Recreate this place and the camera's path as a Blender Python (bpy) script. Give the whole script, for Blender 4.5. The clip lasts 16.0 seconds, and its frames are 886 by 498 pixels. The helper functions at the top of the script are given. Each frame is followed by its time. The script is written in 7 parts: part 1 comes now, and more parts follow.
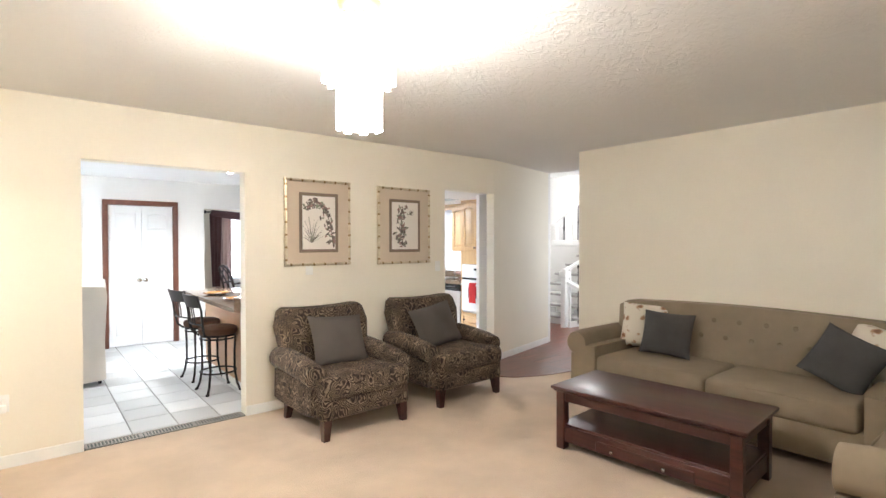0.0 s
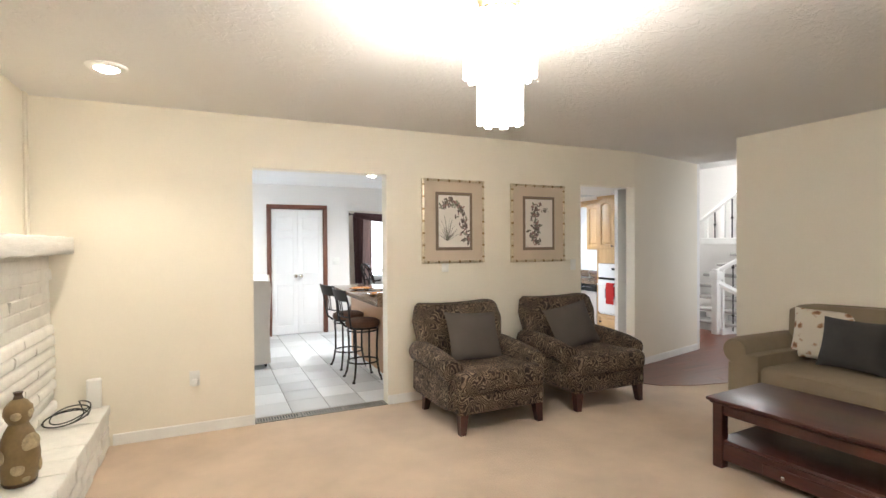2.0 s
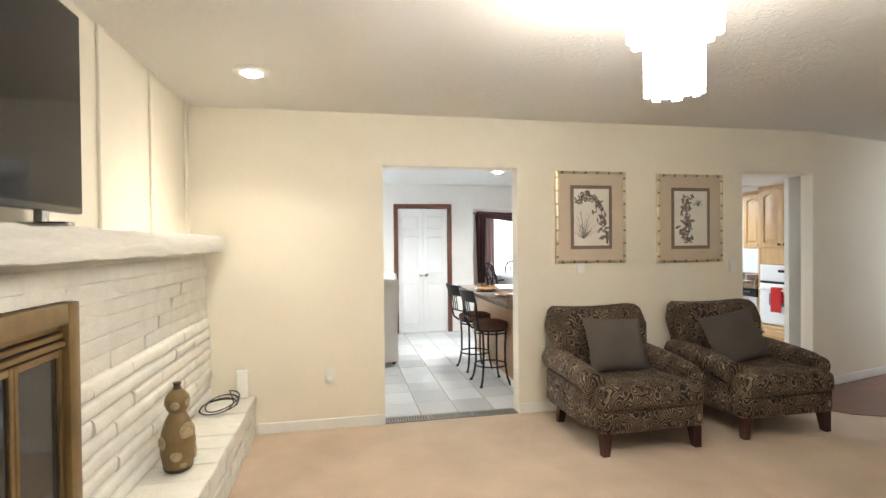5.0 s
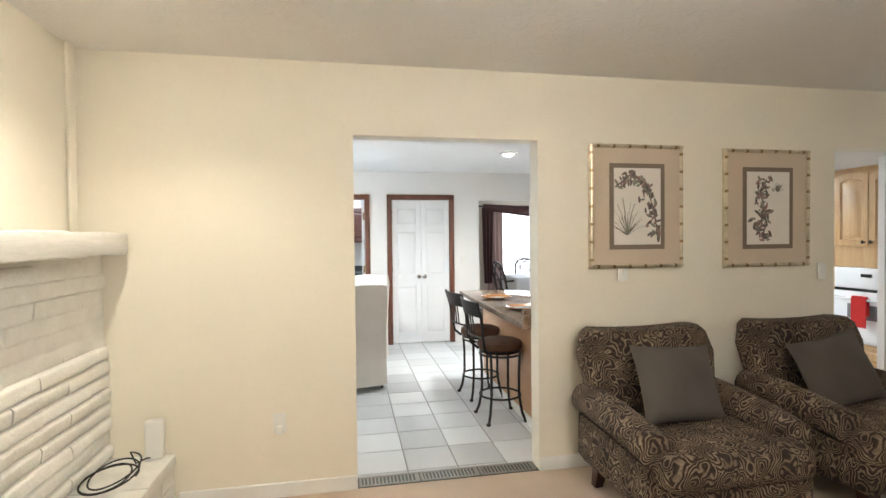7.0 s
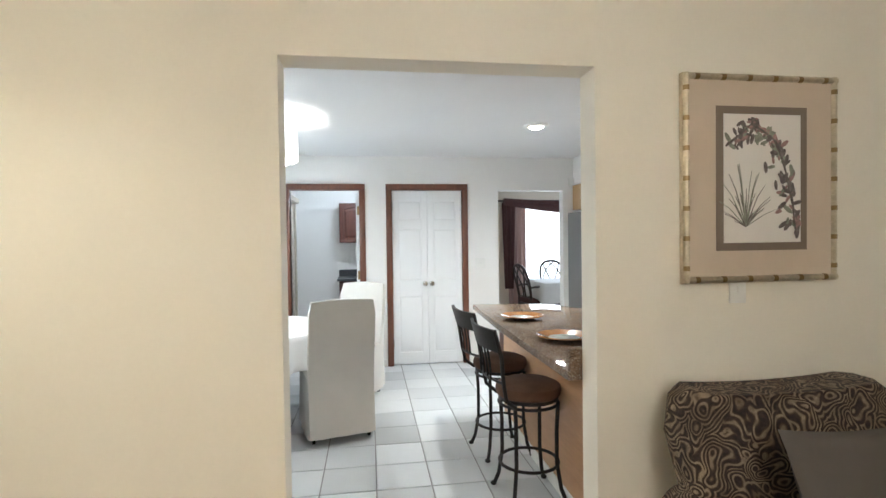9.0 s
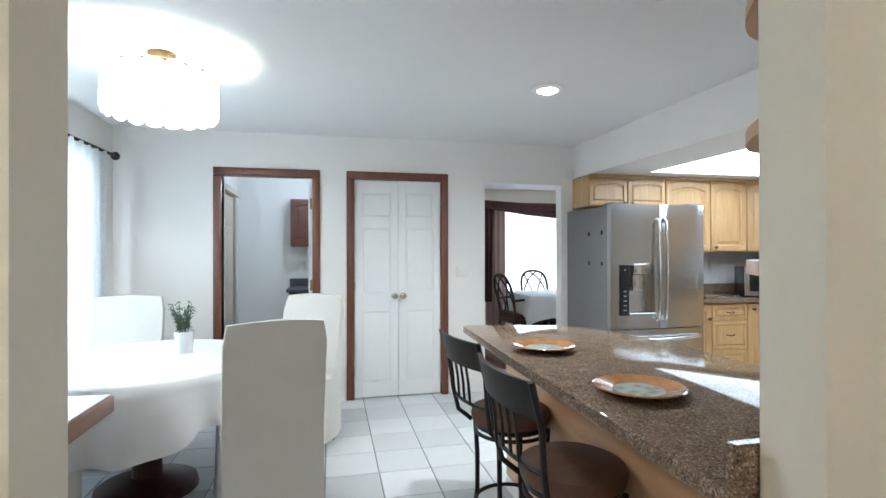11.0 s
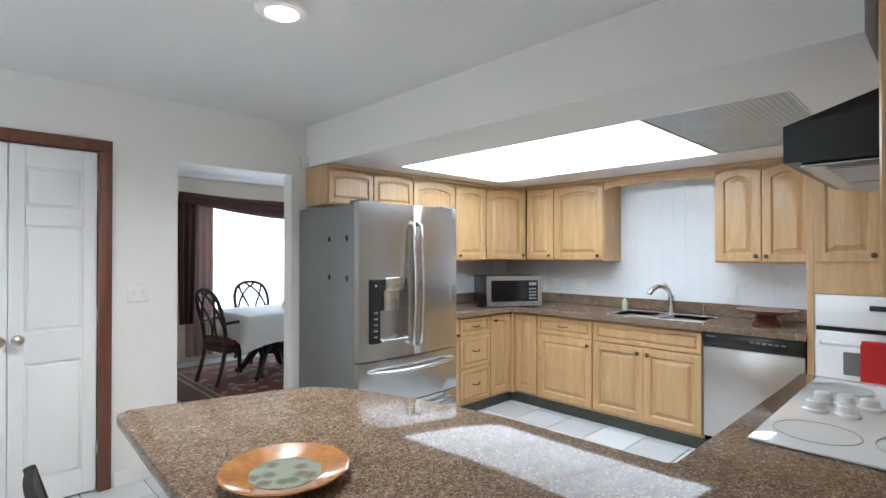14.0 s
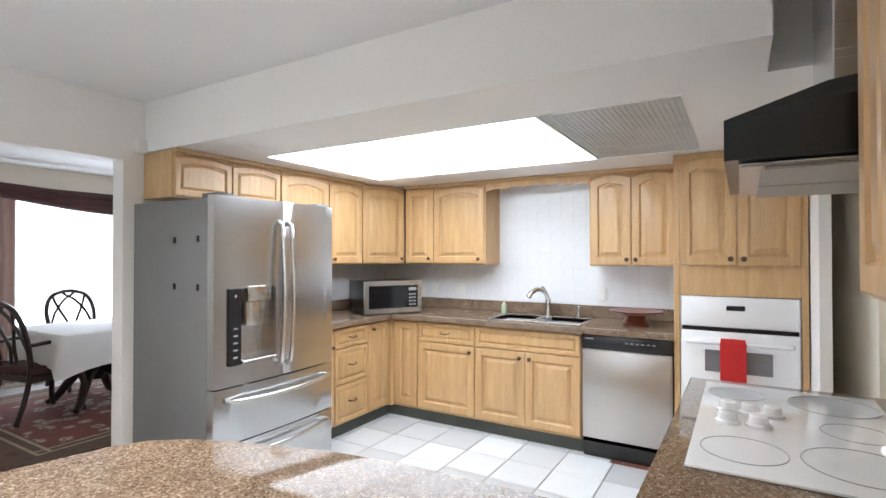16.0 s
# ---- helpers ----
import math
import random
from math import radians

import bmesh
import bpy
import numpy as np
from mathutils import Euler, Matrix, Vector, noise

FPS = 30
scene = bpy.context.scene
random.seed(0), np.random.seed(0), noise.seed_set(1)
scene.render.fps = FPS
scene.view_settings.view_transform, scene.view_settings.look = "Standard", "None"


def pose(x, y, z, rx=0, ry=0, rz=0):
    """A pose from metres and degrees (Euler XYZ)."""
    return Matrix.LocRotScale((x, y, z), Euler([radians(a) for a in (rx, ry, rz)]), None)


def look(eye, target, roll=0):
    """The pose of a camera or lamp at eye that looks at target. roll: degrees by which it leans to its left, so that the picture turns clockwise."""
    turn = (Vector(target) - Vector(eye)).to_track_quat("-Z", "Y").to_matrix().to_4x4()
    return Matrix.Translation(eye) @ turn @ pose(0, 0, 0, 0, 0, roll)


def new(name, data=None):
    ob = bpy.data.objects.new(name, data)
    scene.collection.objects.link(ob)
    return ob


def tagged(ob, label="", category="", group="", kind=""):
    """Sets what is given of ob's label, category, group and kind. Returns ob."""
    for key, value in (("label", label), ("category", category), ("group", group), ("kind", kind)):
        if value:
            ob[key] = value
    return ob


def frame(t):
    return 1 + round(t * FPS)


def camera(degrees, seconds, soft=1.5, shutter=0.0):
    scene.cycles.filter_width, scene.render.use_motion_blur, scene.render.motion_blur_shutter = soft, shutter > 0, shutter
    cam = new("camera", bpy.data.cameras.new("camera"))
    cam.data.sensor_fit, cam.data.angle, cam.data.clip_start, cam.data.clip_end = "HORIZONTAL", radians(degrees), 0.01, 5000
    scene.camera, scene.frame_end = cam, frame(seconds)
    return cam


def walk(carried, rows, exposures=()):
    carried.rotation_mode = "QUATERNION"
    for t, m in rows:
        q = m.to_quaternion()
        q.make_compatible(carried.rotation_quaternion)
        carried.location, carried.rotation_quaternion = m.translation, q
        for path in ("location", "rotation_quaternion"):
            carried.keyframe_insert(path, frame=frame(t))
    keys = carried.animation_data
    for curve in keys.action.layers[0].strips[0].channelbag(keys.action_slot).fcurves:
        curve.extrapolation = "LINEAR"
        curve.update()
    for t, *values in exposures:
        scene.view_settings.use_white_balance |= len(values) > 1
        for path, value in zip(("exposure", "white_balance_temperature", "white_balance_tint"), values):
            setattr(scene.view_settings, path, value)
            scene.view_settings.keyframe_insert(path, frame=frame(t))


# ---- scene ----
cam = camera(83.0, 16.0)
PATH = [
    (0, (0.032, -0.096, 1.489), (1.305, 1.447, 1.461), -0.1),
    (0.5, (0.012, -0.079, 1.5), (1.182, 1.542, 1.463), -0.1),
    (1, (0.022, -0.058, 1.471), (1.081, 1.638, 1.445), -0.3),
    (1.5, (0.008, -0.042, 1.476), (0.962, 1.715, 1.446), -0.3),
    (2, (0.0, -0.045, 1.466), (0.843, 1.768, 1.441), -0.4),
    (2.5, (-0.026, -0.037, 1.473), (0.721, 1.819, 1.445), -0.4),
    (3, (-0.053, -0.021, 1.462), (0.596, 1.871, 1.435), -0.4),
    (3.5, (-0.067, -0.001, 1.465), (0.477, 1.923, 1.437), -0.4),
    (4, (-0.086, 0.012, 1.468), (0.383, 1.956, 1.442), -0.5),
    (6.5, (0.214, 0.991, 1.443), (0.588, 2.955, 1.416), -0.6),
    (7, (0.282, 1.3, 1.476), (0.652, 3.265, 1.434), -0.6),
    (7.5, (0.362, 1.588, 1.449), (0.723, 3.555, 1.43), -0.8),
    (8, (0.475, 1.861, 1.459), (0.794, 3.835, 1.427), -0.8),
    (8.5, (0.56, 2.155, 1.456), (0.854, 4.133, 1.419), -0.8),
    (8.7, (0.59, 2.301, 1.458), (0.881, 4.279, 1.418), -0.8),
    (10.8, (0.655, 3.531, 1.359), (1.025, 5.496, 1.363), 0.1),
    (11, (0.668, 3.625, 1.369), (1.105, 5.577, 1.374), -0.1),
    (11.5, (0.745, 3.803, 1.366), (1.348, 5.71, 1.379), 0.0),
    (12, (0.801, 4.013, 1.36), (1.582, 5.854, 1.379), -0.1),
    (12.5, (0.846, 4.222, 1.371), (1.805, 5.976, 1.393), -0.1),
    (13, (0.907, 4.408, 1.4), (2.044, 6.053, 1.414), -0.1),
    (13.5, (0.991, 4.563, 1.409), (2.264, 6.106, 1.424), 0.0),
    (14, (1.086, 4.704, 1.419), (2.478, 6.139, 1.435), 0.0),
    (14.5, (1.163, 4.812, 1.429), (2.675, 6.121, 1.452), 0.1),
    (15, (1.227, 4.9, 1.436), (2.846, 6.075, 1.458), 0.1),
    (15.5, (1.269, 4.969, 1.43), (2.957, 6.041, 1.448), 0.1),
    (16, (1.275, 4.988, 1.43), (2.994, 6.009, 1.454), 0.0),
]
EXPOSURES = [
    (0.0, 1.34, 5800, 10), (1.5, 0.98, 5900, 10), (4.0, 0.86, 6000, 8), (8.5, 0.64, 5850, 7), (11.0, 0.32, 5550, 5), (12.5, 0.34, 5500, 7),
    (14.5, 0.22, 5850, 9), (16.0, 0.58, 6050, 12),
]
walk(cam, [(t, look(eye, target, roll)) for t, eye, target, roll in PATH], EXPOSURES)

# ---- world and lamps ----
world = bpy.data.worlds.new("sky")
scene.world = world
world.use_nodes = True
wn = world.node_tree
sky = wn.nodes.new("ShaderNodeTexSky")
sky.sky_type, sky.sun_disc = "NISHITA", False
sky.sun_elevation, sky.sun_rotation = radians(40), radians(200)
wn.links.new(sky.outputs[0], wn.nodes["Background"].inputs[0])
wn.nodes["Background"].inputs[1].default_value = 0.1


def area_lamp(name, loc, target, sx, sy, watts, colour):
    d = bpy.data.lights.new(name, "AREA")
    d.shape, d.size, d.size_y, d.energy, d.color = "RECTANGLE", sx, sy, watts, colour
    ob = new(name, d)
    ob.matrix_world = look(loc, target)
    return ob


def point_lamp(name, loc, watts, colour, radius=0.05):
    d = bpy.data.lights.new(name, "POINT")
    d.energy, d.color, d.shadow_soft_size = watts, colour, radius
    ob = new(name, d)
    ob.location = loc
    return ob


def spot_lamp(name, loc, watts, colour, angle=110):
    d = bpy.data.lights.new(name, "SPOT")
    d.energy, d.color, d.spot_size, d.spot_blend, d.shadow_soft_size = watts, colour, radians(angle), 0.8, 0.05
    ob = new(name, d)
    ob.location = loc
    return ob


WARM, COOL, DAY = (1.0, 0.86, 0.66), (0.86, 0.95, 1.0), (0.88, 0.94, 1.0)
area_lamp("daylight_dinette_window", (-1.155, 6.75, 1.15), (3.0, 6.75, 1.0), 1.9, 1.7, 60, DAY)
area_lamp("daylight_dining_window", (4.8, 11.72, 1.2), (4.6, 8.0, 0.9), 2.8, 1.7, 54, DAY)
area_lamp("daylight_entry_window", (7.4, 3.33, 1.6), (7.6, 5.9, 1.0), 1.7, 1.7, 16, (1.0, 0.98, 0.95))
# added soft fill before the south wall, which has no window
area_lamp("daylight_living_window", (1.6, -2.64, 1.4), (1.6, 4.0, 1.1), 3.0, 1.6, 8, (1.0, 0.95, 0.89))
spot_lamp("recessed_lamp_living", (-0.53, 3.41, 2.455), 40, WARM, 130)
spot_lamp("recessed_lamp_dinette", (2.03, 6.62, 2.365), 96, (1.0, 0.95, 0.86), 150)
point_lamp("dinette_chandelier_bulb", (-0.20, 6.52, 2.17), 34, (1.0, 0.93, 0.82), 0.05)
# fill added to brighten the laundry walls; its source is unseen
point_lamp("laundry_ceiling_lamp", (0.5, 9.5, 2.25), 19, (0.85, 0.93, 1.0), 0.12)
point_lamp("entry_ceiling_lamp", (7.9, 5.98, 2.75), 34, (1, 0.95, 0.88), 0.12)

# ---- materials ----
MATS = {}


def nodes_of(name):
    m = bpy.data.materials.new(name)
    m.use_nodes = True
    return m, m.node_tree.nodes, m.node_tree.links, m.node_tree.nodes["Principled BSDF"]


def coords(N, L, where, stretch=(1, 1, 1)):
    if where == "world":
        out = N.new("ShaderNodeNewGeometry").outputs["Position"]
    else:
        out = N.new("ShaderNodeTexCoord").outputs["Object"]
    mp = N.new("ShaderNodeMapping")
    mp.inputs["Scale"].default_value = stretch
    L.new(out, mp.inputs["Vector"])
    return mp.outputs[0]


def ramp(N, L, fac, stops):
    r = N.new("ShaderNodeValToRGB")
    while len(r.color_ramp.elements) < len(stops):
        r.color_ramp.elements.new(0.5)
    for e, (p, c) in zip(r.color_ramp.elements, stops):
        e.position, e.color = p, (*c, 1)
    L.new(fac, r.inputs[0])
    return r.outputs[0]


def noise_tex(N, L, vec, scale, detail=4, rough=0.55, dist=0.0):
    n = N.new("ShaderNodeTexNoise")
    n.inputs["Scale"].default_value, n.inputs["Detail"].default_value = scale, detail
    n.inputs["Roughness"].default_value, n.inputs["Distortion"].default_value = rough, dist
    L.new(vec, n.inputs["Vector"])
    return n.outputs["Fac"]


def mix(N, L, a, b, fac, kind="MIX"):
    m = N.new("ShaderNodeMix")
    m.data_type, m.blend_type = "RGBA", kind
    for sock, v in ((0, fac), (6, a), (7, b)):
        if isinstance(v, (int, float)):
            m.inputs[sock].default_value = v
        elif isinstance(v, tuple):
            m.inputs[sock].default_value = (*v, 1)
        else:
            L.new(v, m.inputs[sock])
    return m.outputs[2]


def bump(N, L, b, height, strength, dist=0.002):
    n = N.new("ShaderNodeBump")
    n.inputs["Strength"].default_value, n.inputs["Distance"].default_value = strength, dist
    L.new(height, n.inputs["Height"])
    L.new(n.outputs[0], b.inputs["Normal"])


def shade(c, k):
    return tuple(min(1, v * k) for v in c)


def paint(name, colour, rough=0.55, metal=0.0, var=0.08, scale=3.0, grain=150.0, relief=0.2, dist=0.001, where="object",
          stretch=(1, 1, 1), spread=0.0, coat=0.0, spec=0.5):
    """A surface of one colour with soft stains, fine grain and relief."""
    m, N, L, b = nodes_of(name)
    v = coords(N, L, where, stretch)
    big, fine = noise_tex(N, L, v, scale, 5), noise_tex(N, L, v, grain, 3)
    c = ramp(N, L, big, [(0.3, shade(colour, 1 - var)), (0.7, shade(colour, 1 + var))])
    c = mix(N, L, c, ramp(N, L, fine, [(0.35, (1 - var,) * 3), (0.65, (1, 1, 1))]), 0.6, "MULTIPLY")
    if spread:
        r = N.new("ShaderNodeObjectInfo").outputs["Random"]
        c = mix(N, L, c, ramp(N, L, r, [(0, (1 - spread,) * 3), (1, (1, 1, 1))]), 1.0, "MULTIPLY")
    L.new(c, b.inputs["Base Color"])
    rr = N.new("ShaderNodeMapRange")
    rr.inputs["To Min"].default_value, rr.inputs["To Max"].default_value = max(0.02, rough - 0.03), min(1, rough + 0.03)
    L.new(big, rr.inputs["Value"])
    L.new(rr.outputs[0], b.inputs["Roughness"])
    b.inputs["Metallic"].default_value, b.inputs["Coat Weight"].default_value = metal, coat
    b.inputs["Specular IOR Level"].default_value = spec
    if relief:
        bump(N, L, b, fine, relief, dist)
    return m


def wood(name, dark, light, rough=0.35, stretch=(12, 12, 1), scale=2.2, spread=0.0, coat=0.2, where="object"):
    """Long grain along the axis that is stretched least."""
    m, N, L, b = nodes_of(name)
    v = coords(N, L, where, stretch)
    if spread:
        r = N.new("ShaderNodeObjectInfo").outputs["Random"]
        add = N.new("ShaderNodeVectorMath")
        L.new(v, add.inputs[0])
        mul = N.new("ShaderNodeMath")
        mul.operation = "MULTIPLY"
        L.new(r, mul.inputs[0])
        mul.inputs[1].default_value = 40
        L.new(mul.outputs[0], add.inputs[1])
        v = add.outputs[0]
    g = noise_tex(N, L, v, scale, 6, 0.6, 0.8)
    f = noise_tex(N, L, v, scale * 9, 3)
    c = ramp(N, L, g, [(0.28, dark), (0.55, tuple((a + q) / 2 for a, q in zip(dark, light))), (0.75, light)])
    c = mix(N, L, c, ramp(N, L, f, [(0.3, (0.88,) * 3), (0.6, (1, 1, 1))]), 0.7, "MULTIPLY")
    if spread:
        c = mix(N, L, c, ramp(N, L, r, [(0, (1 - spread,) * 3), (1, (1, 1, 1))]), 1.0, "MULTIPLY")
    L.new(c, b.inputs["Base Color"])
    b.inputs["Roughness"].default_value, b.inputs["Coat Weight"].default_value = rough, coat
    b.inputs["Coat Roughness"].default_value = 0.15
    bump(N, L, b, f, 0.12, 0.0006)
    return m


def glow(name, colour, strength):
    m, N, L, b = nodes_of(name)
    b.inputs["Base Color"].default_value = (0.8, 0.8, 0.8, 1)
    b.inputs["Emission Color"].default_value, b.inputs["Emission Strength"].default_value = (*colour, 1), strength
    b.inputs["Roughness"].default_value = 0.4
    return m


def glass(name, colour=(1, 1, 1), rough=0.02, ior=1.45):
    m, N, L, b = nodes_of(name)
    b.inputs["Base Color"].default_value = (*colour, 1)
    b.inputs["Transmission Weight"].default_value, b.inputs["Roughness"].default_value, b.inputs["IOR"].default_value = 1, rough, ior
    return m


def sheer(name, colour, through_part):
    m, N, L, b = nodes_of(name)
    out = N["Material Output"]
    v = coords(N, L, "object")
    f = noise_tex(N, L, v, 60, 3)
    c = ramp(N, L, f, [(0.3, shade(colour, 0.9)), (0.7, colour)])
    L.new(c, b.inputs["Base Color"])
    b.inputs["Roughness"].default_value = 0.9
    tl = N.new("ShaderNodeBsdfTranslucent")
    L.new(c, tl.inputs[0])
    ms = N.new("ShaderNodeMixShader")
    ms.inputs[0].default_value = through_part
    L.new(b.outputs[0], ms.inputs[1])
    L.new(tl.outputs[0], ms.inputs[2])
    L.new(ms.outputs[0], out.inputs[0])
    return m


def steel(name, colour=(0.62, 0.63, 0.64), rough=0.28, stretch=(1, 1, 260)):
    m, N, L, b = nodes_of(name)
    v = coords(N, L, "object", stretch)
    f = noise_tex(N, L, v, 3, 4)
    L.new(ramp(N, L, f, [(0.3, shade(colour, 0.93)), (0.7, shade(colour, 1.05))]), b.inputs["Base Color"])
    rr = N.new("ShaderNodeMapRange")
    rr.inputs["To Min"].default_value, rr.inputs["To Max"].default_value = rough - 0.06, rough + 0.08
    L.new(f, rr.inputs["Value"])
    L.new(rr.outputs[0], b.inputs["Roughness"])
    b.inputs["Metallic"].default_value = 1
    b.inputs["Anisotropic"].default_value = 0.5
    bump(N, L, b, f, 0.05, 0.0003)
    return m


def granite(name):
    m, N, L, b = nodes_of(name)
    v = coords(N, L, "world")
    vo = N.new("ShaderNodeTexVoronoi")
    vo.inputs["Scale"].default_value = 220
    L.new(v, vo.inputs["Vector"])
    sep = N.new("ShaderNodeSeparateColor")
    L.new(vo.outputs["Color"], sep.inputs[0])
    c = ramp(N, L, sep.outputs[0], [(0.0, (0.085, 0.058, 0.044)), (0.2, (0.19, 0.122, 0.082)), (0.5, (0.255, 0.172, 0.116)),
                                    (0.82, (0.30, 0.225, 0.16)), (0.98, (0.46, 0.38, 0.31))])
    n = noise_tex(N, L, v, 14, 5)
    c = mix(N, L, c, ramp(N, L, n, [(0.3, (0.68, 0.68, 0.66)), (0.7, (1.05, 1.05, 1.0))]), 0.8, "MULTIPLY")
    n2 = noise_tex(N, L, v, 420, 2)
    c = mix(N, L, c, ramp(N, L, n2, [(0.3, (0.6,) * 3), (0.6, (1, 1, 1))]), 0.6, "MULTIPLY")
    L.new(c, b.inputs["Base Color"])
    b.inputs["Roughness"].default_value, b.inputs["Specular IOR Level"].default_value = 0.05, 0.13
    return m


def paisley(name):
    m, N, L, b = nodes_of(name)
    v = coords(N, L, "object")
    n = N.new("ShaderNodeTexNoise")
    n.inputs["Scale"].default_value, n.inputs["Detail"].default_value = 7.0, 1.5
    L.new(v, n.inputs["Vector"])
    add = N.new("ShaderNodeVectorMath")
    add.operation = "MULTIPLY_ADD"
    L.new(n.outputs["Color"], add.inputs[0])
    add.inputs[1].default_value = (0.22, 0.22, 0.22)
    L.new(v, add.inputs[2])
    vo = N.new("ShaderNodeTexVoronoi")
    vo.inputs["Scale"].default_value, vo.inputs["Randomness"].default_value = 9.0, 1.0
    L.new(add.outputs[0], vo.inputs["Vector"])
    k = N.new("ShaderNodeMath")
    k.operation = "MULTIPLY"
    L.new(vo.outputs["Distance"], k.inputs[0])
    k.inputs[1].default_value = 46
    s = N.new("ShaderNodeMath")
    s.operation = "SINE"
    L.new(k.outputs[0], s.inputs[0])
    mr = N.new("ShaderNodeMapRange")
    mr.inputs["From Min"].default_value, mr.inputs["From Max"].default_value = -1, 1
    L.new(s.outputs[0], mr.inputs["Value"])
    c = ramp(N, L, mr.outputs[0], [(0.0, (0.020, 0.013, 0.010)), (0.35, (0.048, 0.028, 0.018)), (0.60, (0.125, 0.080, 0.046)), (0.90, (0.31, 0.235, 0.15))])
    big = noise_tex(N, L, v, 9, 3)
    c = mix(N, L, c, ramp(N, L, big, [(0.35, (0.35, 0.30, 0.28)), (0.65, (1, 1, 1))]), 0.85, "MULTIPLY")
    sprig = noise_tex(N, L, v, 46, 4, 0.65, 0.6)
    c = mix(N, L, c, (0.062, 0.040, 0.026), ramp(N, L, sprig, [(0.46, (0, 0, 0)), (0.60, (0.45, 0.45, 0.45))]))
    weave = noise_tex(N, L, v, 500, 2)
    c = mix(N, L, c, ramp(N, L, weave, [(0.3, (0.6,) * 3), (0.7, (1.2,) * 3)]), 0.7, "MULTIPLY")
    L.new(c, b.inputs["Base Color"])
    b.inputs["Roughness"].default_value, b.inputs["Sheen Weight"].default_value = 0.9, 0.0
    bump(N, L, b, weave, 0.4, 0.001)
    return m


def figured(name, ground, spots, scale, cut=0.32, rough=0.9):
    """Cloth with blotchy printed figures."""
    m, N, L, b = nodes_of(name)
    v = coords(N, L, "object")
    n = noise_tex(N, L, v, scale * 3, 3)
    vo = N.new("ShaderNodeTexVoronoi")
    vo.inputs["Scale"].default_value = scale
    L.new(v, vo.inputs["Vector"])
    a = N.new("ShaderNodeMath")
    a.operation = "MULTIPLY_ADD"
    L.new(n, a.inputs[0])
    a.inputs[1].default_value = 0.5
    L.new(vo.outputs["Distance"], a.inputs[2])
    stops = [(max(0, cut + 0.1 * i), c) for i, c in enumerate(spots)] + [(cut + 0.1 * len(spots) + 0.03, ground)]
    c = ramp(N, L, a.outputs[0], stops)
    L.new(c, b.inputs["Base Color"])
    b.inputs["Roughness"].default_value = rough
    bump(N, L, b, noise_tex(N, L, v, 400, 2), 0.3, 0.001)
    return m


CREAM = paint("cream_wall_paint", (0.80, 0.745, 0.63), 0.6, var=0.025, scale=1.2, grain=70, relief=0.25, dist=0.0015, where="world")
OFFWHITE = paint("white_wall_paint", (0.82, 0.80, 0.77), 0.6, var=0.025, scale=1.2, grain=70, relief=0.25, dist=0.0015, where="world")
WHITE = paint("white_trim_paint", (0.82, 0.81, 0.78), 0.35, var=0.03, scale=6, grain=90, relief=0.06)
DOORWHITE = paint("white_door_paint", (0.84, 0.84, 0.84), 0.32, var=0.02, scale=4, grain=120, relief=0.08, stretch=(1, 1, 0.1))
CARPET = paint("beige_carpet", (0.66, 0.525, 0.40), 0.95, var=0.10, scale=2.2, grain=330, relief=1.0, dist=0.006, where="world", spec=0.1)
BRICKWHITE = paint("white_painted_brick", (0.80, 0.78, 0.72), 0.6, var=0.06, scale=9, grain=60, relief=0.8, dist=0.004, spread=0.03)
MANTEL = wood("white_painted_rough_wood", (0.62, 0.60, 0.55), (0.82, 0.80, 0.75), 0.6, (14, 1, 14), 2.0, coat=0.0)
MAPLE = wood("honey_maple", (0.52, 0.315, 0.135), (0.68, 0.45, 0.215), 0.38, (14, 14, 1.2), 1.6, spread=0.10)
MAPLEH = wood("honey_maple_flat", (0.53, 0.33, 0.145), (0.68, 0.46, 0.225), 0.38, (14, 1.2, 14), 1.6, spread=0.08)
PANELWOOD = wood("orange_maple_panel", (0.50, 0.27, 0.13), (0.62, 0.36, 0.185), 0.4, (5, 1, 8), 1.2)
CHERRY = wood("reddish_brown_trim_wood", (0.11, 0.035, 0.018), (0.21, 0.075, 0.04), 0.4, (14, 14, 1), 2.0)
MAHOGANY = wood("dark_mahogany", (0.026, 0.007, 0.005), (0.075, 0.020, 0.014), 0.36, (14, 1, 14), 2.0, coat=0.05)
EBONY = paint("dark_carved_wood", (0.028, 0.014, 0.010), 0.35, var=0.2, scale=8, grain=80, relief=0.1)
HARDWOOD = wood("cherry_floor_plank", (0.13, 0.032, 0.017), (0.27, 0.075, 0.036), 0.30, (1, 12, 12), 2.0, spread=0.35, coat=0.15)
TILE = paint("pale_grey_floor_tile", (0.75, 0.765, 0.77), 0.34, var=0.018, scale=5, grain=60, relief=0.03, spread=0.36, where="world")
GROUT = paint("grey_grout", (0.30, 0.295, 0.285), 0.9, var=0.12, scale=6, grain=200, relief=0.5, where="world")
WALLTILE = paint("glossy_white_wall_tile", (0.78, 0.79, 0.80), 0.16, var=0.02, scale=8, grain=60, relief=0.03, spread=0.015)
GRANITE = granite("brown_granite")
STEEL = steel("brushed_stainless", (0.56, 0.565, 0.57), 0.24)
STEELSIDE = paint("grey_fridge_side", (0.20, 0.20, 0.205), 0.42, 0.3, var=0.04, scale=5, grain=300, relief=0.1)
CHROME = paint("satin_nickel", (0.62, 0.61, 0.58), 0.22, 1.0, var=0.04, scale=20, grain=200, relief=0.0)
BRONZE = paint("dark_bronze_knob", (0.10, 0.07, 0.05), 0.35, 0.9, var=0.1, scale=40, grain=200, relief=0.0)
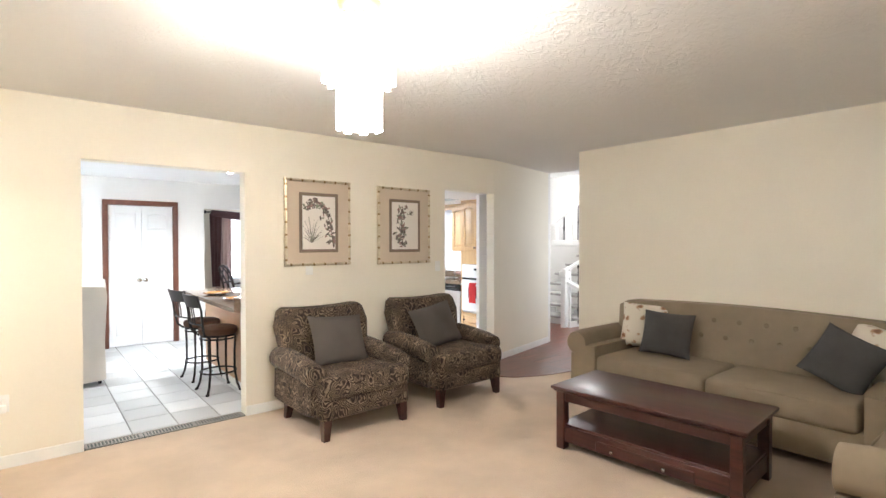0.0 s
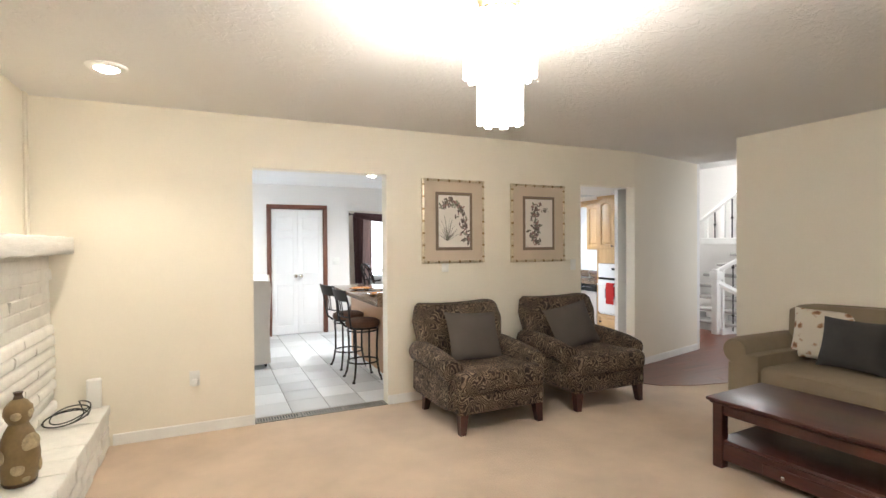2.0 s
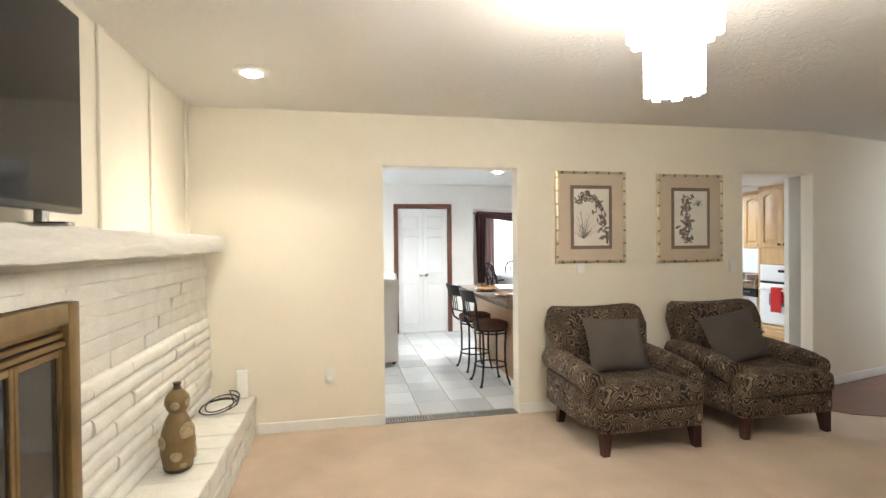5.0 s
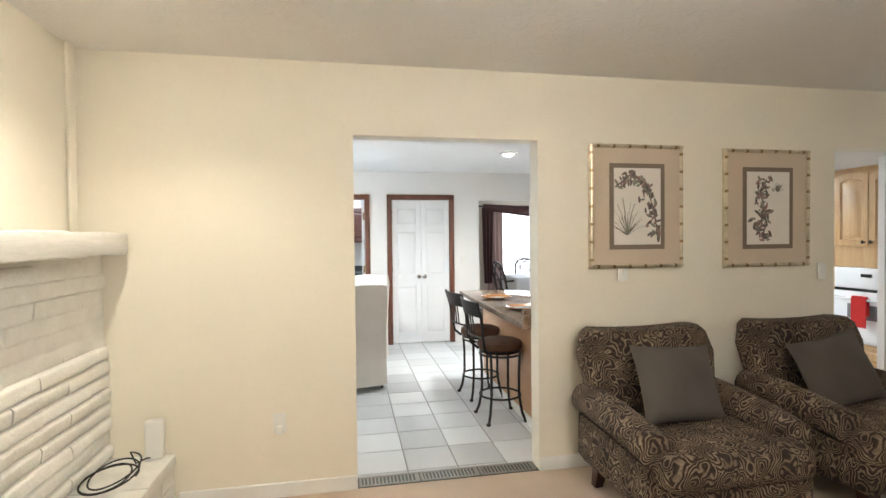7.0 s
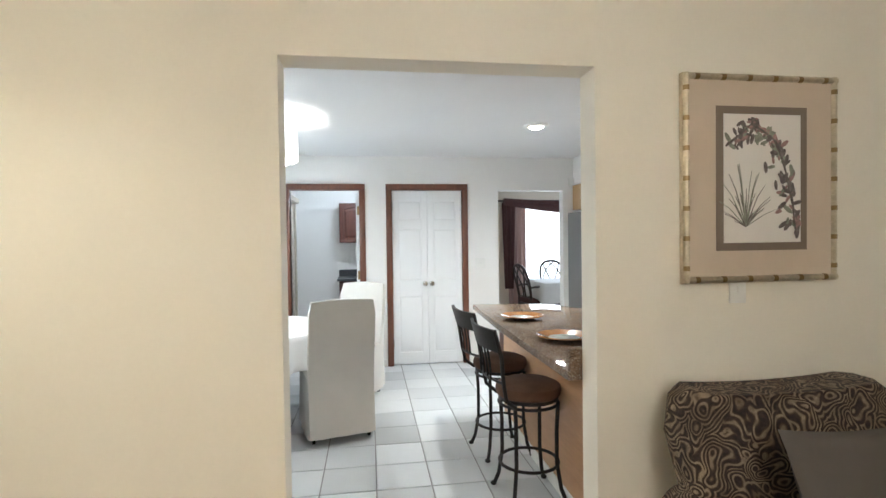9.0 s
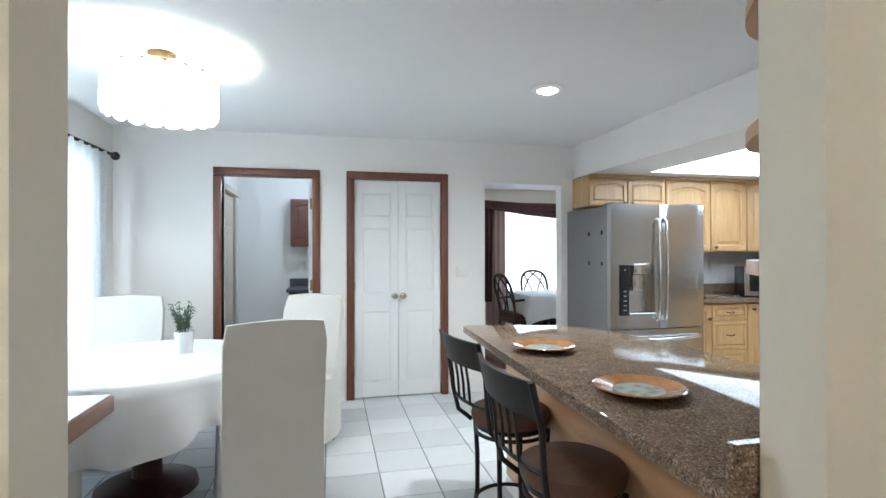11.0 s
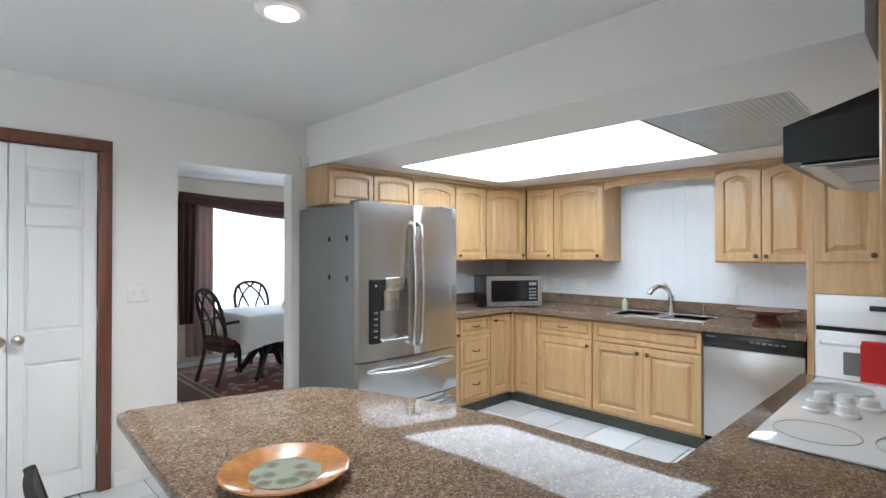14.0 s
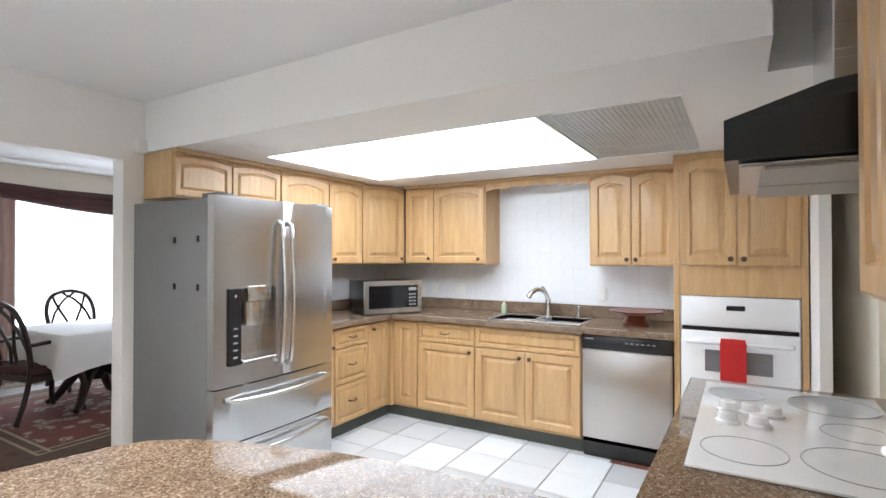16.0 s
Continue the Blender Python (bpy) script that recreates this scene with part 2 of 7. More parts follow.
BRASS = paint("antique_brass", (0.30, 0.21, 0.10), 0.38, 0.9, var=0.15, scale=14, grain=180, relief=0.1)
BLACK = paint("black_plastic", (0.012, 0.012, 0.013), 0.25, var=0.1, scale=10, grain=200, relief=0.03)
SCREEN = paint("black_glass_screen", (0.008, 0.008, 0.009), 0.08, var=0.05, scale=3, grain=60, relief=0.0)
DARKGLASS = paint("smoked_fire_glass", (0.03, 0.03, 0.03), 0.08, var=0.3, scale=3, grain=60, relief=0.0)
ENAMEL = paint("white_enamel", (0.83, 0.83, 0.83), 0.15, var=0.015, scale=5, grain=100, relief=0.0, coat=0.4)
COOKGLASS = paint("white_ceramic_glass", (0.80, 0.80, 0.80), 0.07, var=0.02, scale=8, grain=400, relief=0.0, coat=0.5)
GREYLINE = paint("grey_print", (0.30, 0.30, 0.31), 0.4, var=0.02, relief=0.0)
OVENGLASS = paint("grey_oven_glass", (0.22, 0.22, 0.23), 0.12, var=0.1, scale=5, grain=300, relief=0.0)
IRON = paint("dark_wrought_iron", (0.030, 0.026, 0.024), 0.5, 0.6, var=0.2, scale=30, grain=160, relief=0.3)
SUEDE = paint("brown_suede", (0.125, 0.066, 0.040), 0.9, var=0.22, scale=8, grain=380, relief=0.5, dist=0.002)
PAISLEY = paisley("brown_paisley_upholstery")
SOFACLOTH = paint("olive_beige_upholstery", (0.25, 0.197, 0.128), 0.9, var=0.08, scale=5, grain=420, relief=0.5, dist=0.0015)
PILLOWGREY = paint("dark_grey_cushion_cloth", (0.058, 0.054, 0.050), 0.95, var=0.12, scale=7, grain=380, relief=0.7, dist=0.002)
PILLOWTAUPE = paint("taupe_cushion_cloth", (0.085, 0.071, 0.058), 0.9, var=0.08, scale=6, grain=380, relief=0.5, dist=0.0015)
PILLOWFLORAL = figured("cream_floral_cushion_cloth", (0.66, 0.60, 0.50), [(0.22, 0.11, 0.06), (0.40, 0.24, 0.14)], 13, 0.44)
SLIPCOVER = paint("ivory_slipcover_cloth", (0.68, 0.65, 0.60), 0.9, var=0.04, scale=5, grain=420, relief=0.4, dist=0.001)
LINEN = paint("white_tablecloth_linen", (0.75, 0.75, 0.75), 0.85, var=0.03, scale=9, grain=420, relief=0.35, dist=0.001)
GOLD = paint("gilded_frame", (0.58, 0.50, 0.36), 0.30, 0.8, var=0.2, scale=18, grain=90, relief=0.3)
MATBOARD = paint("tan_mat_board", (0.56, 0.46, 0.35), 0.9, var=0.03, scale=6, grain=300, relief=0.1)
MATDARK = paint("brown_mat_bevel", (0.19, 0.145, 0.11), 0.9, var=0.05, relief=0.1)
PAPER = paint("ivory_print_paper", (0.72, 0.68, 0.62), 0.9, var=0.03, relief=0.05)
INK = paint("dark_botanical_ink", (0.16, 0.13, 0.12), 0.9, var=0.4, scale=40, relief=0.0)
INKGREEN = paint("faded_green_ink", (0.25, 0.26, 0.20), 0.9, var=0.3, scale=40, relief=0.0)
INKROSE = paint("faded_rose_ink", (0.32, 0.20, 0.18), 0.9, var=0.3, scale=40, relief=0.0)
SWAG = paint("burgundy_brown_drapery", (0.075, 0.030, 0.028), 0.8, var=0.2, scale=7, grain=300, relief=0.3, stretch=(1, 1, 0.2))
DRAPE = sheer("dusty_rose_drapery", (0.48, 0.36, 0.32), 0.25)
SHEER = sheer("white_sheer_curtain", (0.86, 0.88, 0.88), 0.6)
RUG = figured("red_oriental_rug", (0.10, 0.060, 0.040), [(0.22, 0.16, 0.11), (0.13, 0.028, 0.022), (0.05, 0.030, 0.028)], 7, 0.22, 0.95)
VASECLAY = paint("olive_brown_ceramic", (0.22, 0.145, 0.055), 0.4, var=0.18, scale=9, grain=70, relief=0.3)
VASEDOT = paint("pale_relief_ceramic", (0.43, 0.34, 0.19), 0.6, var=0.25, scale=40, grain=120, relief=0.8, dist=0.003)
REDGLASS = paint("ruby_red_glass", (0.36, 0.008, 0.015), 0.08, var=0.25, scale=12, grain=50, relief=0.0, coat=0.8)
REDCLOTH = paint("red_cotton_towel", (0.52, 0.022, 0.020), 0.95, var=0.08, scale=12, grain=350, relief=0.7, dist=0.002)
CLEAR = glass("clear_glass")
PLATERIM = paint("orange_glazed_ceramic", (0.50, 0.215, 0.06), 0.15, var=0.25, scale=22, grain=120, relief=0.1, coat=0.5)
PLATEWELL = figured("painted_landscape_glaze", (0.30, 0.33, 0.26), [(0.11, 0.13, 0.07), (0.24, 0.14, 0.10), (0.20, 0.25, 0.17)], 26, 0.48, 0.3)
LEAF = paint("grey_green_leaf", (0.075, 0.115, 0.060), 0.7, var=0.3, scale=30, relief=0.1)
WICKER = paint("reddish_brown_lacquer", (0.20, 0.055, 0.028), 0.3, var=0.2, scale=14, grain=120, relief=0.1, coat=0.3)
PLASTICWHITE = paint("white_plastic", (0.80, 0.79, 0.75), 0.35, var=0.02, relief=0.0)
CABLE = paint("black_cable", (0.015, 0.014, 0.013), 0.5, var=0.1, relief=0.0)
REGISTER = paint("painted_metal_register", (0.33, 0.31, 0.28), 0.45, 0.4, var=0.12, scale=30, relief=0.1)
TOEKICK = paint("dark_grey_rubber_base", (0.075, 0.085, 0.075), 0.6, var=0.15, scale=8, relief=0.1, where="world")
STAIRCARPET = paint("grey_stair_carpet", (0.45, 0.43, 0.41), 0.95, var=0.1, scale=9, grain=330, relief=0.8, dist=0.004)
DIFFUSER_ON = glow("lit_fluorescent_diffuser", (0.90, 0.96, 1.0), 5.8)
CRYSTAL = glow("lit_crystal_prism", (1.0, 0.90, 0.76), 34.0)
CRYSTAL2 = glow("lit_glass_shade", (1.0, 0.95, 0.87), 1.5)
BULB = glow("lit_bulb", (1.0, 0.88, 0.68), 60.0)
OUTSIDE = glow("bright_overcast_outside", (0.95, 0.98, 1.0), 1.7)
PRISM = paint("prismatic_acrylic", (0.46, 0.49, 0.49), 0.35, var=0.12, scale=4, grain=110, relief=0.6, dist=0.003)


# knockdown plaster ceiling
def ceiling_plaster(name, colour, relief):
    m, N, L, b = nodes_of(name)
    v = coords(N, L, "world")
    big = noise_tex(N, L, v, 1.1, 3)
    spl = noise_tex(N, L, v, 16, 4, 0.6, 1.2)
    h = ramp(N, L, spl, [(0.48, (0, 0, 0)), (0.56, (1, 1, 1))])
    L.new(ramp(N, L, big, [(0.3, shade(colour, 0.97)), (0.7, colour)]), b.inputs["Base Color"])
    b.inputs["Roughness"].default_value = 0.75
    bump(N, L, b, h, relief, 0.004)
    return m


PLASTER = ceiling_plaster("knockdown_ceiling_plaster", (0.78, 0.76, 0.73), 0.42)
SMOOTHPLASTER = ceiling_plaster("smooth_ceiling_plaster", (0.80, 0.79, 0.78), 0.08)

# ---- builders ----


def box(bm, x0, x1, y0, y1, z0, z1, bev=0.0, seg=2):
    m = Matrix.LocRotScale(((x0 + x1) / 2, (y0 + y1) / 2, (z0 + z1) / 2), None, (abs(x1 - x0), abs(y1 - y0), abs(z1 - z0)))
    vs = bmesh.ops.create_cube(bm, size=1, matrix=m)["verts"]
    if bev:
        es = list({e for v in vs for e in v.link_edges})
        bmesh.ops.bevel(bm, geom=es, offset=bev, segments=seg, affect="EDGES", profile=0.5)
    return bm


def cyl(bm, p0, p1, r0, r1=None, n=16):
    p0, p1 = Vector(p0), Vector(p1)
    d = p1 - p0
    m = Matrix.Translation((p0 + p1) / 2) @ d.to_track_quat("Z", "Y").to_matrix().to_4x4()
    bmesh.ops.create_cone(bm, cap_ends=True, segments=n, radius1=r0, radius2=r0 if r1 is None else r1, depth=d.length, matrix=m)
    return bm


def ball(bm, c, r, su=14, sv=10, scale=(1, 1, 1)):
    bmesh.ops.create_uvsphere(bm, u_segments=su, v_segments=sv, radius=r, matrix=Matrix.LocRotScale(c, None, scale))
    return bm


def lathe(bm, prof, n=32, c=(0, 0, 0), wave=None):
    rings = []
    for r, z in prof:
        rings.append([bm.verts.new((c[0] + r * (wave(2 * math.pi * i / n, z) if wave else 1) * math.cos(2 * math.pi * i / n),
                                    c[1] + r * (wave(2 * math.pi * i / n, z) if wave else 1) * math.sin(2 * math.pi * i / n), c[2] + z)) for i in range(n)])
    for a, b in zip(rings, rings[1:]):
        for i in range(n):
            bm.faces.new((a[i], a[(i + 1) % n], b[(i + 1) % n], b[i]))
    bm.faces.new(list(reversed(rings[0])))
    bm.faces.new(rings[-1])
    return bm


def curved(pts, steps=5):
    """The same line, rounded through its points."""
    p = [Vector(q) for q in pts]
    p = [2 * p[0] - p[1]] + p + [2 * p[-1] - p[-2]]
    out = []
    for i in range(1, len(p) - 2):
        a, b, c, d = p[i - 1:i + 3]
        for k in range(steps):
            u = k / steps
            out.append(0.5 * (2 * b + (c - a) * u + (2 * a - 5 * b + 4 * c - d) * u * u + (3 * b - a - 3 * c + d) * u ** 3))
    return out + [p[-2]]


def tube(bm, pts, r, n=10, closed=False):
    pts = [Vector(p) for p in pts]
    rings, k = [], len(pts)
    for i, p in enumerate(pts):
        a = pts[(i - 1) % k] if closed or i else p
        b = pts[(i + 1) % k] if closed or i < k - 1 else p
        q = (b - a).normalized().to_track_quat("Z", "Y")
        rr = r(i / (k - 1)) if callable(r) else r
        rings.append([bm.verts.new(p + q @ Vector((rr * math.cos(2 * math.pi * j / n), rr * math.sin(2 * math.pi * j / n), 0))) for j in range(n)])
    for i in range(k if closed else k - 1):
        a, b = rings[i], rings[(i + 1) % k]
        s = min(range(n), key=lambda o: sum((a[j].co - b[(j + o) % n].co).length for j in range(0, n, 3)))
        for j in range(n):
            bm.faces.new((a[j], a[(j + 1) % n], b[(j + 1 + s) % n], b[(j + s) % n]))
    if not closed:
        bm.faces.new(list(reversed(rings[0])))
        bm.faces.new(rings[-1])
    return bm


def prism(bm, outline, z0, z1, bev=0.0):
    lo = [bm.verts.new((x, y, z0)) for x, y in outline]
    hi = [bm.verts.new((x, y, z1)) for x, y in outline]
    k = len(outline)
    fs = [bm.faces.new(list(reversed(lo))), bm.faces.new(hi)]
    for i in range(k):
        fs.append(bm.faces.new((lo[i], lo[(i + 1) % k], hi[(i + 1) % k], hi[i])))
    if bev:
        es = [e for f in fs[:2] for e in f.edges]
        bmesh.ops.bevel(bm, geom=es, offset=bev, segments=2, affect="EDGES", profile=0.5)
    return bm


def arc_points(p0, p1, sag, n=12):
    """Points from p0 to p1 on a shallow bow whose middle is moved by sag."""
    p0, p1, sag = Vector(p0), Vector(p1), Vector(sag)
    return [p0.lerp(p1, i / n) + sag * (4 * (i / n) * (1 - i / n)) for i in range(n + 1)]


def mesh_of(name, bm, mat, smooth=True, angle=35):
    bmesh.ops.recalc_face_normals(bm, faces=bm.faces)
    me = bpy.data.meshes.new(name)
    bm.to_mesh(me)
    bm.free()
    me.materials.append(mat)
    if smooth:
        for p in me.polygons:
            p.use_smooth = True
        me.set_sharp_from_angle(angle=radians(angle))
    return me


def part(name, bm, mat, parent, label="", smooth=True, angle=35):
    ob = new(name, mesh_of(name, bm, mat, smooth, angle))
    ob.parent = parent
    return tagged(ob, label)


def solo(name, bm, mat, label="", category="", group="", kind="", smooth=True, at=None, angle=35):
    ob = new(name, mesh_of(name, bm, mat, smooth, angle))
    if at is not None:
        ob.matrix_world = at
    return tagged(ob, label, category, group, kind)


def thing(name, at, label, category, group=""):
    ob = new(name)
    ob.empty_display_size = 0.1
    ob.matrix_world = at
    return tagged(ob, label, category, group)


def B():
    return bmesh.new()


def block(name, mat, label, *boxes, category="wall", dy=0.0):
    bm = B()
    for b in boxes:
        box(bm, *b)
    return solo(name, bm, mat, label, category, kind="structure", smooth=False, at=pose(0, dy, 0))


# ---- structure ----
CEIL, CEILK = 2.50, 2.41
# living room shell; its plan lies LIVY off the kitchen's
LIVY = -0.12
WN = 4.40 + LIVY
block("wall_north", CREAM, "cream painted wall with two cased openings",
      (-1.25, 0.315, 4.40, 4.53, 0, CEIL), (0.315, 1.45, 4.40, 4.53, 2.085, CEIL), (1.45, 3.67, 4.40, 4.53, 0, CEIL),
      (3.67, 4.46, 4.40, 4.53, 2.09, CEIL), dy=LIVY)
bm = B()
prism(bm, [(4.46, 4.40), (5.95, 4.75), (5.95, 4.84), (4.46, 4.53)], 0, CEIL)
solo("wall_skew", bm, CREAM, "cream painted wall running out to the hall", "wall", kind="structure", smooth=False, at=pose(0, LIVY, 0))
block("wall_east", CREAM, "cream painted wall behind the sofa", (4.82, 4.95, -2.6, 3.41, 0, CEIL), dy=LIVY)
block("wall_south", CREAM, "cream painted wall", (-1.25, 4.95, -2.73, -2.6, 0, CEIL), dy=LIVY)
block("wall_west", CREAM, "cream painted panelled wall above the mantel", (-1.25, -1.13, -2.6, 4.40, 0, CEIL), dy=LIVY)
block("ceiling", PLASTER, "white knockdown plaster ceiling", (-1.25, 5.97, -2.73, 4.46, CEIL, CEIL + 0.1), (4.46, 5.97, 4.46, 4.80, CEIL, CEIL + 0.1),
      category="ceiling", dy=LIVY)
block("floor", CARPET, "beige pile carpet", (-1.25, 4.83, -2.73, 4.40, -0.1, 0.0), category="floor", dy=LIVY)
# kitchen and dinette shell
YP, XK = 8.28, 5.57
block("wall_pantry", OFFWHITE, "white painted wall with two doorways and a pantry",
      (-1.55, -0.255, YP, YP + 0.12, 0, CEIL), (-0.255, 0.505, YP, YP + 0.12, 2.03, CEIL), (0.505, 0.875, YP, YP + 0.12, 0, CEIL),
      (0.875, 1.69, YP, YP + 0.12, 2.03, CEIL), (1.69, 2.125, YP, YP + 0.12, 0, CEIL), (2.125, 2.93, YP, YP + 0.12, 2.02, CEIL),
      (2.93, XK + 0.12, YP, YP + 0.12, 0, CEIL))
block("wall_kitchen", OFFWHITE, "white painted kitchen wall", (XK, XK + 0.12, 4.64, YP, 0, CEIL))
block("wall_dinette", OFFWHITE, "white painted wall with a window",
      (-1.22, -1.10, 4.41, 5.75, 0, CEIL), (-1.22, -1.10, 7.75, YP, 0, CEIL), (-1.22, -1.10, 5.75, 7.75, 0, 0.25),
      (-1.22, -1.10, 5.75, 7.75, 2.05, CEIL))
block("ceiling_kitchen", SMOOTHPLASTER, "white plaster ceiling", (-1.55, 4.46, 4.41, YP + 0.1, CEILK, CEIL + 0.09), (4.46, XK + 0.12, 4.64, YP + 0.1, CEILK, CEIL + 0.09), category="ceiling")
SOF = 2.09
block("soffit", OFFWHITE, "dropped white soffit round the light panels",
      (3.06, 3.54, 4.90, YP, SOF, CEIL), (4.77, XK, 4.90, YP, SOF, CEIL), (3.54, 4.77, 7.72, YP, SOF, CEIL), (3.54, 4.77, 4.90, 5.19, SOF, CEIL),
      (3.42, 4.46, 4.41, 4.90, SOF, CEIL), (4.46, XK, 4.64, 4.90, SOF, CEIL), category="soffit")
block("floor_kitchen", GROUT, "pale ceramic tile floor with grey grout", (-1.55, XK + 0.1, 4.41, YP + 0.12, -0.1, -0.004), category="floor")
block("wall_hall", CREAM, "cream painted hall wall", (4.83, 9.3, 3.25, 3.38, 0, 0.7), (4.83, 5.7, 3.25, 3.38, 0.7, 3.0), (7.5, 9.3, 3.25, 3.38, 0.7, 3.0),
      (5.7, 7.5, 3.25, 3.38, 2.5, 3.0), dy=LIVY)
block("wall_stair", OFFWHITE, "white stairwell walls", (9.3, 9.42, 3.25, 8.2, 0, 3.0), (6.0, 9.42, 8.0, 8.12, 0, 3.0), (5.95, 6.00, 4.75, 8.12, 0, 3.0),
      (5.95, 6.03, 3.38, 4.75, CEIL, 3.0), dy=LIVY)
block("ceiling_hall", OFFWHITE, "white stairwell ceiling", (5.95, 9.42, 3.25, 8.2, 2.95, 3.05), category="ceiling", dy=LIVY)
block("floor_hall", GROUT, "cherry hardwood floor", (4.83, 9.42, 3.25, 8.2, -0.1, -0.002), category="floor", dy=LIVY)
# dining room and laundry shells
block("wall_dining", CREAM, "cream painted wall with a wide window",
      (1.95, 3.30, 11.75, 11.87, 0, CEIL), (3.30, 6.3, 11.75, 11.87, 0, 0.28), (3.30, 6.3, 11.75, 11.87, 2.12, CEIL), (6.3, 6.9, 11.75, 11.87, 0, CEIL),
      (1.95, 2.07, 8.40, 11.75, 0, CEIL), (6.78, 6.9, 8.40, 11.75, 0, CEIL))
block("ceiling_dining", SMOOTHPLASTER, "white plaster ceiling", (1.95, 6.9, 8.38, 11.87, CEILK, CEIL + 0.09), category="ceiling")
block("floor_dining", GROUT, "cherry hardwood floor", (1.95, 6.9, 8.40, 11.87, -0.1, -0.002), category="floor")
block("wall_laundry", OFFWHITE, "pale laundry room walls", (-0.50, 1.95, 10.5, 10.62, 0, CEIL), (-0.62, -0.50, 8.40, 10.62, 0, CEIL), (1.2, 1.95, 8.40, 10.5, 0, CEIL))
block("ceiling_laundry", SMOOTHPLASTER, "white plaster ceiling", (-0.62, 1.95, 8.38, 10.62, CEILK, CEIL + 0.09), category="ceiling")
block("floor_laundry", TILE, "pale tile floor", (-0.62, 1.95, 8.40, 10.62, -0.1, -0.001), category="floor")
# hardwood wedge that meets the carpet on a curve
bm = B()
edge = [(3.90, 4.40), (3.96, 3.95), (4.12, 3.74), (4.40, 3.60), (4.83, 3.50), (4.83, 4.485), (4.46, 4.40)]
prism(bm, edge, 0.0, 0.006)
solo("floor_threshold", bm, HARDWOOD, "reddish cherry hardwood floor beside the carpet", "floor", kind="structure", smooth=False, at=pose(0, LIVY, 0))


def baseboard(x0, x1, y0, y1):
    bm = B()
    box(bm, x0, x1, y0, y1, 0, 0.085, 0.004, 1)
    return solo("baseboard", bm, WHITE, "white painted baseboard", "baseboard", kind="structure")


baseboard(-0.66, 0.315, WN - 0.015, WN - 0.002)
baseboard(1.45, 3.67, WN - 0.015, WN - 0.002)
bm = B()
prism(bm, [(4.46, 4.385), (5.95, 4.735), (5.95, 4.748), (4.46, 4.398)], 0, 0.085, 0.003)
solo("baseboard", bm, WHITE, "white painted baseboard", "baseboard", kind="structure", at=pose(0, LIVY, 0))
baseboard(4.805, 4.818, -2.6, 3.29)
baseboard(0.58, 0.80, 8.265, 8.278)
baseboard(1.77, 2.125, 8.265, 8.278)
baseboard(-1.09, -0.33, 8.265, 8.278)
# battens on the panelled wall
for yb in (-0.6, 0.6, 1.8, 3.0, 3.65, 4.33):
    bm = B()
    box(bm, -1.128, -1.112, yb - 0.03, yb + 0.03, 1.50, CEIL, 0.003, 1)
    solo("trim", bm, CREAM, "cream painted wall batten", "trim", kind="structure", at=pose(0, LIVY, 0))


# ---- openings: casings, doors, windows ----
def casing(name, x0, x1, top, label):
    bm = B()
    w = 0.068
    box(bm, x0 - w, x0, YP - 0.02, YP + 0.10, 0, top, 0.006)
    box(bm, x1, x1 + w, YP - 0.02, YP + 0.10, 0, top, 0.006)
    box(bm, x0 - w, x1 + w, YP - 0.022, YP + 0.10, top, top + w, 0.006)
    return solo(name, bm, CHERRY, label, "door frame", kind="structure")


casing("trim_laundry", -0.255, 0.505, 2.025, "reddish-brown stained wooden door casing")
casing("trim_pantry", 0.875, 1.69, 2.025, "reddish-brown stained wooden pantry casing")


def leaf(parent, x0, x1, z0, z1, y, rows, mat, name="door_leaf", sgn=1, single=False):
    """A panelled door leaf: stiles and rails proud of raised panels."""
    bm = B()
    box(bm, x0, x1, y + 0.010 * sgn, y + 0.034 * sgn, z0, z1)
    st = 0.055
    cols = [(x0 + st, (x0 + x1) / 2 - st * 0.4), ((x0 + x1) / 2 + st * 0.4, x1 - st)]
    if single:
        st = 0.07
        cols = [(x0 + st, x1 - st)]
    box(bm, x0, x0 + st, y, y + 0.02 * sgn, z0, z1, 0.003, 1)
    box(bm, x1 - st, x1, y, y + 0.02 * sgn, z0, z1, 0.003, 1)
    if not single:
        box(bm, cols[0][1], cols[1][0], y + 0.0005 * sgn, y + 0.02 * sgn, z0, z1, 0.003, 1)
    zs = [z0] + [v for r in rows for v in r] + [z1]
    for a, b in zip(zs[::2], zs[1::2]):
        box(bm, x0 + st, x1 - st, y + 0.001 * sgn, y + 0.02 * sgn, a, b, 0.003, 1)
    for a, b in rows:
        for c0, c1 in cols:
            box(bm, c0 + 0.012, c1 - 0.012, y + 0.003 * sgn, y + 0.018 * sgn, a + 0.012, b - 0.012, 0.009, 2)
    return part(name, bm, mat, parent)


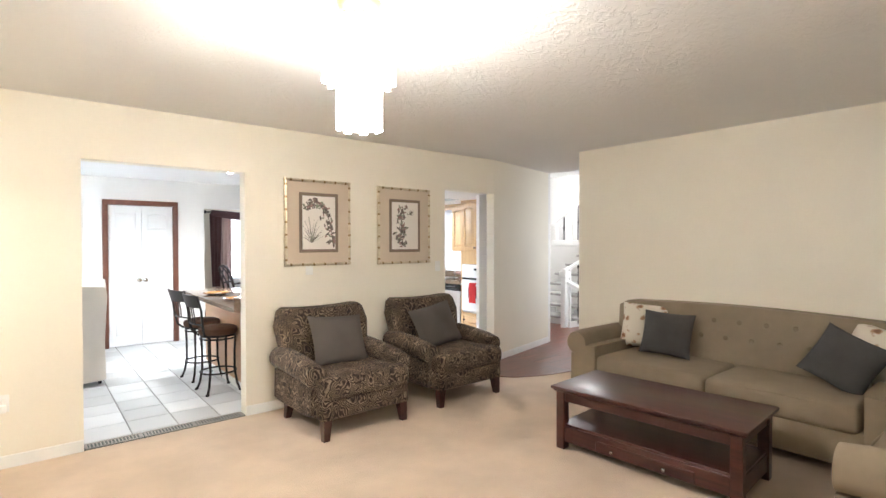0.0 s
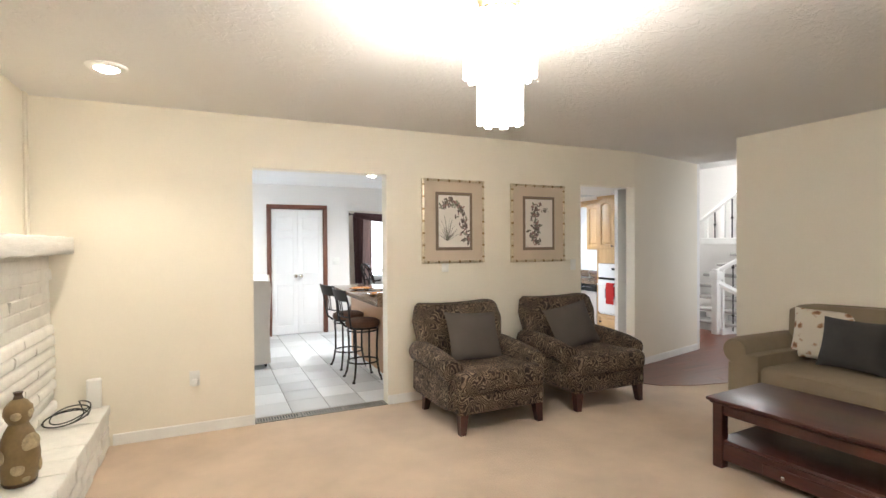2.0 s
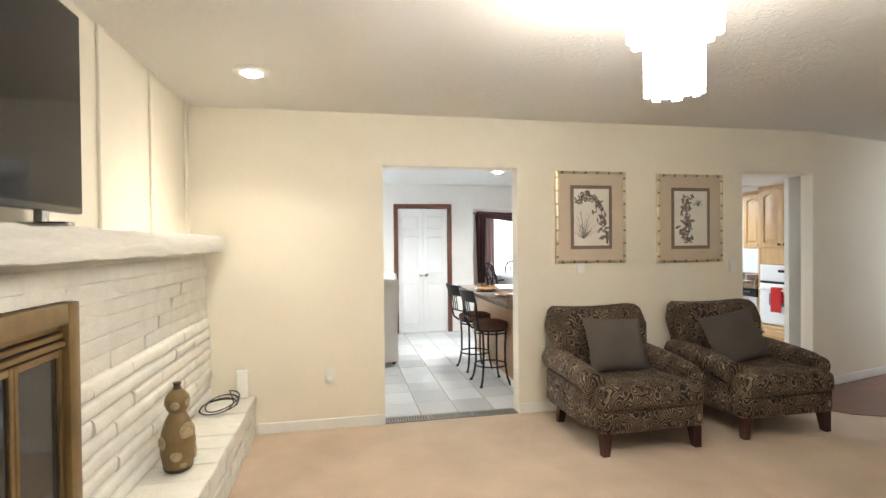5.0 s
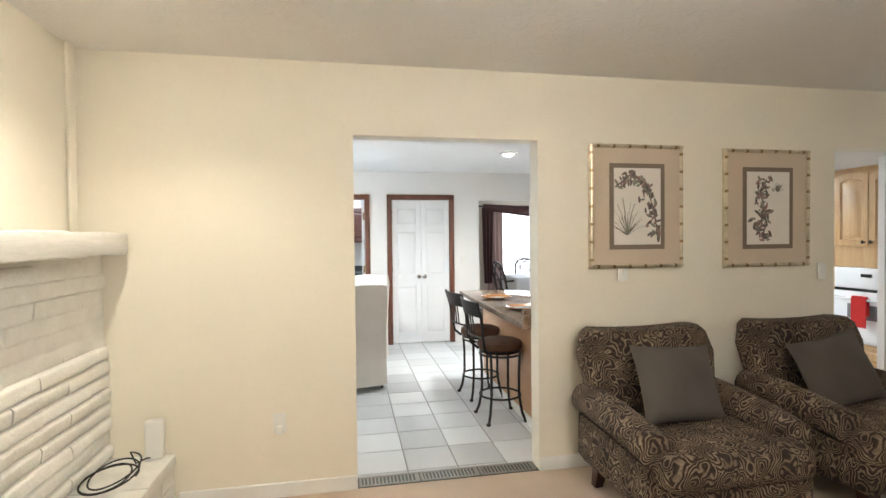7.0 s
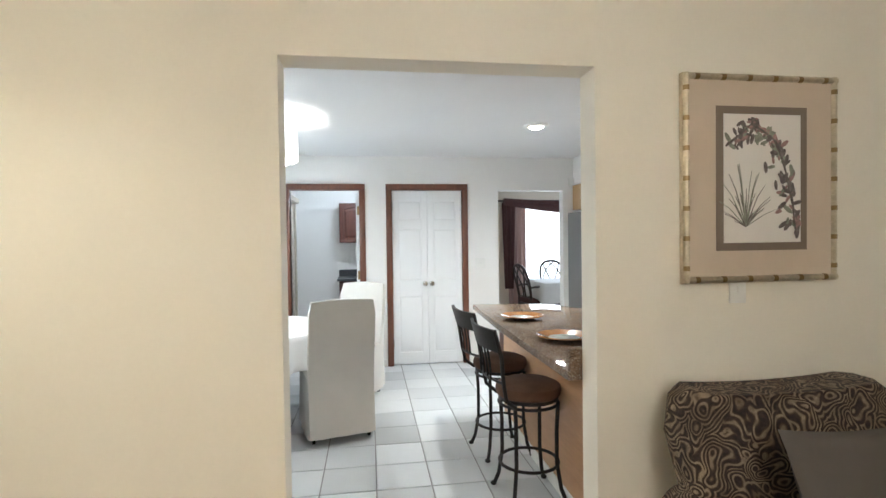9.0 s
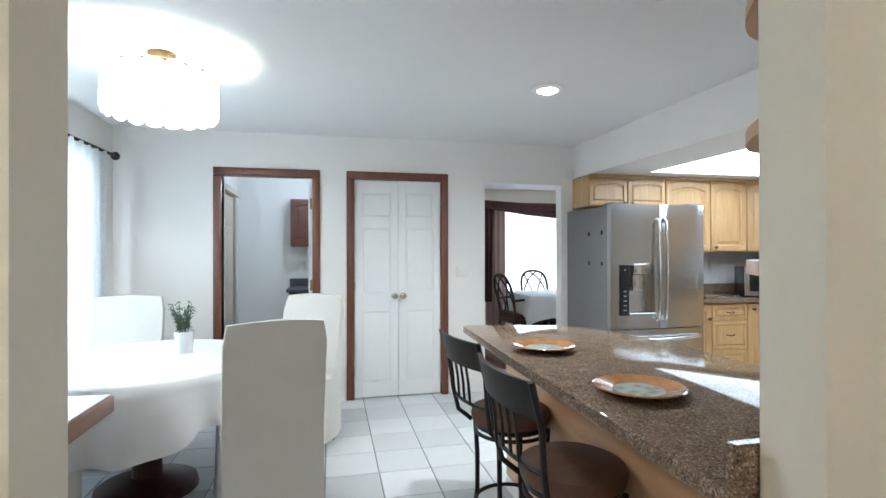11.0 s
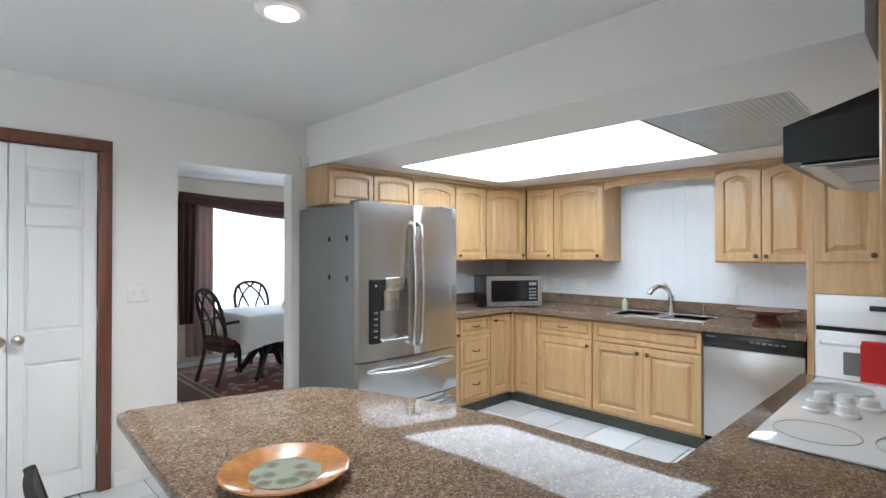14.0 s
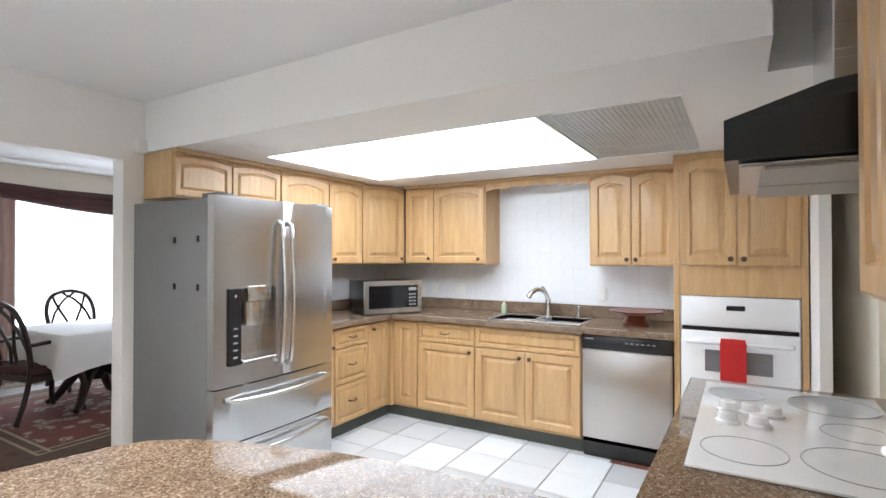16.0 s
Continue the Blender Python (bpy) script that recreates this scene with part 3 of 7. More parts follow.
door = thing("door_1", pose(1.28, YP, 0), "closed white six-panel double pantry doors in a wooden casing", "door")
door["kind"] = "structure"
for k, (a, b) in enumerate(((0.878, 1.281), (1.284, 1.687))):
    lf = leaf(door, a - 1.28, b - 1.28, 0.012, 2.02, 0.015, [(0.15, 0.80), (0.98, 1.57), (1.68, 1.90)], DOORWHITE, single=True)
    bm = B()
    kx = (1.245 if k == 0 else 1.325) - 1.28
    lathe(bm, [(0.004, 0), (0.026, 0.0), (0.027, 0.006), (0.012, 0.012), (0.011, 0.03), (0.026, 0.042), (0.030, 0.055), (0.024, 0.066), (0.004, 0.07)], 20)
    bmesh.ops.transform(bm, matrix=pose(kx, 0.015, 0.945, 90, 0, 0), verts=bm.verts)
    part("door_knob", bm, CHROME, lf, "satin nickel knob")
    for hz in (0.22, 1.0, 1.80):
        bm = B()
        hx = (0.875 if k == 0 else 1.69) - 1.28
        cyl(bm, (hx, 0.008, hz), (hx, 0.008, hz + 0.085), 0.008, n=10)
        part("hinge", bm, CHROME, lf)
# open laundry door seen edge-on
ld = thing("door_2", pose(0.50, YP + 0.12, 0, 0, 0, 84), "white laundry door standing open inwards", "door")
ld["kind"] = "structure"
lf = leaf(ld, 0.0, 0.74, 0.012, 2.01, 0.0, [(0.2, 0.8), (0.95, 1.55), (1.65, 1.88)], DOORWHITE)
for hz in (0.25, 1.0, 1.75):
    bm = B()
    box(bm, -0.012, 0.003, -0.03, 0.02, hz, hz + 0.1, 0.003, 1)
    part("hinge", bm, BRASS, lf, "brass hinge")


def window_frame(name, axis, at, a0, a1, z0, z1, bars, label):
    """A window frame with glass and bars in a wall opening; axis is the wall's normal."""
    win = thing(name, pose(0, 0, 0), label, "window")
    win["kind"] = "structure"

    def bar(bm, p, q, r, s, d=0.03):
        if axis == "x":
            box(bm, at - d, at + d, p, q, r, s, 0.004, 1)
        else:
            box(bm, p, q, at - d, at + d, r, s, 0.004, 1)
    bm = B()
    for args in ((a0, a0 + 0.05, z0, z1), (a1 - 0.05, a1, z0, z1), (a0 + 0.05, a1 - 0.05, z0, z0 + 0.05), (a0 + 0.05, a1 - 0.05, z1 - 0.05, z1)):
        bar(bm, *args)
    fr = part("window_frame", bm, WHITE, win)
    for b in bars:
        bm = B()
        bar(bm, b - 0.02, b + 0.02, z0 + 0.05, z1 - 0.05, 0.02)
        part("mullion", bm, WHITE, fr)
    bm = B()
    bar(bm, a0 + 0.03, a1 - 0.03, z0 + 0.03, z1 - 0.03, 0.003)
    pane = part("pane", bm, CLEAR, win)
    pane.visible_shadow = False
    return win


window_frame("window_1", "x", -1.185, 5.75, 7.75, 0.25, 2.05, [6.75], "white framed window behind sheer curtains")
window_frame("window_2", "y", 11.82, 3.30, 6.3, 0.28, 2.12, [], "wide white framed dining room window")
window_frame("window_3", "y", 3.31 + LIVY, 5.7, 7.5, 0.7, 2.5, [6.6], "white framed entry window")
for name, args in (("backdrop_garden", (-2.2, -2.18, 4.0, 9.5, -0.5, 3.5)), ("backdrop_street", (1.5, 8.0, 12.9, 12.92, -0.5, 3.5))):
    bm = B()
    box(bm, *args)
    solo(name, bm, OUTSIDE, "overexposed bright daylight outside", "backdrop", kind="structure")


def folds(width, height, depth, waves, seed, taper=0.0, thick=0.004):
    """A hanging cloth with folds: local x across, z down from 0."""
    bm = B()
    nx, nz = waves * 8, 8
    rnd = random.Random(seed)
    ph = [rnd.uniform(-0.5, 0.5) for _ in range(waves + 2)]
    grid = []
    for j in range(nz + 1):
        v = j / nz
        row = []
        for i in range(nx + 1):
            u = i / nx
            w = u * waves
            a = ph[int(w)] * (1 - w % 1) + ph[int(w) + 1] * (w % 1)
            x = (u - 0.5) * width * (1 - taper * v)
            y = depth * (0.6 + 0.4 * v) * math.sin(2 * math.pi * w + a) + depth * 0.3 * math.sin(5 * w + 3 * v)
            row.append(bm.verts.new((x, y, -v * height)))
        grid.append(row)
    for j in range(nz):
        for i in range(nx):
            bm.faces.new((grid[j][i], grid[j][i + 1], grid[j + 1][i + 1], grid[j + 1][i]))
    bmesh.ops.recalc_face_normals(bm, faces=bm.faces)
    bmesh.ops.solidify(bm, geom=bm.faces[:], thickness=thick)
    return bm


# dinette curtain
cur = thing("sheer_curtain", pose(-1.02, 6.75, 2.13, 0, 0, 90), "white sheer curtain on a dark rod before a window", "curtain")
for k, xo in enumerate((-0.6, 0.6)):
    part("curtain_panel", folds(1.16, 2.10, 0.022, 9, 5 + k), SHEER, cur)
bm = B()
cyl(bm, (-1.32, 0, 0.0), (1.34, 0, 0.0), 0.012, n=12)
ball(bm, (1.37, 0, 0), 0.034)
ball(bm, (-1.35, 0, 0), 0.034)
part("curtain_rod", bm, IRON, cur, "dark metal rod with ball finials")
for o, xo in zip(cur.children, (-0.62, 0.62)):
    o.location.x = xo
for xo in (-1.25, 1.22):
    bm = B()
    box(bm, xo - 0.01, xo + 0.01, 0.0, 0.078, -0.012, 0.012)
    part("bracket", bm, IRON, cur)

# dining room drapery
dr = thing("window_drapery", pose(3.30, 11.60, 2.10), "dusty rose drapery with a burgundy swag on a dark rod", "curtain")
o = part("drape_panel", folds(0.34, 2.02, 0.035, 4, 11), DRAPE, dr)
o.location = (0.06, 0, 0)
o = part("drape_panel", folds(0.34, 2.02, 0.035, 4, 12), DRAPE, dr)
o.location = (2.85, 0, 0)
o = part("scarf_tail", folds(0.26, 1.6, 0.03, 3, 13, 0.35), SWAG, dr, "burgundy scarf tail")
o.location = (-0.13, -0.09, 0.02)
bm = B()
n = 30
top, bot = [], []
for i in range(n + 1):
    u = i / n
    x = -0.22 + 3.2 * u
    sag = 0.16 * math.sin(math.pi * min(1, u * 1.0))
    top.append((x, -0.10, 0.05 - 0.35 * sag))
    bot.append((x, -0.10, 0.05 - 0.06 - 1.4 * sag))
for r, off in ((0.0, 0.0), (0.33, 0.03), (0.66, 0.03)):
    a = [Vector(p).lerp(Vector(q), r) + Vector((0, -off, 0)) for p, q in zip(top, bot)]
    tube(bm, a, 0.045, 8)
part("swag", bm, SWAG, dr, "burgundy swag along the rod")
bm = B()
cyl(bm, (-0.32, -0.04, 0.05), (3.2, -0.04, 0.05), 0.014, n=10)
ball(bm, (-0.34, -0.04, 0.05), 0.035)
part("curtain_rod", bm, IRON, dr)

# floor register strip in the wide opening
reg = thing("floor_register", pose(0.88, 4.465 + LIVY, 0.0), "painted metal floor registers set in the threshold", "floor vent")
bm = B()
box(bm, -0.562, 0.568, -0.064, 0.064, -0.06, 0.002)
part("base_plate", bm, TOEKICK, reg)
for k in range(3):
    x0 = -0.555 + k * 0.375
    bm = B()
    box(bm, x0, x0 + 0.365, -0.06, -0.045, 0.002, 0.008, 0.002, 1)
    box(bm, x0, x0 + 0.365, 0.045, 0.06, 0.002, 0.008, 0.002, 1)
    box(bm, x0, x0 + 0.015, -0.045, 0.045, 0.002, 0.008)
    box(bm, x0 + 0.35, x0 + 0.365, -0.045, 0.045, 0.002, 0.008)
    gr = part("grille", bm, REGISTER, reg)
    for i in range(15):
        bm = B()
        xx = x0 + 0.025 + i * 0.0225
        box(bm, xx, xx + 0.009, -0.045, 0.045, 0.002, 0.006)
        part("slat", bm, REGISTER, gr, smooth=False)


# ---- lamps as things ----
def recessed(x, y, z, name="recessed_light"):
    t = thing(name, pose(x, y, z), "white recessed ceiling downlight, switched on", "ceiling light", "recessed downlights")
    bm = B()
    lathe(bm, [(0.058, -0.004), (0.066, -0.018), (0.098, -0.014), (0.106, -0.006), (0.106, 0.0), (0.058, 0.0)], 32)
    part("trim_ring", bm, WHITE, t)
    bm = B()
    lathe(bm, [(0.004, -0.036), (0.036, -0.031), (0.052, -0.014), (0.054, -0.003), (0.004, -0.002)], 24)
    part("bulb", bm, BULB, t, "glowing reflector bulb")
    return t


recessed(-0.53, 3.53 + LIVY, CEIL)
recessed(2.03, 6.62, CEILK)

ch = thing("crystal_chandelier", pose(1.12, 1.90 + LIVY, 0.02), "lit tiered crystal prism chandelier on a brass canopy", "chandelier")
bm = B()
lathe(bm, [(0.02, 2.38), (0.05, 2.42), (0.09, 2.45), (0.10, 2.478), (0.02, 2.479)], 28)
cyl(bm, (0, 0, 2.13), (0, 0, 2.42), 0.009, n=10)
part("canopy", bm, BRASS, ch, "polished brass canopy")
for r, z in ((0.145, 2.385), (0.088, 2.16)):
    bm = B()
    tube(bm, [(r * math.cos(a), r * math.sin(a), z) for a in np.linspace(0, 2 * math.pi, 33)[:-1]], 0.006, 6, True)
    for k in range(3):
        cyl(bm, (0, 0, z), (r * math.cos(k * 2.1), r * math.sin(k * 2.1), z), 0.004, n=6)
    part("tier_ring", bm, BRASS, ch)
for r, z1, z0, cnt in ((0.145, 2.38, 2.14, 24), (0.088, 2.155, 1.945, 15)):
    for i in range(cnt):
        a = 2 * math.pi * i / cnt
        bm = B()
        prism(bm, [(0.0, -0.017), (0.010, 0.0), (0.0, 0.017), (-0.008, 0.0)], z0 + 0.012 * (i % 2), z1)
        bmesh.ops.transform(bm, matrix=pose(r * math.cos(a), r * math.sin(a), 0, 0, 0, math.degrees(a)), verts=bm.verts)
        part("crystal", bm, CRYSTAL, ch, "glowing crystal prism", smooth=False)

dl = thing("glass_plate_chandelier", pose(-0.20, 6.52, -0.02), "lit drum chandelier of overlapping glass plates", "chandelier")
bm = B()
lathe(bm, [(0.02, 2.33), (0.045, 2.36), (0.065, 2.40), (0.07, 2.428), (0.02, 2.429)], 24)
cyl(bm, (0, 0, 2.12), (0, 0, 2.36), 0.008, n=10)
part("canopy", bm, BRASS, dl)
bm = B()
tube(bm, [(0.265 * math.cos(a), 0.265 * math.sin(a), 2.31) for a in np.linspace(0, 2 * math.pi, 41)[:-1]], 0.007, 6, True)
for k in range(4):
    cyl(bm, (0, 0, 2.31), (0.265 * math.cos(k * 1.57), 0.265 * math.sin(k * 1.57), 2.31), 0.005, n=6)
part("ring", bm, BRASS, dl)
for i in range(18):
    a = 2 * math.pi * i / 18
    bm = B()
    pts = [(-0.043, 0.0)] + [(-0.043 + 0.086 * k / 6, -0.20 - 0.018 * math.sin(math.pi * k / 6)) for k in range(7)] + [(0.043, 0.0), (0.025, 0.012), (-0.025, 0.012)]
    prism(bm, pts, -0.003, 0.003)
    bmesh.ops.transform(bm, matrix=pose(0.267 * math.cos(a), 0.267 * math.sin(a), 2.305, 0, 0, math.degrees(a) + 90) @ pose(0, 0, 0, 90, 8, 0), verts=bm.verts)
    part("glass_plate", bm, CRYSTAL2, dl, "glowing clear glass plate", smooth=False)

# fluorescent panels in the soffit
for k in range(4):
    y0 = 5.19 + k * 0.6325
    t = thing("ceiling_panel_light", pose(4.155, y0 + 0.316, SOF),
              "unlit prismatic acrylic ceiling light panel" if k == 0 else "lit white fluorescent ceiling light panel", "ceiling light", "soffit light panels")
    bm = B()
    box(bm, -0.613, 0.613, -0.314, 0.314, 0.006, 0.014)
    part("diffuser", bm, PRISM if k == 0 else DIFFUSER_ON, t, smooth=False)
    bm = B()
    for a in ((-0.615, 0.615, -0.316, -0.309), (-0.615, 0.615, 0.309, 0.316), (-0.615, -0.606, -0.309, 0.309), (0.606, 0.615, -0.309, 0.309)):
        box(bm, *a, -0.004, 0.008)
    part("frame", bm, WHITE, t, smooth=False)
    if k == 0:
        for i in range(24):
            bm = B()
            yy = -0.305 + i * 0.0254
            box(bm, -0.604, 0.604, yy, yy + 0.0248, 0.003, 0.007, 0.001, 1)
            part("louvre", bm, PRISM, t)
block("soffit_top", OFFWHITE, "white light box above the panels", (3.52, 4.79, 5.17, 7.74, SOF + 0.03, SOF + 0.06), category="soffit")
el = thing("flush_ceiling_light", pose(7.9, 6.1 + LIVY, 2.95), "lit unseen round flush ceiling fixture, added for the laundry fill", "ceiling light")
bm = B()
lathe(bm, [(0.01, -0.09), (0.10, -0.075), (0.15, -0.03), (0.155, -0.015), (0.01, -0.015)], 28)
part("shade", bm, CRYSTAL2, el)
bm = B()
lathe(bm, [(0.165, -0.02), (0.17, 0.0), (0.01, 0.0), (0.01, -0.015)], 28)
part("rim", bm, BRASS, el)
# ---- living room: seating ----


def pillow_mesh(w, h, t, n=14, sag=0.0):
    bm = B()
    g = {}
    for s in (1, -1):
        for i in range(n + 1):
            for j in range(n + 1):
                u, v = 2 * i / n - 1, 2 * j / n - 1
                if s < 0 and (abs(u) == 1 or abs(v) == 1):
                    g[s, i, j] = g[1, i, j]
                    continue
                k = max(0.0, (1 - abs(u) ** 2.6) * (1 - abs(v) ** 2.6)) ** 0.55
                pin = 1 - 0.07 * (1 - u * u) * abs(v) ** 3
                pinv = 1 - 0.07 * (1 - v * v) * abs(u) ** 3
                wr = 0.006 * math.sin(7 * u + 3 * v) * k
                g[s, i, j] = bm.verts.new((u * w / 2 * pinv, s * t / 2 * k + wr, h / 2 + v * h / 2 * pin - sag * (1 - u * u) * (v + 1) / 2))
    for s in (1, -1):
        for i in range(n):
            for j in range(n):
                vs = (g[s, i, j], g[s, i + 1, j], g[s, i + 1, j + 1], g[s, i, j + 1])
                bm.faces.new(vs if s < 0 else tuple(reversed(vs)))
    return bm


def pillow(at, w, h, t, mat, label, sag=0.0):
    return solo("throw_pillow", pillow_mesh(w, h, t, sag=sag), mat, label, "pillow", "throw pillows", at=at, angle=80)


def rolled_arm(side, w_in, w_out, depth0, depth1, z0, zt, roll, flare=0.0):
    """An arm with a scrolled top: a profile in x-z drawn along y."""
    bm = B()
    prof = []
    cx = w_out - roll * 0.85
    prof.append((w_in, z0))
    prof.append((w_in, zt - roll * 1.1))
    for k in range(15):
        a = math.pi * 1.05 - k / 14 * math.pi * 1.55
        prof.append((cx + roll * math.cos(a), zt - roll + roll * math.sin(a)))
    prof.append((w_out - 0.035, zt - 2.0 * roll))
    prof.append((w_out - 0.03, z0))
    rings = []
    ny = 9
    for i in range(ny):
        u = i / (ny - 1)
        y = depth0 + (depth1 - depth0) * u
        k = 1.0 - (0.05 if i in (0, ny - 1) else 0.0)
        cz = (z0 + zt) / 2
        drop = 0.10 * flare * (1 - u) ** 2
        rings.append([bm.verts.new((side * (cx + (x - cx) * k), y, (cz + (z - cz) * k) - drop * (z - z0) / (zt - z0))) for x, z in prof])
    m = len(prof)
    for a, b in zip(rings, rings[1:]):
        for j in range(m):
            bm.faces.new((a[j], a[(j + 1) % m], b[(j + 1) % m], b[j]))
    bm.faces.new(rings[0])
    bm.faces.new(list(reversed(rings[-1])))
    return bm


def tapered_leg(bm, x, y, h, r0, r1, splay=(0, 0)):
    vs = bmesh.ops.create_cube(bm, size=1)["verts"]
    for v in vs:
        t = 0.0 if v.co.z > 0 else 1.0
        r = r0 if t == 0 else r1
        v.co = Vector((x + (r if v.co.x > 0 else -r) + splay[0] * t, y + (r if v.co.y > 0 else -r) + splay[1] * t, h * (1 - t)))
    return bm


def armchair(at, label):
    t = thing("armchair", at, label, "armchair", "paisley armchairs")
    bm = B()
    box(bm, -0.395, 0.395, 0.03, 0.78, 0.15, 0.31, 0.02, 2)
    part("seat_base", bm, PAISLEY, t)
    bm = B()
    box(bm, -0.405, 0.405, 0.0, 0.66, 0.29, 0.465, 0.062, 4)
    for v in bm.verts:
        if v.co.z > 0.40:
            v.co.z += 0.035 * (1 - (v.co.x / 0.42) ** 2) * (1 - ((v.co.y - 0.33) / 0.36) ** 2)
    part("seat_cushion", bm, PAISLEY, t)
    # back: a rolled slab with a gently waved top edge, leaning
    bm = B()
    outline = [(-0.37, 0.28)]
    for k in range(25):
        u = -1 + 2 * k / 24
        top = 0.905 + 0.022 * u * u - 0.16 * (max(0, abs(u) - 0.84) / 0.16) ** 2.2
        outline.append((u * 0.44, top))
    outline.append((0.37, 0.28))
    prism(bm, list(reversed(outline)), -0.085, 0.085, 0.045)
    bmesh.ops.transform(bm, matrix=pose(0, 0.72, 0, 90, 0, 0), verts=bm.verts)
    for v in bm.verts:
        v.co.y += 0.24 * (v.co.z - 0.40)
    part("backrest", bm, PAISLEY, t, angle=60)
    for s in (-1, 1):
        part("armrest", rolled_arm(s, 0.285, 0.475, 0.13, 0.82, 0.17, 0.61, 0.095, 0.55), PAISLEY, t, angle=60)
    for x, y in ((-0.345, 0.075), (0.345, 0.075), (-0.345, 0.72), (0.345, 0.72)):
        bm = B()
        tapered_leg(bm, x, y, 0.16, 0.036, 0.024, (0.012 * (1 if x > 0 else -1), 0.03 if y > 0.5 else -0.012))
        part("leg", bm, MAHOGANY, t, "dark stained tapered leg", smooth=False)
    return t


armchair(pose(2.08, 3.40 + LIVY, 0, 0, 0, 1), "brown paisley upholstered armchair with dark wooden legs")
armchair(pose(3.225, 3.44 + LIVY, 0, 0, 0, 0), "brown paisley upholstered armchair beside the kitchen opening")
pillow(pose(2.06, 3.80 + LIVY, 0.465, -24, 4, 6), 0.54, 0.43, 0.13, PILLOWTAUPE, "taupe square cushion leaning in the armchair")
pillow(pose(3.19, 3.84 + LIVY, 0.465, -24, -8, 4), 0.54, 0.43, 0.13, PILLOWTAUPE, "taupe square cushion leaning in the armchair")


# darkened sofa cloth: the shade in the tufting dimples as colour
TUFT = paint("shaded_tuft_cloth", (0.19, 0.145, 0.09), 0.9, var=0.1, scale=20, grain=420, relief=0.5)


def sofa(at, length, cushions, label, name="sofa"):
    t = thing(name, at, label, "sofa")
    h = length / 2
    bm = B()
    box(bm, -h + 0.10, h - 0.10, 0.03, 0.86, 0.06, 0.30, 0.02, 2)
    part("base", bm, SOFACLOTH, t)
    bm = B()
    outline = [(-h + 0.13, 0.20)]
    for k in range(31):
        u = -1 + 2 * k / 30
        outline.append((u * (h - 0.10), 0.90 + 0.035 * math.cos(u * math.pi / 2) - 0.10 * max(0, abs(u) - 0.92) * 6))
    outline.append((h - 0.13, 0.20))
    prism(bm, list(reversed(outline)), -0.09, 0.09, 0.05)
    bmesh.ops.transform(bm, matrix=pose(0, 0.75, 0, 90, 0, 0), verts=bm.verts)
    for v in bm.verts:
        v.co.y += 0.15 * (v.co.z - 0.5)
    back = part("backrest", bm, SOFACLOTH, t, angle=60)
    # tufting buttons on the back, darkened in place of shaded dimples
    for row, (z, n, off) in enumerate(((0.80, 9, 0.0), (0.66, 8, 0.5))):
        for i in range(n):
            x = (i + off - 4) * (length - 0.62) / 9.2
            bm = B()
            yb = 0.75 - 0.09 + 0.15 * (z - 0.5)
            ball(bm, (x, yb, z), 0.021, 10, 8, (1, 0.5, 1))
            part("button", bm, TUFT, back, "fabric button in darker cloth for dimple shade")
    w = (length - 0.60) / cushions
    for i in range(cushions):
        bm = B()
        x0 = -h + 0.30 + i * w
        box(bm, x0 + 0.004, x0 + w - 0.004, 0.0, 0.68, 0.28, 0.46, 0.045, 3)
        for v in bm.verts:
            if v.co.z > 0.40:
                v.co.z += 0.022 * (1 - ((v.co.x - x0 - w / 2) / (w / 2)) ** 2)
        cu = part("seat_cushion", bm, SOFACLOTH, t)
        bm = B()
        tube(bm, [(x0 + 0.03, 0.012, 0.435), (x0 + w / 2, 0.008, 0.452), (x0 + w - 0.03, 0.012, 0.435)], 0.006, 6)
        part("piping", bm, SOFACLOTH, cu)
    for s in (-1, 1):
        arm = part("armrest", rolled_arm(s, h - 0.30, h, 0.02, 0.84, 0.06, 0.66, 0.105), SOFACLOTH, t, angle=60)
    for x in (-h + 0.12, h - 0.12):
        for y in (0.10, 0.78):
            bm = B()
            tapered_leg(bm, x, y, 0.075, 0.035, 0.028)
            part("foot", bm, MAHOGANY, t, smooth=False)
    return t


sofa(pose(3.95, 1.69 + LIVY, 0, 0, 0, -90), 2.48, 2, "olive-beige tufted roll-arm sofa against the cream wall")
sofa(pose(3.38, 0.60 + LIVY, 0, 0, 0, 180), 1.66, 1, "olive-beige roll-arm loveseat beside the coffee table", "loveseat")
pillow(pose(4.52, 2.48 + LIVY, 0.475, -20, 0, -78), 0.46, 0.44, 0.14, PILLOWFLORAL, "cream cushion with brown printed flowers on the sofa")
pillow(pose(4.36, 2.20 + LIVY, 0.475, -20, 2, -82), 0.44, 0.40, 0.14, PILLOWGREY, "dark grey ribbed cushion on the sofa")
pillow(pose(4.50, 0.84 + LIVY, 0.475, -22, 10, -112), 0.46, 0.44, 0.14, PILLOWFLORAL, "cream cushion with brown printed flowers on the sofa")
pillow(pose(4.34, 1.02 + LIVY, 0.49, -28, 20, -108), 0.44, 0.40, 0.14, PILLOWGREY, "dark grey ribbed cushion tilted on the sofa")


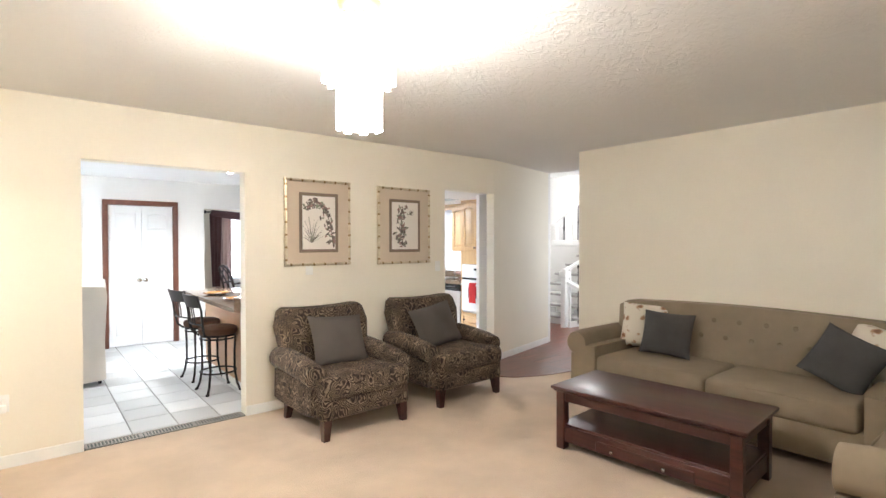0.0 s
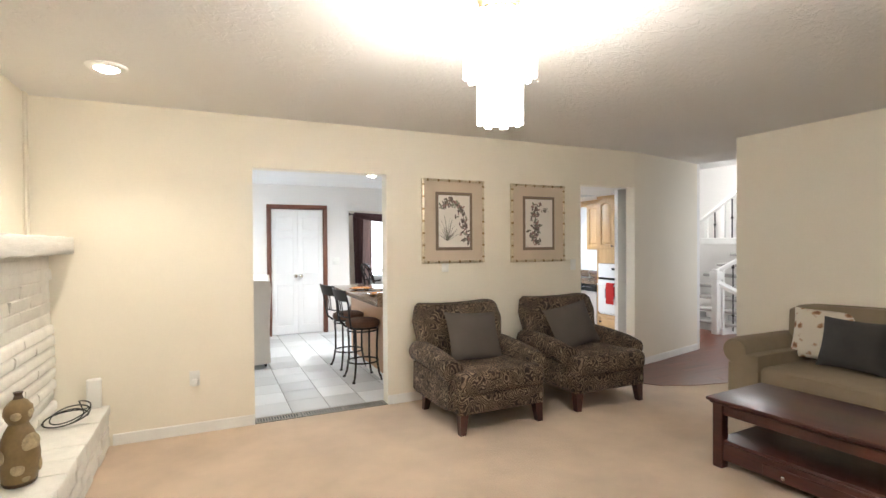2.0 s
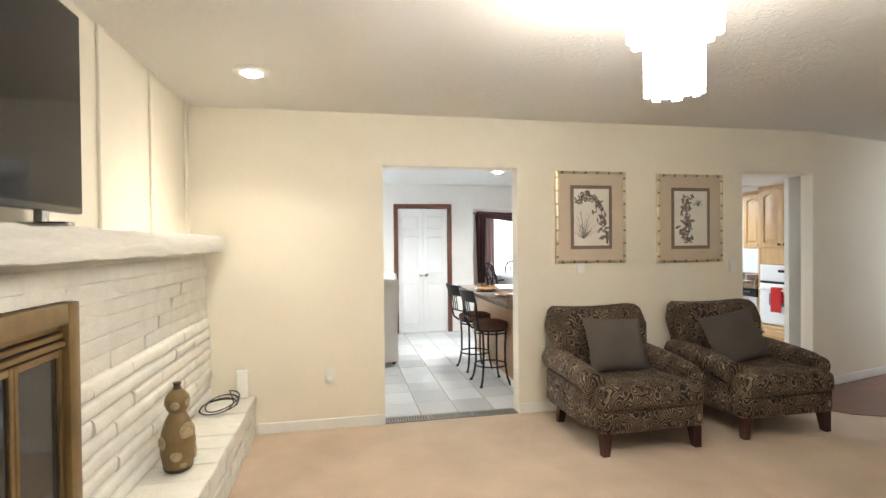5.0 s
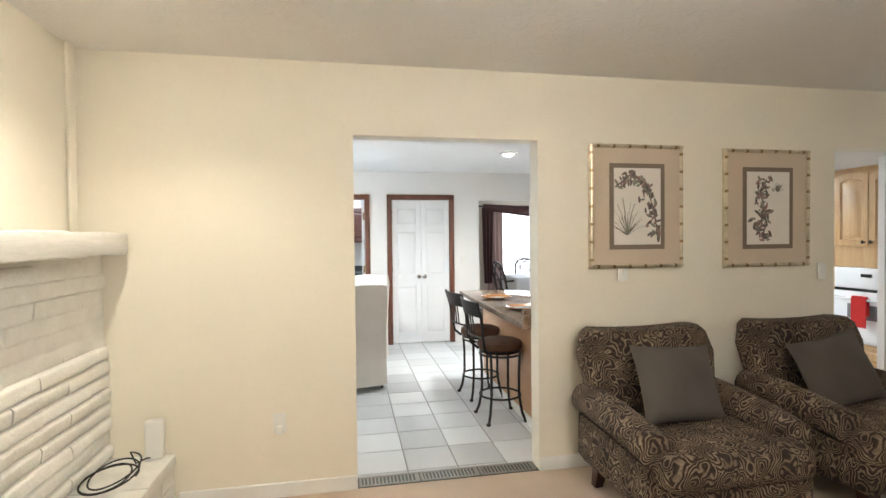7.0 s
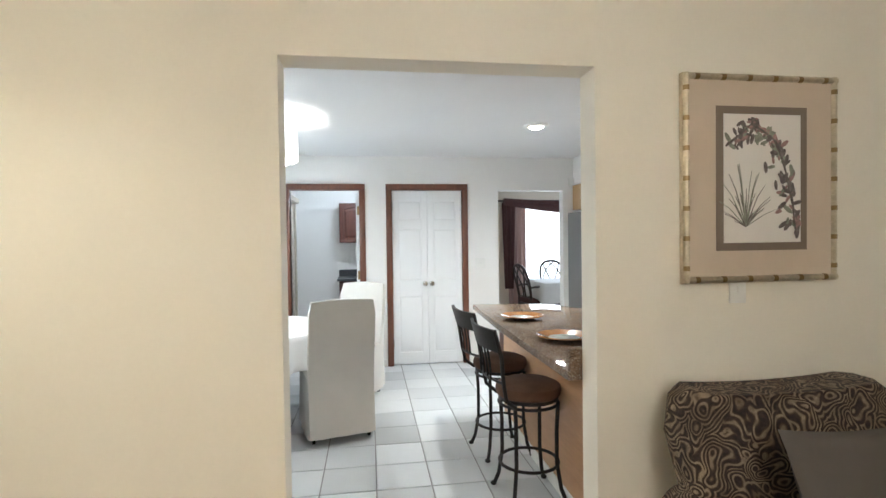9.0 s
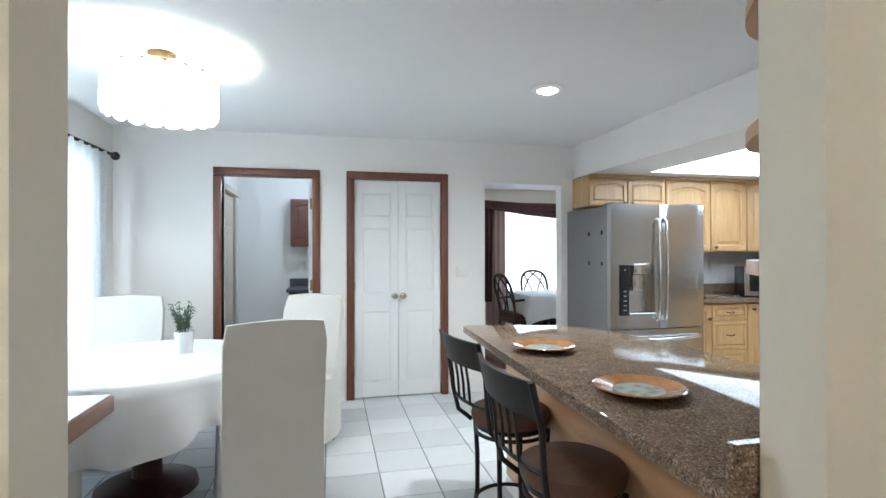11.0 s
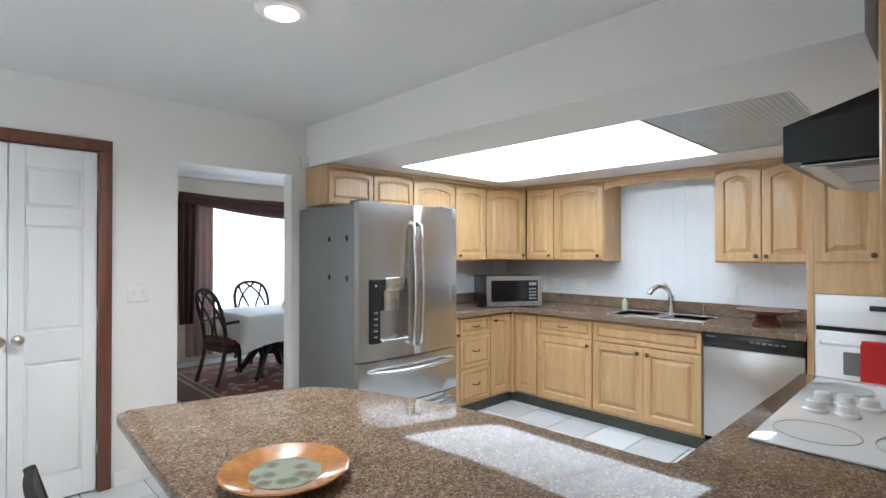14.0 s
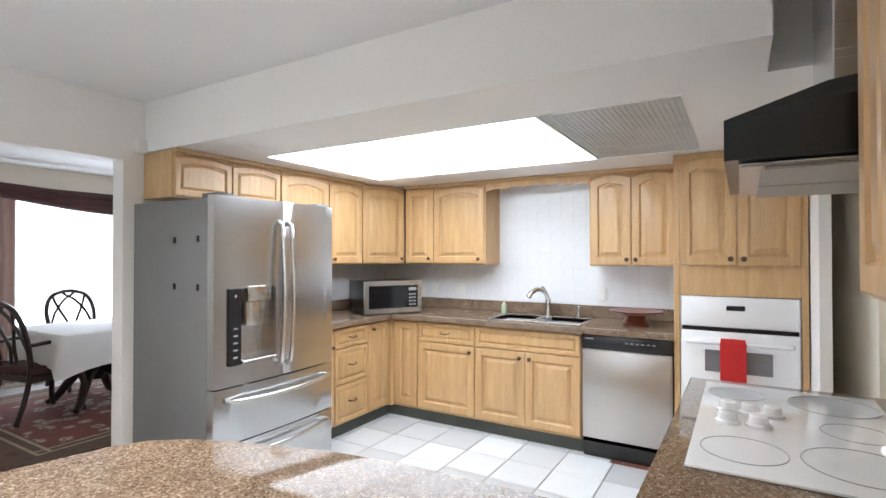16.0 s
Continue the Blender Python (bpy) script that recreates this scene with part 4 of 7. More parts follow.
def coffee_table():
    t = thing("coffee_table", pose(3.29, 1.706 + LIVY, 0, 0, 0, 3.7), "dark mahogany coffee table with shelf and drawers on the carpet", "coffee table")
    hx, hy = 0.318, 0.635
    bm = B()
    box(bm, -hx, hx, -hy, hy, 0.428, 0.452, 0.008, 2)
    box(bm, -hx + 0.015, hx - 0.015, -hy + 0.015, hy - 0.015, 0.412, 0.428, 0.006, 1)
    part("tabletop", bm, MAHOGANY, t)
    for sx in (-1, 1):
        for sy in (-1, 1):
            bm = B()
            x, y = sx * (hx - 0.06), sy * (hy - 0.065)
            box(bm, x - 0.033, x + 0.033, y - 0.033, y + 0.033, 0, 0.412, 0.004, 1)
            part("leg", bm, MAHOGANY, t)
    for sx in (-1, 1):
        bm = B()
        box(bm, sx * (hx - 0.05) - 0.011, sx * (hx - 0.05) + 0.011, -hy + 0.098, hy - 0.098, 0.345, 0.412, 0.003, 1)
        part("apron", bm, MAHOGANY, t)
        bm = B()
        box(bm, sx * (hx - 0.05) - 0.011, sx * (hx - 0.05) + 0.011, -hy + 0.098, hy - 0.098, 0.055, 0.165, 0.003, 1)
        part("lower_rail", bm, MAHOGANY, t)
    for sy in (-1, 1):
        bm = B()
        box(bm, -hx + 0.093, hx - 0.093, sy * (hy - 0.055) - 0.011, sy * (hy - 0.055) + 0.011, 0.345, 0.412, 0.003, 1)
        box(bm, -hx + 0.093, hx - 0.093, sy * (hy - 0.055) - 0.011, sy * (hy - 0.055) + 0.011, 0.055, 0.165, 0.003, 1)
        part("end_rail", bm, MAHOGANY, t)
    bm = B()
    box(bm, -hx + 0.05, hx - 0.05, -hy + 0.05, hy - 0.05, 0.165, 0.182, 0.003, 1)
    part("shelf", bm, MAHOGANY, t)
    bm = B()
    box(bm, -hx + 0.024, -hx + 0.038, -0.35, 0.29, 0.062, 0.135, 0.004, 1)
    d = part("drawer_front", bm, MAHOGANY, t)
    for y in (-0.176, 0.164):
        bm = B()
        cyl(bm, (-hx + 0.012, y, 0.098), (-hx + 0.026, y, 0.098), 0.006, n=10)
        ball(bm, (-hx + 0.008, y, 0.098), 0.013)
        part("knob", bm, CHROME, d, "small silver knob")
    return t


coffee_table()


# ---- pictures and wall plates ----
def branch(bm, pts, r):
    tube(bm, pts, lambda u: r * (1 - 0.6 * u), 5)


def picture(x0, x1, z0, z1, seed, label):
    t = thing("framed_print", pose((x0 + x1) / 2, WN - 0.002, (z0 + z1) / 2), label, "picture", "bamboo framed prints")
    w, h = (x1 - x0) / 2, (z1 - z0) / 2
    bm = B()
    box(bm, -w + 0.01, w - 0.01, -0.022, -0.001, -h + 0.01, h - 0.01)
    part("mat_board", bm, MATBOARD, t, "tan mat board", smooth=False)
    for a, b in (((-w, -h), (-w, h)), ((w, -h), (w, h)), ((-w, h), (w, h)), ((-w, -h), (w, -h))):
        bm = B()
        d = Vector((b[0] - a[0], 0, b[1] - a[1]))
        side = Vector((1, 0, 0)) if abs(d.x) < 0.01 else Vector((0, 0, 1))
        sx = -1 if (a[0] + b[0] + a[1] + b[1]) > 0 else 1
        n = max(2, round(d.length / 0.115))
        off = side * 0.012 * sx
        for k in range(n):
            p = Vector((a[0], -0.022, a[1])) + d * (k / n) + off
            q = Vector((a[0], -0.022, a[1])) + d * ((k + 1) / n) + off
            cyl(bm, p, q, 0.0115, n=10)
        box(bm, min(a[0], b[0]) - (0.002 if abs(d.x) < 0.01 else 0), max(a[0], b[0]) + 0.002, -0.02, 0, min(a[1], b[1]) - 0.002, max(a[1], b[1]) + 0.002)
        bar = part("frame_bar", bm, GOLD, t, "gilded bamboo moulding")
        for k in range(n):
            q = Vector((a[0], -0.022, a[1])) + d * ((k + 0.5) / n) + off
            bm = B()
            cyl(bm, q - d.normalized() * 0.009, q + d.normalized() * 0.009, 0.0125, n=10)
            part("bamboo_node", bm, BRASS, bar, "dark bronze bamboo node")
    iw, ih = w * 0.50, h * 0.62
    bm = B()
    box(bm, -iw - 0.03, iw + 0.03, -0.0245, -0.022, -ih - 0.03, ih + 0.03)
    part("inner_mat", bm, MATDARK, t, smooth=False)
    bm = B()
    box(bm, -iw, iw, -0.027, -0.0245, -ih, ih)
    part("print", bm, PAPER, t, smooth=False)
    rnd = random.Random(seed)
    ink, green, rose = B(), B(), B()
    y = -0.0285
    if seed == 1:
        stem = [(-iw * 0.85, ih * 0.55), (-iw * 0.3, ih * 0.85), (iw * 0.3, ih * 0.6), (iw * 0.65, 0), (iw * 0.85, -ih * 0.8)]
    else:
        stem = [(-iw * 0.1, ih * 0.8), (-iw * 0.4, ih * 0.35), (-iw * 0.15, -ih * 0.1), (-iw * 0.5, -ih * 0.5), (-iw * 0.2, -ih * 0.85)]
    for a, b in zip(stem, stem[1:]):
        branch(ink, [(a[0], y, a[1]), ((a[0] + b[0]) / 2 + 0.005, y, (a[1] + b[1]) / 2), (b[0], y, b[1])], 0.006 if seed == 1 else 0.003)
    for k in range(120):
        s = rnd.random() * (len(stem) - 1)
        a, b = stem[int(s)], stem[int(s) + 1]
        f = s % 1
        cx, cz = a[0] + (b[0] - a[0]) * f + rnd.gauss(0, iw * 0.17), a[1] + (b[1] - a[1]) * f + rnd.gauss(0, ih * 0.08)
        cx, cz = max(-iw * 0.9, min(iw * 0.9, cx)), max(-ih * 0.92, min(ih * 0.92, cz))
        bmx = (ink, green, rose, ink)[k % 4]
        ang = rnd.uniform(0, 360)
        ln = rnd.uniform(0.012, 0.028)
        m = pose(cx, y, cz, 0, ang, 0) @ Matrix.Diagonal((ln, 0.001, ln * 0.38, 1))
        bmesh.ops.create_uvsphere(bmx, u_segments=8, v_segments=5, radius=1, matrix=m)
    for k in range(34):
        x0p, z0p = (-iw * 0.45, -ih * 0.75) if seed == 1 else (iw * 0.45, ih * 0.45)
        a = rnd.uniform(0.2, 2.9)
        ln = rnd.uniform(0.3, 1.0) * ih * (1.25 if seed == 1 else 0.4)
        branch(green if k % 2 else ink, [(x0p, y, z0p), (x0p + math.cos(a) * ln * 0.3, y, z0p + math.sin(a) * ln * 0.6), (x0p + math.cos(a) * ln * 0.5, y, z0p + math.sin(a) * ln * 0.85)], 0.0022)
    part("ink_drawing", ink, INK, t)
    part("leaf_drawing", green, INKGREEN, t)
    part("flower_drawing", rose, INKROSE, t)
    return t


picture(1.79, 2.45, 1.272, 2.068, 1, "botanical print in a gilded bamboo frame with tan mat")
picture(2.765, 3.435, 1.262, 2.058, 2, "slender flower print in a gilded bamboo frame with tan mat")


def wall_plate(at, label, kind, name="wall_plate"):
    t = thing(name, at, label, "socket" if kind == "outlet" else "switch")
    bm = B()
    w = 0.058 if kind == "double" else 0.036
    box(bm, -w, w, -0.007, 0, -0.057, 0.057, 0.003, 2)
    pl = part("cover_plate", bm, PLASTICWHITE, t)
    for k, x in enumerate((-0.023, 0.023) if kind == "double" else (0,)):
        bm = B()
        if kind == "outlet":
            for z in (-0.024, 0.024):
                box(bm, x - 0.016, x + 0.016, -0.009, -0.006, z - 0.014, z + 0.014, 0.003, 1)
        else:
            box(bm, x - 0.008, x + 0.008, -0.014, -0.006, -0.014, 0.014, 0.003, 1)
        part("socket_face" if kind == "outlet" else "rocker", bm, PLASTICWHITE, pl)
    return t


o1 = wall_plate(pose(-0.12, WN - 0.001, 0.43), "white wall outlet with a plug-in device", "outlet", "wall_outlet")
bm = B()
box(bm, -0.022, 0.022, -0.045, -0.009, -0.055, -0.004, 0.008, 2)
part("plug_in", bm, PLASTICWHITE, o1, "small white plug-in adapter")
wall_plate(pose(2.03, WN - 0.001, 1.245), "small white cable plate under a print", "switch", "wall_plate")
wall_plate(pose(3.56, WN - 0.001, 1.22), "white light switch by the kitchen opening", "switch", "light_switch")
wall_plate(pose(1.90, 8.279, 1.17), "white double light switch beside the pantry", "double", "light_switch")
wall_plate(pose(1.90, 8.279, 0.36), "white wall outlet under the switch", "outlet", "wall_outlet")
bm = B()
box(bm, -0.035, 0.035, -0.03, 0, -0.04, 0.045, 0.005, 2)
al = solo("alarm_sensor", bm, PLASTICWHITE, "small white alarm sensor under the soffit corner", "sensor", at=pose(3.03, 8.279, 2.12))

# ---- fireplace side ----
he = thing("hearth", pose(0, LIVY, 0), "raised white painted brick hearth with rough edges", "hearth")
bm = B()
box(bm, -1.02, -0.69, -0.6, 4.398, 0.0, 0.235, 0.006, 1)
part("core", bm, BRICKWHITE, he, smooth=False)
rnd = random.Random(4)
for i in range(25):
    y0 = 4.395 - i * 0.20
    bm = B()
    dx = rnd.uniform(-0.006, 0.006)
    box(bm, -1.018, -0.668 + dx, y0 - 0.1985, y0, 0.236, 0.306 + rnd.uniform(-0.003, 0.003), 0.009, 2)
    part("brick", bm, BRICKWHITE, he)
    for r in range(3):
        bm = B()
        dx = rnd.uniform(-0.008, 0.006)
        box(bm, -0.69, -0.676 + dx, y0 - 0.192 + 0.1 * (r % 2), y0 + 0.1 * (r % 2) if i else y0, 0.005 + r * 0.077, 0.075 + r * 0.077, 0.005, 1)
        part("brick", bm, BRICKWHITE, he)
fp = thing("brick_fireplace", pose(0, LIVY, 0), "white painted slump brick chimney breast over the hearth", "fireplace")
bm = B()
box(bm, -1.128, -1.022, 2.50, 4.398, 0.0, 1.405)
box(bm, -1.128, -1.022, 1.20, 2.50, 1.26, 1.405)
box(bm, -1.128, -1.022, -0.6, 1.20, 0.0, 1.405)
part("backing", bm, BRICKWHITE, fp, smooth=False)


def slump(x1, y0, y1, z0, z1, r):
    """A bulging hand-made brick."""
    bm = B()
    box(bm, -1.06, x1, y0, y1, z0, z1)
    long = [e for e in bm.edges if abs(e.verts[0].co.y - e.verts[1].co.y) > 0.01 and e.verts[0].co.x > -1.03]
    bmesh.ops.bevel(bm, geom=long, offset=0.020 if x1 > -1.003 else 0.007, segments=3, affect="EDGES", profile=0.5)
    for v in bm.verts:
        if v.co.x > -1.05:
            v.co.x += 0.006 * math.sin(23 * v.co.y + 5 * r) - 0.004 * math.cos(41 * v.co.z + r)
    return bm


for r in range(14):
    z0 = 0.308 + r * 0.0768
    proud = -1.012 + (0.020 if r < 8 else -0.004)
    y = 4.396
    first = 0.21 if r % 2 else 0.40
    while y > (2.47 if z0 < 1.24 else 0.4):
        ln = min(first, y - 2.455) if z0 < 1.24 else first
        first = 0.40
        if ln > 0.03:
            part("brick", slump(proud + rnd.uniform(-0.003, 0.003), y - ln + 0.0008, y, z0, z0 + 0.0735, rnd.uniform(0, 9)), BRICKWHITE, fp)
        y -= ln if ln > 0.03 else 0.05
bm = B()
box(bm, -1.128, -0.866, -0.6, 4.325, 1.408, 1.523, 0.010, 2)
bmesh.ops.subdivide_edges(bm, edges=[e for e in bm.edges if e.calc_length() > 2], cuts=60)
for v in bm.verts:
    v.co += Vector((0.004 * math.sin(9 * v.co.y) + 0.003 * math.sin(31 * v.co.y), 0, 0.003 * math.sin(14 * v.co.y + 1) + 0.002 * math.sin(47 * v.co.y)))
solo("mantel_shelf", bm, MANTEL, "rough-hewn white painted timber mantel shelf", "mantel", at=pose(0, LIVY, 0))
fs = thing("fireplace_screen", pose(0, LIVY, 0), "antique brass fireplace surround with smoked glass doors", "fireplace screen")
bm = B()
box(bm, -1.05, -0.985, 2.40, 2.475, 0.312, 1.255, 0.006, 2)
box(bm, -1.05, -0.985, 1.22, 1.295, 0.312, 1.255, 0.006, 2)
box(bm, -1.05, -0.985, 1.295, 2.40, 1.18, 1.255, 0.006, 2)
part("surround", bm, BRASS, fs)
bm = B()
for k in range(3):
    box(bm, -1.04, -0.995 - 0.008 * k, 1.30, 2.395, 1.10 + 0.028 * k, 1.122 + 0.028 * k, 0.004, 1)
part("vent_louvre", bm, BRASS, fs)
for k in range(4):
    y0 = 1.30 + k * 0.275
    bm = B()
    for a in ((y0, y0 + 0.022, 0.32, 1.09), (y0 + 0.25, y0 + 0.272, 0.32, 1.09), (y0 + 0.022, y0 + 0.25, 0.32, 0.345), (y0 + 0.022, y0 + 0.25, 1.065, 1.09)):
        box(bm, -1.03, -1.008, *a, 0.003, 1)
    d = part("glass_door", bm, BRASS, fs)
    bm = B()
    box(bm, -1.024, -1.018, y0 + 0.02, y0 + 0.252, 0.343, 1.067)
    part("pane", bm, DARKGLASS, d, smooth=False)
bm = B()
box(bm, -1.128, -1.12, 1.22, 2.47, 0.30, 1.26)
part("firebox", bm, BLACK, fs, smooth=False)
tv = thing("television", pose(-0.95, 1.77 + LIVY, 1.525), "large flat black television standing on the mantel", "television")
bm = B()
box(bm, -0.02, 0.02, -0.62, 0.62, 0.05, 0.76, 0.006, 2)
body = part("body", bm, BLACK, tv)
bm = B()
box(bm, 0.020, 0.0225, -0.608, 0.608, 0.072, 0.748)
part("screen", bm, SCREEN, body, "glossy dark screen", smooth=False)
bm = B()
for y in (-0.4, 0.40):
    box(bm, -0.06, 0.085, y - 0.025, y + 0.025, 0.0, 0.014, 0.004, 1)
    box(bm, -0.012, 0.012, y - 0.02, y + 0.02, 0.01, 0.06)
part("stand", bm, CHROME, tv, "silver stand foot")
va = thing("gourd_vase", pose(-0.857, 3.156 + LIVY, 0.307), "olive-brown double gourd ceramic vase with pale medallions", "vase")
bm = B()
prof = [(0.01, 0.0), (0.062, 0.0), (0.068, 0.012), (0.082, 0.09), (0.084, 0.14), (0.076, 0.20), (0.058, 0.255), (0.042, 0.285), (0.040, 0.295),
        (0.052, 0.315), (0.060, 0.345), (0.056, 0.375), (0.038, 0.40), (0.020, 0.415), (0.014, 0.43), (0.019, 0.445), (0.006, 0.446)]
lathe(bm, prof, 36)
vb = part("body", bm, VASECLAY, va)
bm = B()
lathe(bm, [(0.005, 0.0), (0.0635, -0.0004), (0.070, 0.012), (0.071, 0.018), (0.005, 0.018)], 36)
lathe(bm, [(0.0215, 0.414), (0.0155, 0.43), (0.0205, 0.446), (0.005, 0.447)], 24)
part("dark_rim", bm, BRONZE, vb, "dark glazed rim")
for a, z, r, rr in ((-35, 0.205, 0.074, 0.046), (-80, 0.09, 0.082, 0.028), (10, 0.08, 0.082, 0.034), (-140, 0.15, 0.083, 0.036), (60, 0.17, 0.08, 0.036), (-20, 0.345, 0.059, 0.020),
                    (-85, 0.34, 0.059, 0.022), (60, 0.345, 0.059, 0.022), (-165, 0.345, 0.059, 0.02), (-55, 0.04, 0.074, 0.018), (140, 0.1, 0.083, 0.038)):
    bm = B()
    m = pose(0, 0, z, 0, 0, a) @ pose(r - 0.004, 0, 0, 0, 90, 0) @ Matrix.Diagonal((1, 1, 0.28, 1))
    bmesh.ops.create_uvsphere(bm, u_segments=16, v_segments=8, radius=rr, matrix=m)
    part("medallion", bm, VASEDOT, vb)
bm = B()
pts = []
for i in range(120):
    a = i / 119 * 2 * math.pi * 3.2
    r = 0.098 + 0.02 * math.sin(a * 0.7)
    pts.append((-0.86 + r * 1.15 * math.cos(a), 4.06 + r * 1.1 * math.sin(a), 0.313 + 0.02 * (i / 119) + (0.018 + 0.022 * (i / 119)) * (1 + math.sin(a + 0.6))))
pts += [(-0.80, 4.20, 0.345), (-0.78, 4.28, 0.335), (-0.77, 4.33, 0.316)]
tube(bm, pts, 0.0042, 6)
solo("cable_coil", bm, CABLE, "loose coil of thin black cable on the hearth", "cable", at=pose(0, LIVY, 0))
bm = B()
box(bm, -0.045, 0.045, -0.028, 0.028, 0.0, 0.21, 0.012, 3)
solo("router_box", bm, PLASTICWHITE, "upright white plastic modem box on the hearth", "modem", at=pose(-0.76, 4.34 + LIVY, 0.307, 0, 0, 10))
# ---- kitchen ----


def front_panel(w, h, rise, fr=0.055):
    """A raised-panel front in x-z, facing -y, its back at y = 0.02."""
    bm = B()
    box(bm, 0, w, 0.014, 0.02, 0, h)
    n = 9 if rise else 3

    def loop(inset, y):
        pts = [(inset, inset), (w - inset, inset)]
        for k in range(n):
            u = k / (n - 1)
            x = (w - inset) + (2 * inset - w) * u
            dz = rise * (4 * u * (1 - u)) if rise else 0
            z = h if inset == 0 else h - inset - rise + dz
            pts.append((x, z))
        return [bm.verts.new((x, y, z)) for x, z in pts]
    k = 0.55 if h < 0.3 else 1.0
    fr = min(fr, 0.036) if h < 0.3 else fr
    loops = [loop(0, 0.014), loop(0.0001, 0.003), loop(0.006, 0.0), loop(fr, 0.0), loop(fr + 0.005 * k, 0.0055), loop(fr + 0.009 * k, 0.0135), loop(fr + 0.019 * k, 0.0135), loop(fr + 0.044 * k, 0.002)]
    m = len(loops[0])
    for a, b in zip(loops, loops[1:]):
        for i in range(m):
            bm.faces.new((a[i], a[(i + 1) % m], b[(i + 1) % m], b[i]))
    bm.faces.new(loops[-1])
    return bm


def knob_mesh():
    bm = B()
    lathe(bm, [(0.003, 0), (0.009, 0.0), (0.006, 0.006), (0.006, 0.012), (0.014, 0.018), (0.016, 0.023), (0.011, 0.028), (0.002, 0.029)], 14)
    bmesh.ops.transform(bm, matrix=pose(0, 0, 0, 90, 0, 0), verts=bm.verts)
    return bm


def pull_mesh():
    bm = B()
    tube(bm, [(-0.042, 0, 0.004), (-0.036, -0.018, 0.0), (-0.015, -0.026, -0.004), (0.015, -0.026, -0.004), (0.036, -0.018, 0.0), (0.042, 0, 0.004)], 0.0045, 8)
    return bm


def cabinet(at, w, d, h, fronts, label, base=False, name="kitchen_cabinet", group="maple kitchen cabinets"):
    """fronts: (x0, x1, z0, z1, kind, knob x, knob z), kind door, arch or drawer."""
    t = thing(name, at, label, "cabinet", group)
    bm = B()
    box(bm, 0.001, w - 0.001, 0.02, d, 0.0, h, 0.002, 1)
    part("carcass", bm, MAPLE, t)
    for x0, x1, z0, z1, kind, kx, kz in fronts:
        bm = front_panel(x1 - x0, z1 - z0, {"arch": 0.035 if z1 - z0 > 0.3 else 0.022, "door": 0.0, "drawer": 0.0}[kind], {"drawer": 0.028}.get(kind, 0.055))
        bmesh.ops.translate(bm, vec=(x0, 0, z0), verts=bm.verts)
        f = part("drawer_front" if kind == "drawer" else "door", bm, MAPLE, t, angle=20)
        if kx is not None:
            pull = kind == "drawer"
            bm = pull_mesh() if pull else knob_mesh()
            bmesh.ops.translate(bm, vec=(kx, 0, kz), verts=bm.verts)
            part("pull" if pull else "knob", bm, BRONZE, f, "dark bronze handle")
    return t


g = 0.007
XF, XU, ZB, ZT = 4.885, 5.245, 0.10, 0.868
E90 = -90
# base units on the sink wall, each from its left end as one faces it
cabinet(pose(XF, 7.66, ZB, 0, 0, E90), 0.267, 0.68, ZT - ZB, [(0.03, 0.267 - g, 0.02, 0.75, "door", None, 0)], "honey maple base cabinet with a narrow corner door")
cabinet(pose(XF, 7.393, ZB, 0, 0, E90), 0.556, 0.68, ZT - ZB, [(g, 0.556 - g, 0.595, 0.75, "drawer", 0.278, 0.675), (g, 0.556 - g, 0.02, 0.585, "door", 0.515, 0.54)],
        "honey maple base cabinet with one drawer and one door")
cabinet(pose(XF, 6.837, ZB, 0, 0, E90), 0.86, 0.68, ZT - ZB,
        [(g, 0.86 - g, 0.595, 0.75, "drawer", None, 0), (g, 0.428, 0.02, 0.585, "door", 0.39, 0.54), (0.432, 0.86 - g, 0.02, 0.585, "door", 0.47, 0.54)],
        "honey maple sink cabinet with two doors")
# base units beside the fridge, facing south
YF = 7.675
cabinet(pose(3.90, YF, ZB), 0.27, 0.60, ZT - ZB, [(g, 0.266, 0.02, 0.75, "door", 0.235, 0.62)], "narrow honey maple base cabinet beside the fridge")
cabinet(pose(4.17, YF, ZB), 0.40, 0.60, ZT - ZB,
        [(g, 0.396, 0.60, 0.75, "drawer", 0.2, 0.675), (g, 0.396, 0.32, 0.59, "drawer", 0.2, 0.46), (g, 0.396, 0.02, 0.31, "drawer", 0.2, 0.17)],
        "honey maple base cabinet with three drawers")
cabinet(pose(4.57, YF, ZB), 0.305, 0.60, ZT - ZB, [(g, 0.28, 0.02, 0.75, "door", 0.06, 0.70)], "honey maple corner base cabinet with one door")
# corner filler and wall return
bm = B()
box(bm, 4.866, 4.92, 7.655, 7.73, 0.10, 0.868)
solo("corner_filler", bm, MAPLE, "honey maple corner filler strip", "cabinet", smooth=False)
block("wall_return", OFFWHITE, "white painted wall return", (4.50, XK, 4.585, 4.638, 0, CEILK))
# toe kicks
bm = B()
box(bm, 3.90, 4.96, 7.725, 7.755, 0, ZB)
box(bm, 4.935, 4.965, 5.37, 7.725, 0, ZB)
solo("toe_kick", bm, TOEKICK, "dark grey cabinet toe kick", "toe kick", kind="structure", smooth=False)
